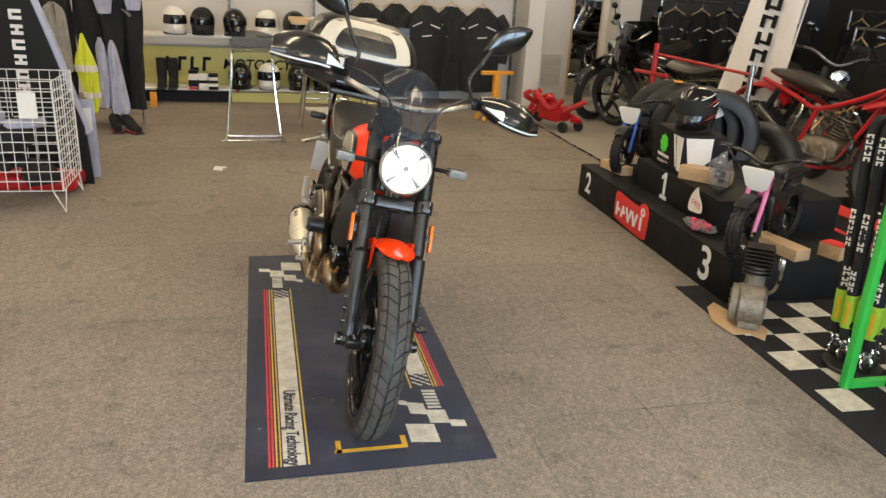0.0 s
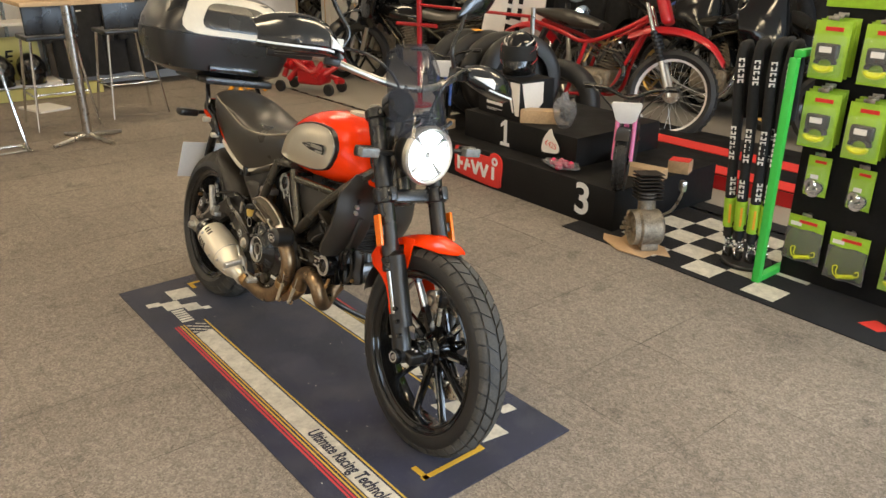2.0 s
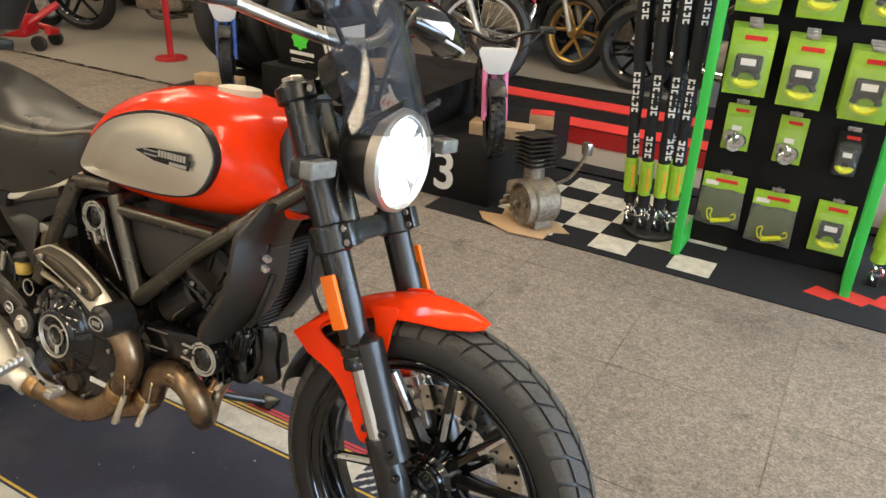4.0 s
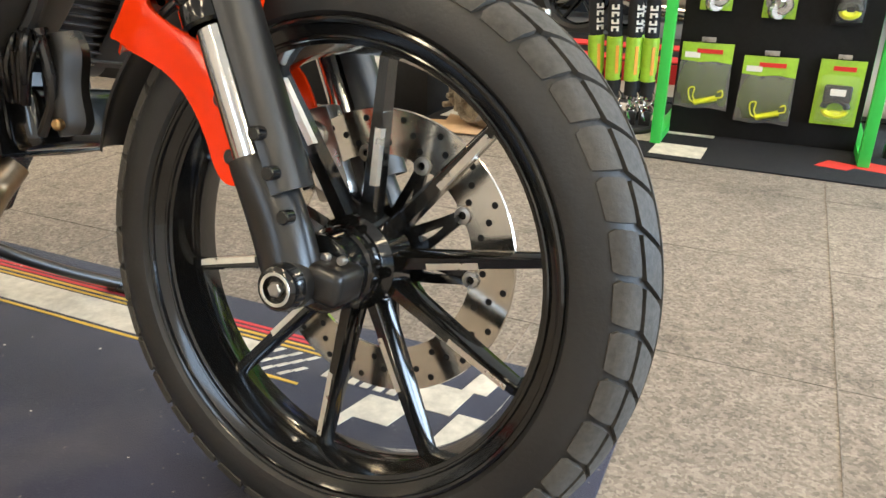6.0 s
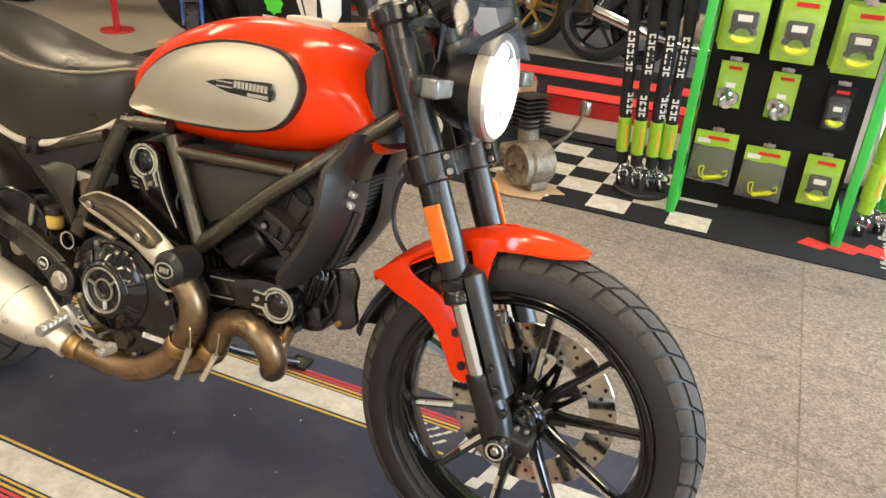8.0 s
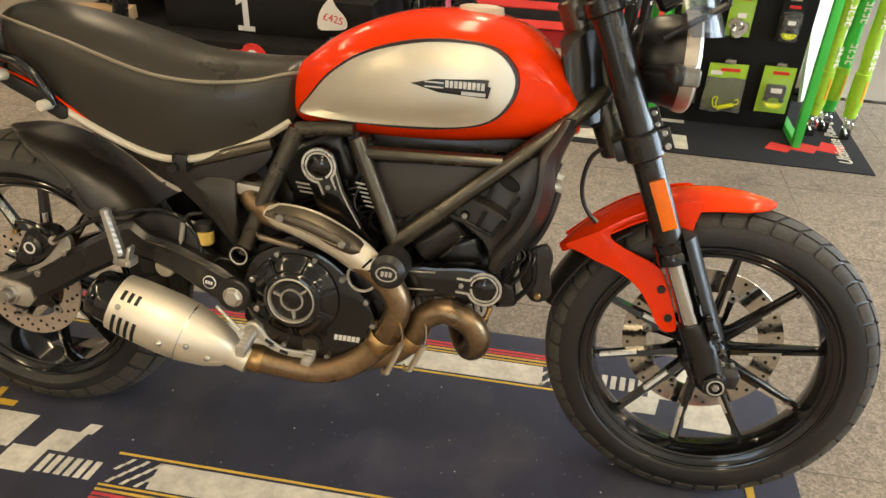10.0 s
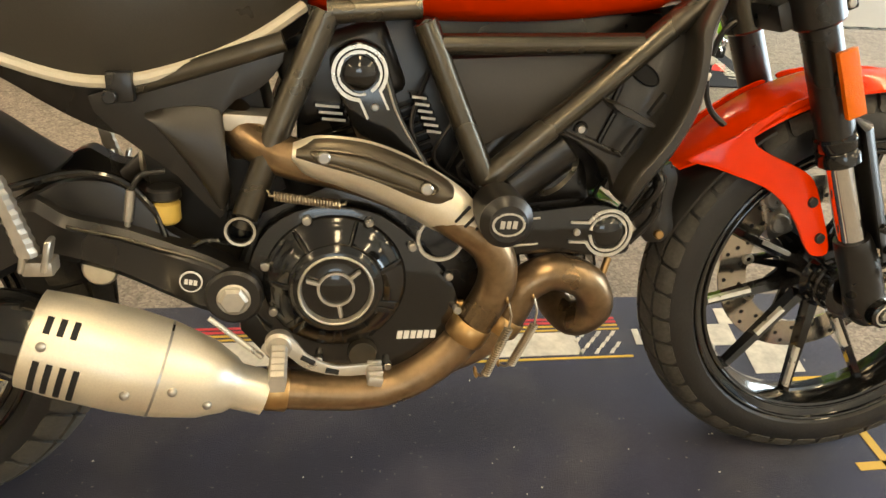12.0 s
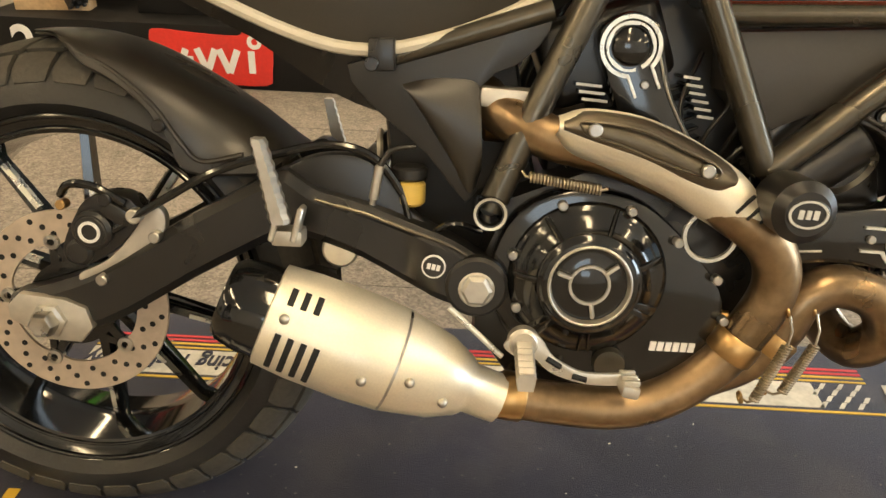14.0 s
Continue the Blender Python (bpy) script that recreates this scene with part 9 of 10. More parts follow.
# barrier, flag
ba = thing("barrier", "red and grey metal barrier rail", "barrier", pose(-2.02, 3.2, 0))
bm = bmesh.new()
rod(bm, (0, 0, 0.02), (0, 0, 0.62), 0.02)
part("post", bm, m_redpt, ba, "red lower post")
bm = bmesh.new()
rod(bm, (0, 0, 0.62), (0, 0, 1.0), 0.02)
part("post_tip", bm, m_steel, ba)
bm = bmesh.new()
rod(bm, (0.0, 0, 0.93), (-1.45, 0.0, 0.93), 0.013)
part("rail", bm, m_redpt, ba)
bm = bmesh.new()
rod(bm, (-1.45, 0, 0.02), (-1.45, 0, 1.02), 0.025)
rod(bm, (-1.8, 0, 0.74), (-1.2, 0, 0.76), 0.018)
part("end_frame", bm, m_redpt, ba)
for x in (0, -1.45):
    bm = bmesh.new()
    cyl(bm, 0.12, 0.02, (x, 0, 0.01), 20, 0.004)
    part("foot", bm, m_redpt, ba)
fl = thing("feather_flag", "white feather flag with black lettering bars", "flag", pose(-2.90, 3.78, 0, 0, 0, 19))
bm = bmesh.new()
rings = []
for q in range(12):
    u = q / 11
    z = 0.5 + 1.6 * u
    x0, x1 = -0.32 + 0.10 * u + 0.12 * u * u, 0.32 - 0.02 * u
    rings.append([(x0 + (x1 - x0) * j / 8 + 0.2 * u, 0.015 * math.sin(j * 1.2 + q * 0.5), z) for j in range(9)] + [(x0 + (x1 - x0) * j / 8 + 0.2 * u, 0.004 + 0.015 * math.sin(j * 1.2 + q * 0.5), z) for j in range(8, -1, -1)])
loft(bm, rings)
part("cloth", bm, m_vinyl, fl)
for k in range(8):
    bm = bmesh.new()
    z = 0.72 + 0.14 * k
    for dx, h in ((-0.062, 0.105), (0.045, 0.105)):
        box(bm, (0.042, 0.004, h), pose(0.03 + dx + 0.13 * (z - 0.5), -0.02, z, 0, 8))
    box(bm, (0.12, 0.004, 0.026), pose(0.025 + 0.13 * (z - 0.5), -0.02, z + 0.03 * (-1) ** k, 0, 8))
    part("lettering_bar", bm, m_pod, fl, "black lettering bar", smooth=0)
bm = bmesh.new()
tube(bm, spline([(0.34, 0, 0.0), (0.36, 0, 1.0), (0.5, 0, 2.1)], 5), 0.012, 8)
part("pole", bm, m_steel, fl)
bm = bmesh.new()
cyl(bm, 0.18, 0.03, (0.34, 0, 0.015), 24, 0.005)
part("base", bm, m_pod, fl)

# red scooter-like hoist at the far end
rj = thing("paddock_hoist", "bright red folded workshop hoist on small wheels", "hoist", pose(-4.75, 2.75, 0, 0, 0, 25))
rn = random.Random(11)
for k in range(7):
    bm = bmesh.new()
    p = [(rn.uniform(-0.35, 0.35), rn.uniform(-0.15, 0.15), rn.uniform(0.12, 0.36)) for _ in range(4)]
    p.sort()
    tube(bm, spline(p, 4), 0.028, 8)
    part("hoist_arm", bm, m_redpt, rj)
bm = bmesh.new()
box(bm, (0.3, 0.22, 0.16), (0.05, 0, 0.17), 0.04, 3)
part("body", bm, m_redpt, rj)
for x, y in ((-0.3, -0.12), (-0.3, 0.12), (0.3, -0.12), (0.3, 0.12)):
    bm = bmesh.new()
    cyl(bm, 0.06, 0.04, Matrix.Translation((x, y, 0.06)) @ RX, 16, 0.008)
    part("castor", bm, m_rub, rj)

# ---- shelves, clothes and furniture at the back ----
sh = thing("wall_shelf", "white two-tier display shelf along the back wall", "shelf unit", pose(-6.1, 0, 0))
for z, x0 in ((0.72, 0.0), (0.14, 0.0)):
    bm = bmesh.new()
    box(bm, (0.42, 2.3, 0.028), (-0.18, -0.47, z), 0.003)
    part("shelf_board", bm, m_vinyl, sh)
for y in (-1.6, -0.62, 0.34, 0.66):
    bm = bmesh.new()
    box(bm, (0.04, 0.03, 2.2), (-0.38, y, 1.1))
    part("upright", bm, m_frame, sh)
for y0, y1, mt in ((-1.62, -0.62, m_pod), (-0.62, 1.05, m_sign)):
    bm = bmesh.new()
    box(bm, (0.1, y1 - y0, 0.11), (0.0, (y0 + y1) / 2, 0.06))
    part("plinth", bm, mt, sh, "yellow-green plinth board" if mt is m_sign else "")
sg = thing("shop_sign", "yellow-green shop sign with dark lettering bars", "sign", pose(-6.36, -0.5, 0.16))
bm = bmesh.new()
box(bm, (0.02, 2.15, 0.42), (0, 0, 0.21), 0.003)
part("board", bm, m_sign, sg)
for y0, n, w in ((-0.85, 4, 0.12),):
    for k in range(n):
        bm = bmesh.new()
        y = y0 + k * w * 1.12
        plate(bm, [(y, 0.15), (y + w * 0.3, 0.15), (y + w * 0.42, 0.31), (y + w * 0.12, 0.31)], 0.0115, 0.0135, 0, "x")
        plate(bm, [(y + w * 0.25, 0.27), (y + w * 0.85, 0.27), (y + w * 0.88, 0.31), (y + w * 0.28, 0.31)] if k % 2 else [(y + w * 0.2, 0.15), (y + w * 0.8, 0.15), (y + w * 0.83, 0.19), (y + w * 0.23, 0.19)], 0.0115, 0.0135, 0, "x")
        part("lettering_bar", bm, m_pod, sg, smooth=0)
words("sign_wording", "MOTORCYCLE", 0.16, pose(0.013, 0.30, 0.23, 90, 0, 90), m_pod, sg, "dark lettering", 0.003, 1.05, 0.2)
for y, mt, lb, rz in ((-1.2, m_vinyl, "white full-face helmet on the shelf", 20), (-0.90, m_cloth, "matt dark grey helmet on the shelf", -10), (-0.56, m_gblk, "gloss black full-face helmet on the shelf", 15), (-0.2, m_vinyl, "white and dark flip-front helmet on the shelf", -30), (0.1, m_gblk, "gloss black open-face helmet on the shelf", 30)):
    helmet(-6.14, y, 0.735, rz, mt, lb, m_gblk, False, 1.12, "helmets on the shelf")
for y, mt, lb in ((-0.52, m_gblk, "gloss black helmet on the lower shelf"), (-0.2, m_vinyl, "white helmet with dark visor on the lower shelf"), (0.14, m_gblk, "dark helmet on the lower shelf"), (0.42, m_gblk, "black helmet beside the sign")):
    helmet(-6.1, y, 0.156, 0, mt, lb, m_gblk, False, 1.12, "helmets on the shelf")
rn = random.Random(5)
for k in range(16):
    bm = bmesh.new()
    box(bm, (0.1, 0.1, 0.034), (0, 0, 0.017), 0.002)
    solid("small_carton", bm, rn.choice((m_vinyl, m_pod, m_redpt, m_vinyl)), "small printed parts carton stacked on the shelf", "carton", pose(-6.0, -1.02 + 0.105 * (k % 3), 0.1545 + 0.0345 * (k // 3), 0, 0, rn.uniform(-4, 4)), group="small cartons")
for k, y in enumerate((-1.36, -1.24)):
    bt = thing("boot", "black tall riding boot on the lower shelf", "boot", pose(-6.05, y, 0.155), group="riding boots")
    bm = bmesh.new()
    tube(bm, spline([(-0.03, 0, 0.32), (-0.03, 0, 0.18), (-0.02, 0, 0.08), (0.05, 0, 0.05), (0.14, 0, 0.045)], 4), [0.055] * 6 + [0.05] * 6 + [0.042] * 5, 12)
    part("upper", bm, m_cloth, bt)
    bm = bmesh.new()
    box(bm, (0.26, 0.09, 0.02), (0.04, 0, 0.01), 0.008)
    part("sole", bm, m_rub, bt)
for y, mt in ((-1.28, m_redfelt), (-0.98, m_green), (-0.55, m_redfelt)):
    bm = bmesh.new()
    cyl(bm, 0.022, 0.004, RY, 18, 0.001)
    solid("price_dot", bm, mt, "round coloured price dot on the shelf edge", "price dot", Matrix.Translation((-6.068, y, 0.14)), group="price dots")
bm = bmesh.new()
box(bm, (0.01, 0.07, 0.16), (0, 0, 0.08), 0.002)
solid("orange_tag", bm, m_orange, "small orange upright tag on the floor", "tag", pose(-5.7, -1.42, 0.0))
bm = bmesh.new()
plate(bm, [(-0.2, -0.13), (0.18, -0.15), (0.22, 0.12), (-0.15, 0.14)], 0.0, 0.02, 0.002, "z")
solid("magazine", bm, m_vinyl, "pale magazine lying on the floor", "magazine", pose(-5.55, 0.36, 0.0, 0, 0, 20))


def jacket(x, y, z, rz, label, mt, h=0.72, w=0.46):
    t = thing("jacket", label, "jacket", pose(x, y, z, 0, 0, rz), group="hanging jackets")
    bm = bmesh.new()
    rings = []
    for q in range(12):
        u = q / 11
        zz = -h * u
        ww = w * (0.24 + 0.70 * min(1, u * 4.5) ** 0.6) * (1 - 0.10 * u)
        ring = []
        for j in range(24):
            a = 2 * math.pi * j / 24
            f = 1 + 0.10 * math.sin(5 * a + q * 0.8) + 0.5 * noise.noise(Vector((x * 3 + 4 * math.cos(a), y + 2.2 * u, 3 * math.sin(a))))
            ring.append((0.10 * math.sin(a) * f * (0.5 + 0.5 * min(1, u * 3)), ww / 2 * math.cos(a), zz + 0.01 * math.sin(3 * a + q)))
        rings.append(ring)
    loft(bm, rings)
    part("body", bm, mt, t)
    for s in (-1, 1):
        bm = bmesh.new()
        tube(bm, spline([(0, s * w * 0.38, -0.09), (0.01, s * w * 0.55, -0.25), (0.03, s * w * 0.56, -0.45), (0.05, s * w * 0.5, -0.63)], 4), [0.07] * 5 + [0.06] * 5 + [0.05] * 3, 12)
        part("sleeve", bm, mt, t)
    bm = bmesh.new()
    tube(bm, spline([(0, -0.15, -0.03), (0, -0.03, 0.03), (0, 0, 0.06), (0, 0.03, 0.03), (0, 0.15, -0.03)], 4), 0.009, 6)
    tube(bm, [(0, 0, 0.06), (0.02, 0, 0.11), (0, 0, 0.13)], 0.003, 6)
    part("hanger", bm, m_wood, t)
    for yy, zz, ang in ((-0.12, -0.2, 25), (0.1, -0.22, -20), (0.0, -0.33, 5)):
        bm = bmesh.new()
        box(bm, (0.006, 0.12, 0.012), pose(0.108, yy, zz, ang))
        part("reflective_strip", bm, m_vinyl, t, smooth=0)
    return t


jr = thing("jacket_rail", "black steel rail holding hanging jackets", "rail", pose(-6.25, 0, 0))
bm = bmesh.new()
rod(bm, (0, 0.75, 1.28), (0, 2.75, 1.28), 0.014)
part("bar", bm, m_frame, jr)
for y in (0.75, 2.75):
    bm = bmesh.new()
    box(bm, (0.03, 0.03, 2.2), (-0.02, y, 1.1))
    part("upright", bm, m_frame, jr)
for k, y in enumerate((0.92, 1.28, 1.62, 1.96, 2.32)):
    jacket((-6.2, -6.28, -6.2, -6.28, -6.2)[k], y, 1.14, (-8, 4, 6, -5, -4)[k], "black armoured riding jacket on a wooden hanger", m_cloth, 0.98, 0.56)
yh = thing("axle_stand", "bright orange workshop axle stand", "axle stand", pose(-5.1, 2.22, 0, 0, 0, 10) @ Matrix.Scale(1.25, 4))
bm = bmesh.new()
box(bm, (0.05, 0.3, 0.03), (0, 0, 0.42), 0.006)
box(bm, (0.05, 0.06, 0.38), (0, 0, 0.22), 0.01)
for s in (-1, 1):
    tube(bm, [(0, 0, 0.25), (0.05, s * 0.13, 0.01)], 0.018, 8)
    tube(bm, [(0, 0, 0.25), (-0.1, s * 0.13, 0.01)], 0.018, 8)
part("frame", bm, m_orange, yh)

# partition with louvred panel and mirror
pw = solid("wall_partition", box(bmesh.new(), (0.5, 0.2, ZC), (-6.35, 2.98, ZC / 2)), m_wall, "short white partition wall", "wall", kind="structure")
lv = thing("louvre_panel", "white louvred vent panel on the wall", "vent panel", pose(-6.57, 3.4, 0))
bm = bmesh.new()
box(bm, (0.04, 0.36, 1.9), (0, 0, 0.95), 0.004)
part("panel", bm, m_wall, lv)
for k in range(18):
    bm = bmesh.new()
    box(bm, (0.03, 0.26, 0.012), pose(0.03, 0, 0.22 + 0.022 * k, 0, 30))
    part("slat", bm, m_wall, lv)
mr = thing("wall_mirror", "tall wall mirror reflecting the shop", "mirror", pose(-6.58, 3.85, 0.05))
bm = bmesh.new()
box(bm, (0.02, 0.42, 1.9), (0, 0, 0.95), 0.004)
part("backing", bm, m_wood, mr)
bm = bmesh.new()
box(bm, (0.004, 0.38, 1.86), (0.013, 0, 0.95))
part("glass", bm, m_mirror, mr)
solid("wall_pier", box(bmesh.new(), (0.3, 0.3, ZC), (-6.45, 4.3, ZC / 2)), m_wall, "pale wall pier", "wall", kind="structure")

# racks of dark clothing along the far wall
cr = thing("clothes_rail", "long steel rail of dark riding clothes", "clothes rail", pose(0, 6.9, 0))
bm = bmesh.new()
rod(bm, (-5.5, 0, 1.35), (2.5, 0, 1.35), 0.016)
part("bar", bm, m_steel, cr)
for x in (-5.5, -3.5, -1.5, 0.5, 2.5):
    bm = bmesh.new()
    rod(bm, (x, 0, 0), (x, 0, 1.35), 0.014)
    part("leg", bm, m_steel, cr)
jk = jacket(-5.3, 6.9, 1.21, 90, "dark riding jacket hanging in a row", m_cloth, 1.0, 0.5)
for k in range(1, 20):
    copy_thing(jk, pose(-5.3 + 0.4 * k, 6.9, 1.21, 0, 0, 90 + 15 * math.sin(k * 2.3)))
cr2 = thing("clothes_rail", "steel rail of dark jackets behind the motorcycles", "clothes rail", pose(0, 5.9, 0))
bm = bmesh.new()
rod(bm, (-4.2, 0, 1.2), (0.8, 0, 1.2), 0.014)
part("bar", bm, m_steel, cr2)
for x in (-4.2, -1.7, 0.8):
    bm = bmesh.new()
    rod(bm, (x, 0, 0), (x, 0, 1.2), 0.014)
    part("leg", bm, m_steel, cr2)
for k in range(13):
    copy_thing(jk, pose(-4.1 + 0.39 * k, 5.9, 1.06, 0, 0, 80 + 20 * math.sin(k * 1.7)))

cr3 = thing("clothes_rail", "steel rail of dark jackets in the far corner", "clothes rail", pose(-6.25, 0, 0))
bm = bmesh.new()
rod(bm, (0, 4.7, 1.35), (0, 6.6, 1.35), 0.014)
part("bar", bm, m_steel, cr3)
for y in (4.7, 6.6):
    bm = bmesh.new()
    rod(bm, (0, y, 0), (0, y, 1.35), 0.014)
    part("leg", bm, m_steel, cr3)
for k in range(5):
    copy_thing(jk, pose(-6.25, 4.9 + 0.38 * k, 1.21, 0, 0, 10 * math.sin(k * 2.1)))

# high table, chairs, stools
tb = thing("high_table", "high cafe table with a wooden top on a steel column", "table", pose(-4.05, 0.33, 0))
bm = bmesh.new()
box(bm, (0.62, 0.78, 0.03), (0, 0.02, 1.06), 0.006)
part("top", bm, m_wood, tb)
bm = bmesh.new()
rod(bm, (0, 0, 0.03), (0, 0, 1.05), 0.035, 16)
part("column", bm, m_steel, tb)
for a in (20, 110, 200, 290):
    bm = bmesh.new()
    c, s = math.cos(radians(a)), math.sin(radians(a))
    tube(bm, [(0, 0, 0.05), (0.3 * c, 0.3 * s, 0.015)], [0.022, 0.014], 8)
    part("foot", bm, m_steel, tb)
rn = random.Random(2)
for k in range(6):
    bm = bmesh.new()
    box(bm, (0.22, 0.3, 0.006 + 0.006 * (k % 2)), None, 0.001)
    solid("leaflet", bm, m_vinyl if k % 3 else m_brown, "pale leaflet lying on the high table", "leaflet", pose(-4.05 + rn.uniform(-0.15, 0.15), 0.35 + rn.uniform(-0.2, 0.2), 1.079 + 0.004 * k, 0, 0, rn.uniform(0, 90)), group="leaflets")


def stool(x, y, rz, h, w, label, back=True):
    t = thing("bar_stool", label, "stool", pose(x, y, 0, 0, 0, rz), group="bar stools")
    bm = bmesh.new()
    box(bm, (w * 0.95, w, 0.035), (0, 0, h), 0.012, 3)
    part("seat", bm, m_blk, t)
    if back:
        bm = bmesh.new()
        box(bm, (0.025, w, 0.22), (-w / 2, 0, h + 0.14), 0.01, 3)
        part("backrest", bm, m_blk, t)
    for s in (-1, 1):
        bm = bmesh.new()
        tube(bm, spline([(w * 0.42, s * w * 0.42, h - 0.02), (w * 0.5, s * w * 0.52, 0.3), (w * 0.58, s * w * 0.6, 0.012)], 3), 0.011, 8)
        tube(bm, spline([(-w * 0.42, s * w * 0.42, h - 0.02), (-w * 0.5, s * w * 0.52, 0.3), (-w * 0.58, s * w * 0.6, 0.012)], 3), 0.011, 8)
        part("leg", bm, m_chrome, t)
        bm = bmesh.new()
        rod(bm, (w * 0.5, s * w * 0.52, 0.28), (-w * 0.5, s * w * 0.52, 0.28), 0.009)
        rod(bm, (s * w * 0.5, w * 0.52, 0.3), (s * w * 0.5, -w * 0.52, 0.3), 0.009)
        part("foot_rail", bm, m_chrome, t)


stool(-4.75, 0.32, 180, 0.74, 0.40, "black bar stool with chrome legs")
stool(-4.85, 0.95, 180, 0.74, 0.40, "black bar stool with a chrome foot rail")
ch = thing("cantilever_chair", "chrome cantilever bar chair with a smoked plastic seat", "chair", pose(-4.15, -0.37, 0))
bm = bmesh.new()
tube(bm, spline([(0.0, -0.165, 0.77), (0.1, -0.17, 0.75), (0.16, -0.195, 0.42), (0.21, -0.235, 0.05), (0.2, -0.23, 0.012), (0.2, 0.23, 0.012), (0.21, 0.235, 0.05), (0.16, 0.195, 0.42), (0.1, 0.17, 0.75), (0.0, 0.165, 0.77)], 5), 0.011, 8)
part("frame", bm, m_chrome, ch)
bm = bmesh.new()
rod(bm, (0.0, -0.24, 0.012), (0.0, 0.24, 0.012), 0.011)
rod(bm, (0.0, -0.24, 0.012), (0.2, -0.24, 0.012), 0.011)
rod(bm, (0.0, 0.24, 0.012), (0.2, 0.24, 0.012), 0.011)
part("floor_bar", bm, m_chrome, ch)
bm = bmesh.new()
box(bm, (0.36, 0.36, 0.02), (-0.06, 0, 0.785), 0.008)
part("seat", bm, m_smoke, ch, "smoked plastic seat")
bm = bmesh.new()
rings = []
for k in range(9):
    y = -0.18 + 0.045 * k
    e = 0.05 * (1 - (y / 0.18) ** 2)
    rings.append([(-0.20 - e, y, 0.795), (-0.24 - e, y, 0.90 + 0.6 * e), (-0.252 - e, y, 0.90 + 0.6 * e), (-0.212 - e, y, 0.795)])
loft(bm, rings)
part("backrest", bm, m_smoke, ch, "low smoked plastic backrest")
bm = bmesh.new()
plate(bm, [(-0.05, -0.03), (0.04, -0.04), (0.06, 0.03), (0.0, 0.02), (-0.03, 0.06)], 0.0, 0.012, 0.002, "z")
solid("paper_scrap", bm, m_vinyl, "crumpled white paper scrap on the carpet", "paper scrap", pose(-2.98, -0.64, 0.0))

# clothes stand and wire basket on the left
cs = thing("clothes_stand", "chrome stand hung with dark riding trousers", "clothes stand", pose(-4.75, -1.75, 0))
bm = bmesh.new()
rod(bm, (0, -0.6, 1.35), (0, 0.35, 1.35), 0.014)
rod(bm, (0.35, 0.35, 1.02), (-0.1, 0.05, 1.2), 0.014)
part("arms", bm, m_chrome, cs)
for y in (-0.6, 0.35):
    bm = bmesh.new()
    rod(bm, (0, y, 0.0), (0, y, 1.35), 0.014)
    part("upright", bm, m_chrome, cs)


def trousers(x, y, z, label, mt, h=1.0, w=0.34, rz=0, legs=2):
    t = thing("trousers", label, "trousers", pose(x, y, z, 0, 0, rz), group="hanging trousers")
    for s in ((-1, 1) if legs == 2 else (0,)):
        bm = bmesh.new()
        rings = []
        for q in range(10):
            u = q / 9
            ring = []
            for j in range(16):
                a = 2 * math.pi * j / 16
                f = 1 + 0.14 * math.sin(3 * a + 5 * u + s) + 0.45 * noise.noise(Vector((y * 9 + 3 * math.cos(a), 2 * u, 3 * math.sin(a))))
                ring.append((0.06 * f * math.sin(a), s * w * 0.24 + w * (0.25 if legs == 2 else 0.5) * f * math.cos(a) * (1 - 0.3 * u), -h * u))
            rings.append(ring)
        loft(bm, rings)
        part("leg", bm, mt, t)
    bm = bmesh.new()
    box(bm, (0.1, w * 0.95, 0.06), (0, 0, 0.0), 0.02)
    part("waistband", bm, mt, t)


trousers(-4.62, -1.50, 1.35, "black riding trousers on the stand", m_cloth, 1.18, 0.36)
trousers(-4.75, -1.64, 1.40, "black textile trousers on the stand", m_cloth, 1.25, 0.50)
trousers(-4.80, -1.95, 1.40, "dark textile trousers on the stand", m_cloth, 1.25, 0.6)


def drape(bm, rows, thick, fold, seed, n=22):
    """Hanging cloth through rows of (z, y0, y1), gathered in upright folds that deepen downwards."""
    rings = []
    for i, (z, y0, y1) in enumerate(spline(rows, 5)):
        front, back = [], []
        for j in range(n + 1):
            q = -1 + 2 * j / n
            y = (y0 + y1) / 2 + (y1 - y0) / 2 * q
            e = math.sqrt(max(0.0, 1 - q * q))
            f = fold * (noise.noise(Vector((y * 26 + seed, z * 3.2, seed))) + 0.6 * noise.noise(Vector((y * 55, z * 6 + seed, 2.0))))
            front.append((thick * e + f * (0.3 + e), y, z + 0.05 * fold * math.sin(9 * q)))
            back.append((-thick * e * 0.6 + f * 0.4 * e, y, z))
        rings.append(front + back[-2:0:-1])
    loft(bm, rings)
    return bm


m_lilac = material("lilac_waterproof_cloth", (0.46, 0.46, 0.58), 0.6, var=0.2, scale=14, bump=0.5, bscale=35)
gt = thing("trousers", "crumpled pale lilac waterproof trousers on the stand", "trousers", pose(-4.38, 0, 0), group="hanging trousers")
for k, rows in enumerate(([(0.83, -1.675, -1.655), (0.74, -1.705, -1.625), (0.5, -1.70, -1.60), (0.22, -1.715, -1.625)], [(0.81, -1.58, -1.56), (0.72, -1.605, -1.525), (0.45, -1.61, -1.485), (0.24, -1.62, -1.455), (0.17, -1.60, -1.465)])):
    part("leg", drape(bmesh.new(), rows, 0.05, 0.045, 3.0 + k), m_lilac, gt)
vt = thing("hi_viz_vest", "fluorescent yellow vest with silver bands", "vest", pose(-4.27, 0, 0))
vest = [(0.87, -1.79, -1.775), (0.78, -1.815, -1.745), (0.62, -1.86, -1.69), (0.45, -1.83, -1.675), (0.30, -1.80, -1.68), (0.19, -1.765, -1.715)]
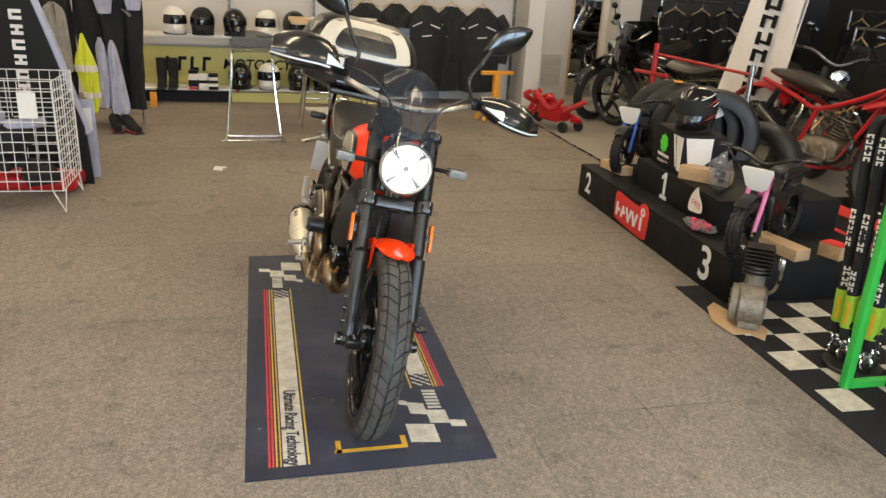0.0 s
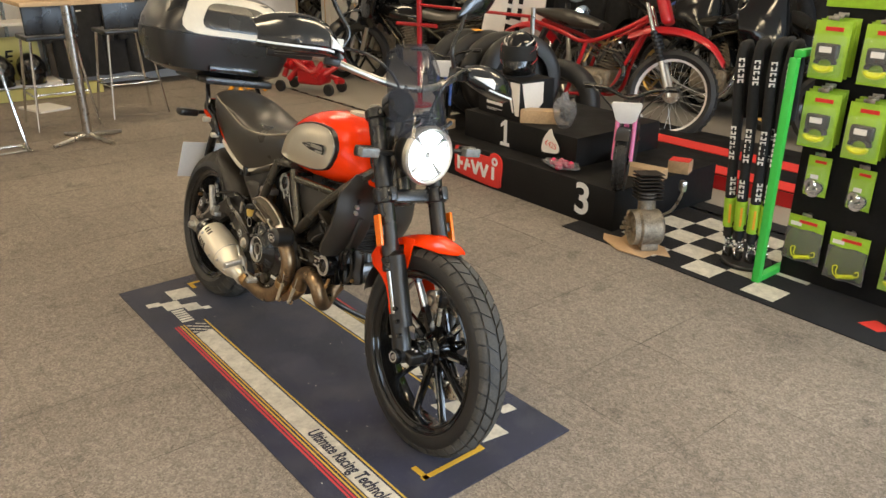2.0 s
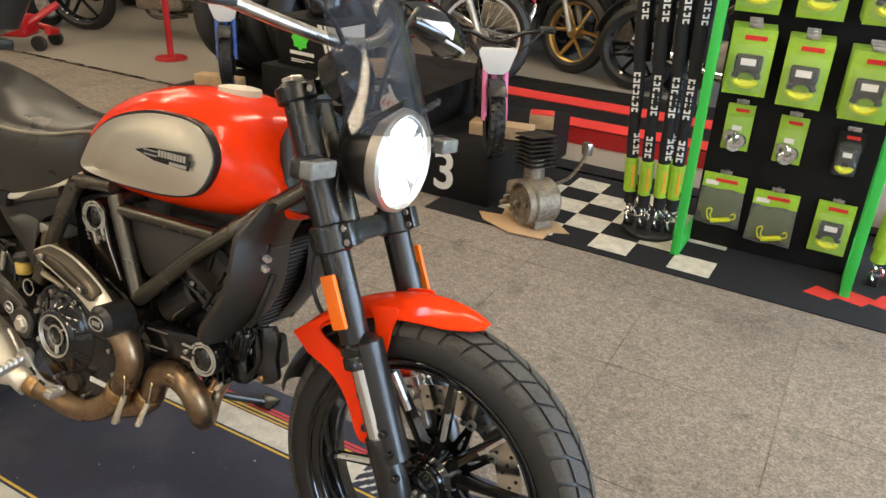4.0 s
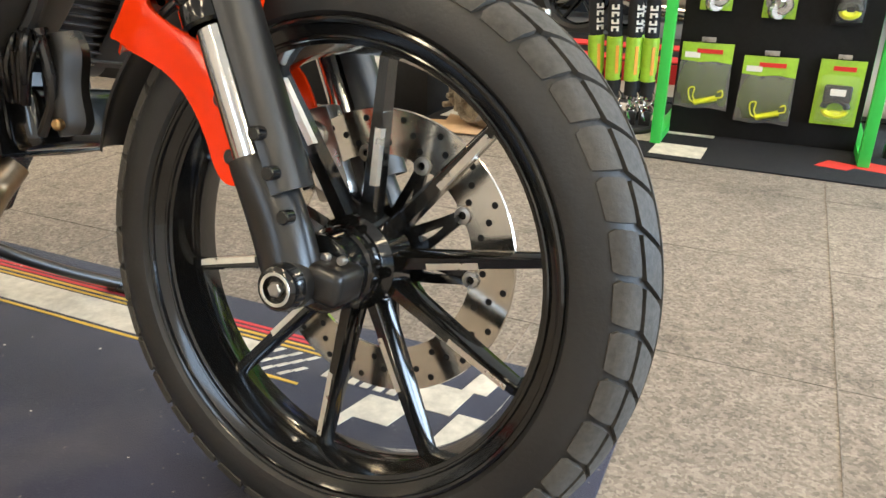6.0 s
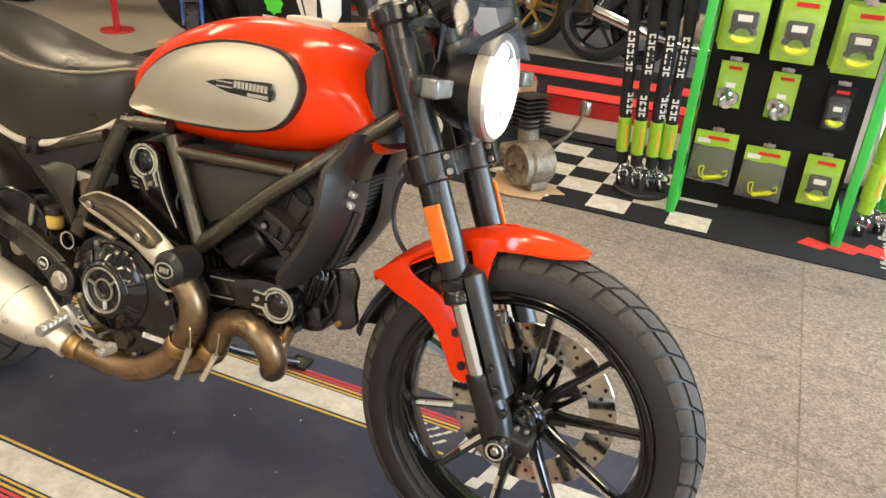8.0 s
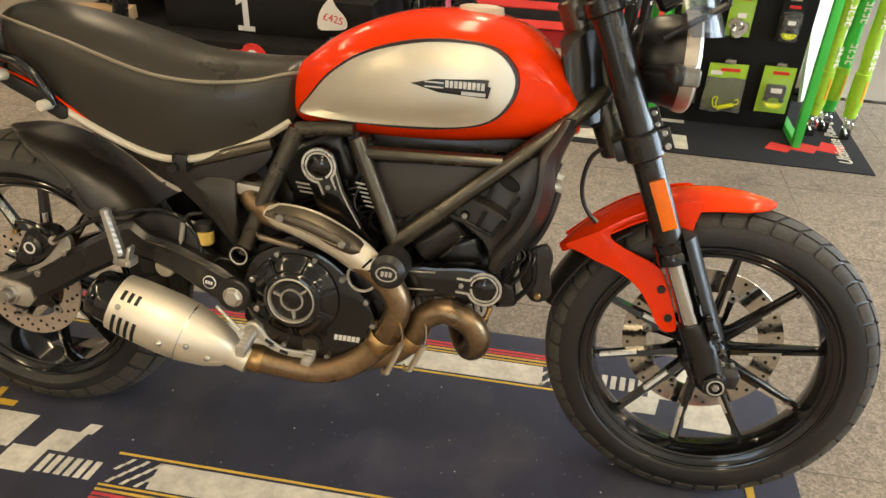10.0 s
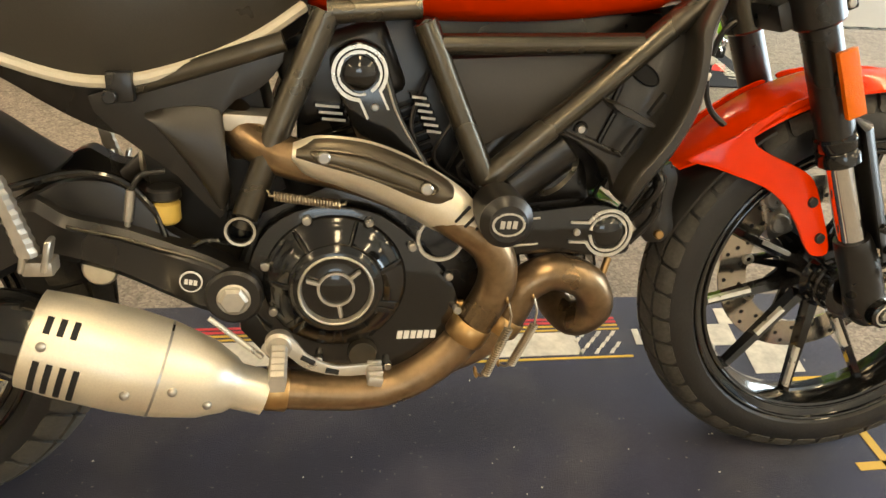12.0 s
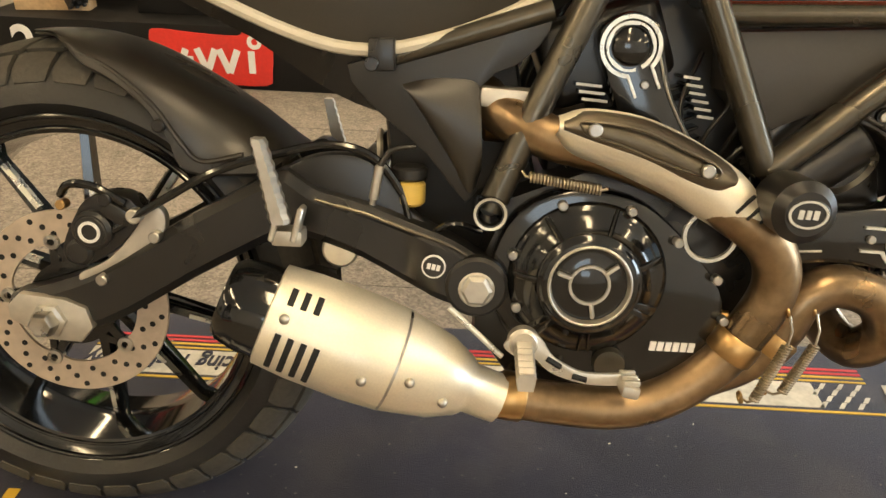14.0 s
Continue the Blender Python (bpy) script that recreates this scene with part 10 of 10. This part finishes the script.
part("cloth", drape(bmesh.new(), vest, 0.05, 0.03, 8.0), m_hiviz, vt)
for rows in ([(0.605, -1.868, -1.683), (0.58, -1.866, -1.68), (0.55, -1.862, -1.676)], [(0.375, -1.822, -1.67), (0.35, -1.818, -1.67), (0.325, -1.812, -1.672)]):
    part("silver_band", drape(bmesh.new(), rows, 0.056, 0.03, 8.0), m_vinyl, vt)
m_stone = material("grey_beige_cloth", (0.30, 0.28, 0.25), 0.8, var=0.3, scale=10, bump=0.5, bscale=40)
for nm, lb, ct, mt, x, rows in (("jacket", "grey-beige hooded jacket hanging on the stand", "jacket", m_stone, -4.22, [(1.12, -2.00, -1.96), (1.05, -2.06, -1.89), (0.85, -2.05, -1.87), (0.55, -1.99, -1.86)]),
                                ("shirt", "pale lilac shirt hanging on the stand", "shirt", m_lilac, -4.45, [(1.42, -1.66, -1.62), (1.36, -1.72, -1.54), (1.2, -1.71, -1.54), (1.03, -1.67, -1.56)]),
                                ("shirt", "pale lilac shirt hanging on the stand", "shirt", m_lilac, -4.55, [(1.42, -1.42, -1.36), (1.36, -1.48, -1.31), (1.2, -1.47, -1.31), (1.06, -1.44, -1.33)])):
    garment = thing(nm, lb, ct, pose(x, 0, 0), group="clothes on the stand")
    part("cloth", drape(bmesh.new(), rows, 0.06, 0.04, rows[0][1] * 7), mt, garment)
for k, y in enumerate((-1.6, -1.47)):
    bt = thing("shoe", "dark trainer with a red edge under the trousers", "shoe", pose(-4.42 + 0.05 * k, y, 0, 0, 0, 15 + 20 * k), group="shoes under the stand")
    bm = bmesh.new()
    tube(bm, spline([(-0.09, 0, 0.10), (-0.03, 0, 0.09), (0.06, 0, 0.055), (0.15, 0, 0.04)], 3), [0.052] * 4 + [0.046] * 3 + [0.034] * 3, 12)
    part("upper", bm, m_cloth, bt)
    bm = bmesh.new()
    box(bm, (0.28, 0.09, 0.014), (0.03, 0, 0.008), 0.005)
    part("sole", bm, m_rub, bt)
    bm = bmesh.new()
    box(bm, (0.16, 0.094, 0.008), (0.06, 0, 0.018), 0.002)
    part("welt", bm, m_redpt, bt)
wb = thing("wire_basket", "tall white wire dump basket with goods inside", "wire basket", pose(-2.15, -1.86, 0))
bm = bmesh.new()
for z in np.arange(0.14, 0.80, 0.06):
    for a, b in (((-0.25, -0.38), (0.25, -0.38)), ((0.25, -0.38), (0.25, 0.36)), ((0.25, 0.36), (-0.25, 0.36)), ((-0.25, 0.36), (-0.25, -0.38))):
        rod(bm, (*a, z), (*b, z), 0.003, 5)
for x in np.arange(-0.25, 0.26, 0.0625):
    for y in (-0.38, 0.36):
        rod(bm, (x, y, 0.14), (x, y, 0.80), 0.0025, 5)
for y in np.arange(-0.38, 0.37, 0.0617):
    for x in (-0.25, 0.25):
        rod(bm, (x, y, 0.14), (x, y, 0.80), 0.0025, 5)
tagged(part("wire_grid", bm, m_wire, wb, "white wire mesh"), kind="stuff")
for x, y in ((-0.25, -0.38), (0.25, -0.38), (0.25, 0.36), (-0.25, 0.36)):
    bm = bmesh.new()
    tube(bm, [(x, y, 0.80), (x, y, 0.14)], 0.006, 6)
    tube(bm, [(x - 0.06 * np.sign(x), y, 0.14), (x, y, 0.006), (x, y - 0.06 * np.sign(y), 0.14)], 0.005, 6)
    part("leg", bm, m_wire, wb)
bm = bmesh.new()
box(bm, (0.008, 0.10, 0.15), (0.256, 0.22, 0.66))
part("price_card", bm, m_vinyl, wb)
rn = random.Random(21)
for k in range(10):
    bm = bmesh.new()
    box(bm, (rn.uniform(0.1, 0.24), rn.uniform(0.1, 0.24), rn.uniform(0.05, 0.1)), None, 0.02, 2)
    solid("bagged_item", bm, rn.choice((m_cloth, m_grey, m_vinyl, m_cloth)), "bagged clothing item lying in the wire basket", "bagged item", pose(-2.15 + rn.uniform(-0.1, 0.1), -1.86 + rn.uniform(-0.2, 0.2), 0.19 + 0.04 * k, rn.uniform(-15, 15), rn.uniform(-15, 15), rn.uniform(0, 180)), group="items in the basket")
bs = thing("banner_stand", "tall black display board with white lettering bars", "display board", pose(-2.62, -1.98, 0, 0, 0, -6))
bm = bmesh.new()
plate(bm, [(-0.55, 0.0), (0.52, 0.0), (0.50, 0.4), (0.24, 1.25), (0.1, 1.9), (-0.55, 1.9)], -0.03, 0.0, 0.004, "x")
part("board", bm, m_pod, bs)
bm = bmesh.new()
for j, y in enumerate((-0.1, 0.14)):
    for k in range(7):
        bm = bmesh.new()
        z = 0.55 + 0.095 * k
        box(bm, (0.003, 0.075, 0.022), (0.0035, y + 0.01, z - 0.02))
        box(bm, (0.003, 0.075, 0.022), (0.0035, y + 0.01, z + 0.022))
        box(bm, (0.003, 0.02, 0.06), (0.0035, y - 0.02 + 0.03 * (k % 2), z))
        part("lettering_bar", bm, m_vinyl, bs, smooth=0)
bm = bmesh.new()
box(bm, (0.4, 1.05, 0.10), (0.05, -0.05, 0.06), 0.04, 3)
part("base", bm, m_redpt, bs, "rounded red base")
bm = bmesh.new()
tube(bm, spline([(-0.03, 0.50, 0.35), (-0.03, 0.36, 0.9), (-0.03, 0.22, 1.35), (-0.03, 0.12, 1.9)], 4), 0.03, 8)
part("edge_trim", bm, m_grey, bs)
cd = thing("leaflet_stand", "white leaflet card standing by the banner", "card stand", pose(-2.75, -1.53, 0, 0, 0, 10))
bm = bmesh.new()
box(bm, (0.02, 0.17, 0.56), (0, 0, 0.28), 0.003)
part("card", bm, m_grey, cd)
bm = bmesh.new()
box(bm, (0.002, 0.12, 0.16), (0.0115, 0, 0.42))
part("printed_panel", bm, m_vinyl, cd)

# top case on the motorcycle's rack
tc = thing("top_case", "black hard top case with a silver lid on the rack", "top case", bike.matrix_basis @ pose(-1.0, -0.02, 0.956))
bm = bmesh.new()
rings = []
for z, sx, sy in ((0.0, 0.17, 0.22), (0.02, 0.20, 0.26), (0.10, 0.215, 0.29), (0.16, 0.22, 0.295)):
    rings.append([(sx * math.copysign(abs(math.cos(a)) ** 0.45, math.cos(a)), sy * math.copysign(abs(math.sin(a)) ** 0.45, math.sin(a)), z) for a in [2 * math.pi * j / 32 for j in range(32)]])
loft(bm, rings)
part("base_shell", bm, m_blk, tc)
bm = bmesh.new()
rings = []
for z, sx, sy in ((0.162, 0.22, 0.295), (0.20, 0.215, 0.29), (0.26, 0.195, 0.265), (0.31, 0.16, 0.22), (0.335, 0.11, 0.16)):
    rings.append([(sx * math.copysign(abs(math.cos(a)) ** 0.5, math.cos(a)), sy * math.copysign(abs(math.sin(a)) ** 0.5, math.sin(a)), z) for a in [2 * math.pi * j / 32 for j in range(32)]])
loft(bm, rings)
part("lid", bm, m_blk, tc, "satin black domed lid")
LID = [(0.162, 0.22, 0.295), (0.20, 0.215, 0.29), (0.26, 0.195, 0.265), (0.31, 0.16, 0.22), (0.335, 0.11, 0.16)]


def lid_x(y, z):
    """How far forward the lid's skin lies at y and z."""
    zs = [k[0] for k in LID]
    sx, sy = np.interp(z, zs, [k[1] for k in LID]), np.interp(z, zs, [k[2] for k in LID])
    return sx * max(0.0, 1 - min(1.0, abs(y / sy)) ** 4) ** 0.25


for nm, g, off, mt, lb in (("lid_frame", 1.0, 0.003, m_cream, "cream painted lid frame"), ("lid_panel", 0.66, 0.006, m_blk, "satin dark lid panel")):
    bm = bmesh.new()
    sp2 = spline([(-0.21, 0.172), (0.0, 0.166), (0.21, 0.172), (0.235, 0.2), (0.205, 0.275), (0.150, 0.318), (-0.03, 0.326), (-0.15, 0.316), (-0.205, 0.262)], 4, True)
    rows = []
    for k in range(9):
        f = max(0.01, k / 7) if k < 8 else 1.0
        row = []
        for p in sp2:
            y, z = 0.005 + (p[0] - 0.005) * f * g, 0.235 + (p[1] - 0.235) * f * g
            row.append((lid_x(y, z) + (off if k < 8 else -0.01), y, z))
        rows.append(row)
    loft(bm, rows, True, False)
    part(nm, bm, mt, tc, lb)
bm = bmesh.new()
box(bm, (0.02, 0.3, 0.035), (-0.212, 0, 0.09), 0.008)
part("rear_reflector", bm, m_redlens, tc)
bm = bmesh.new()
box(bm, (0.03, 0.22, 0.03), (0.205, 0, 0.03), 0.008)
part("front_latch", bm, m_gblk, tc)
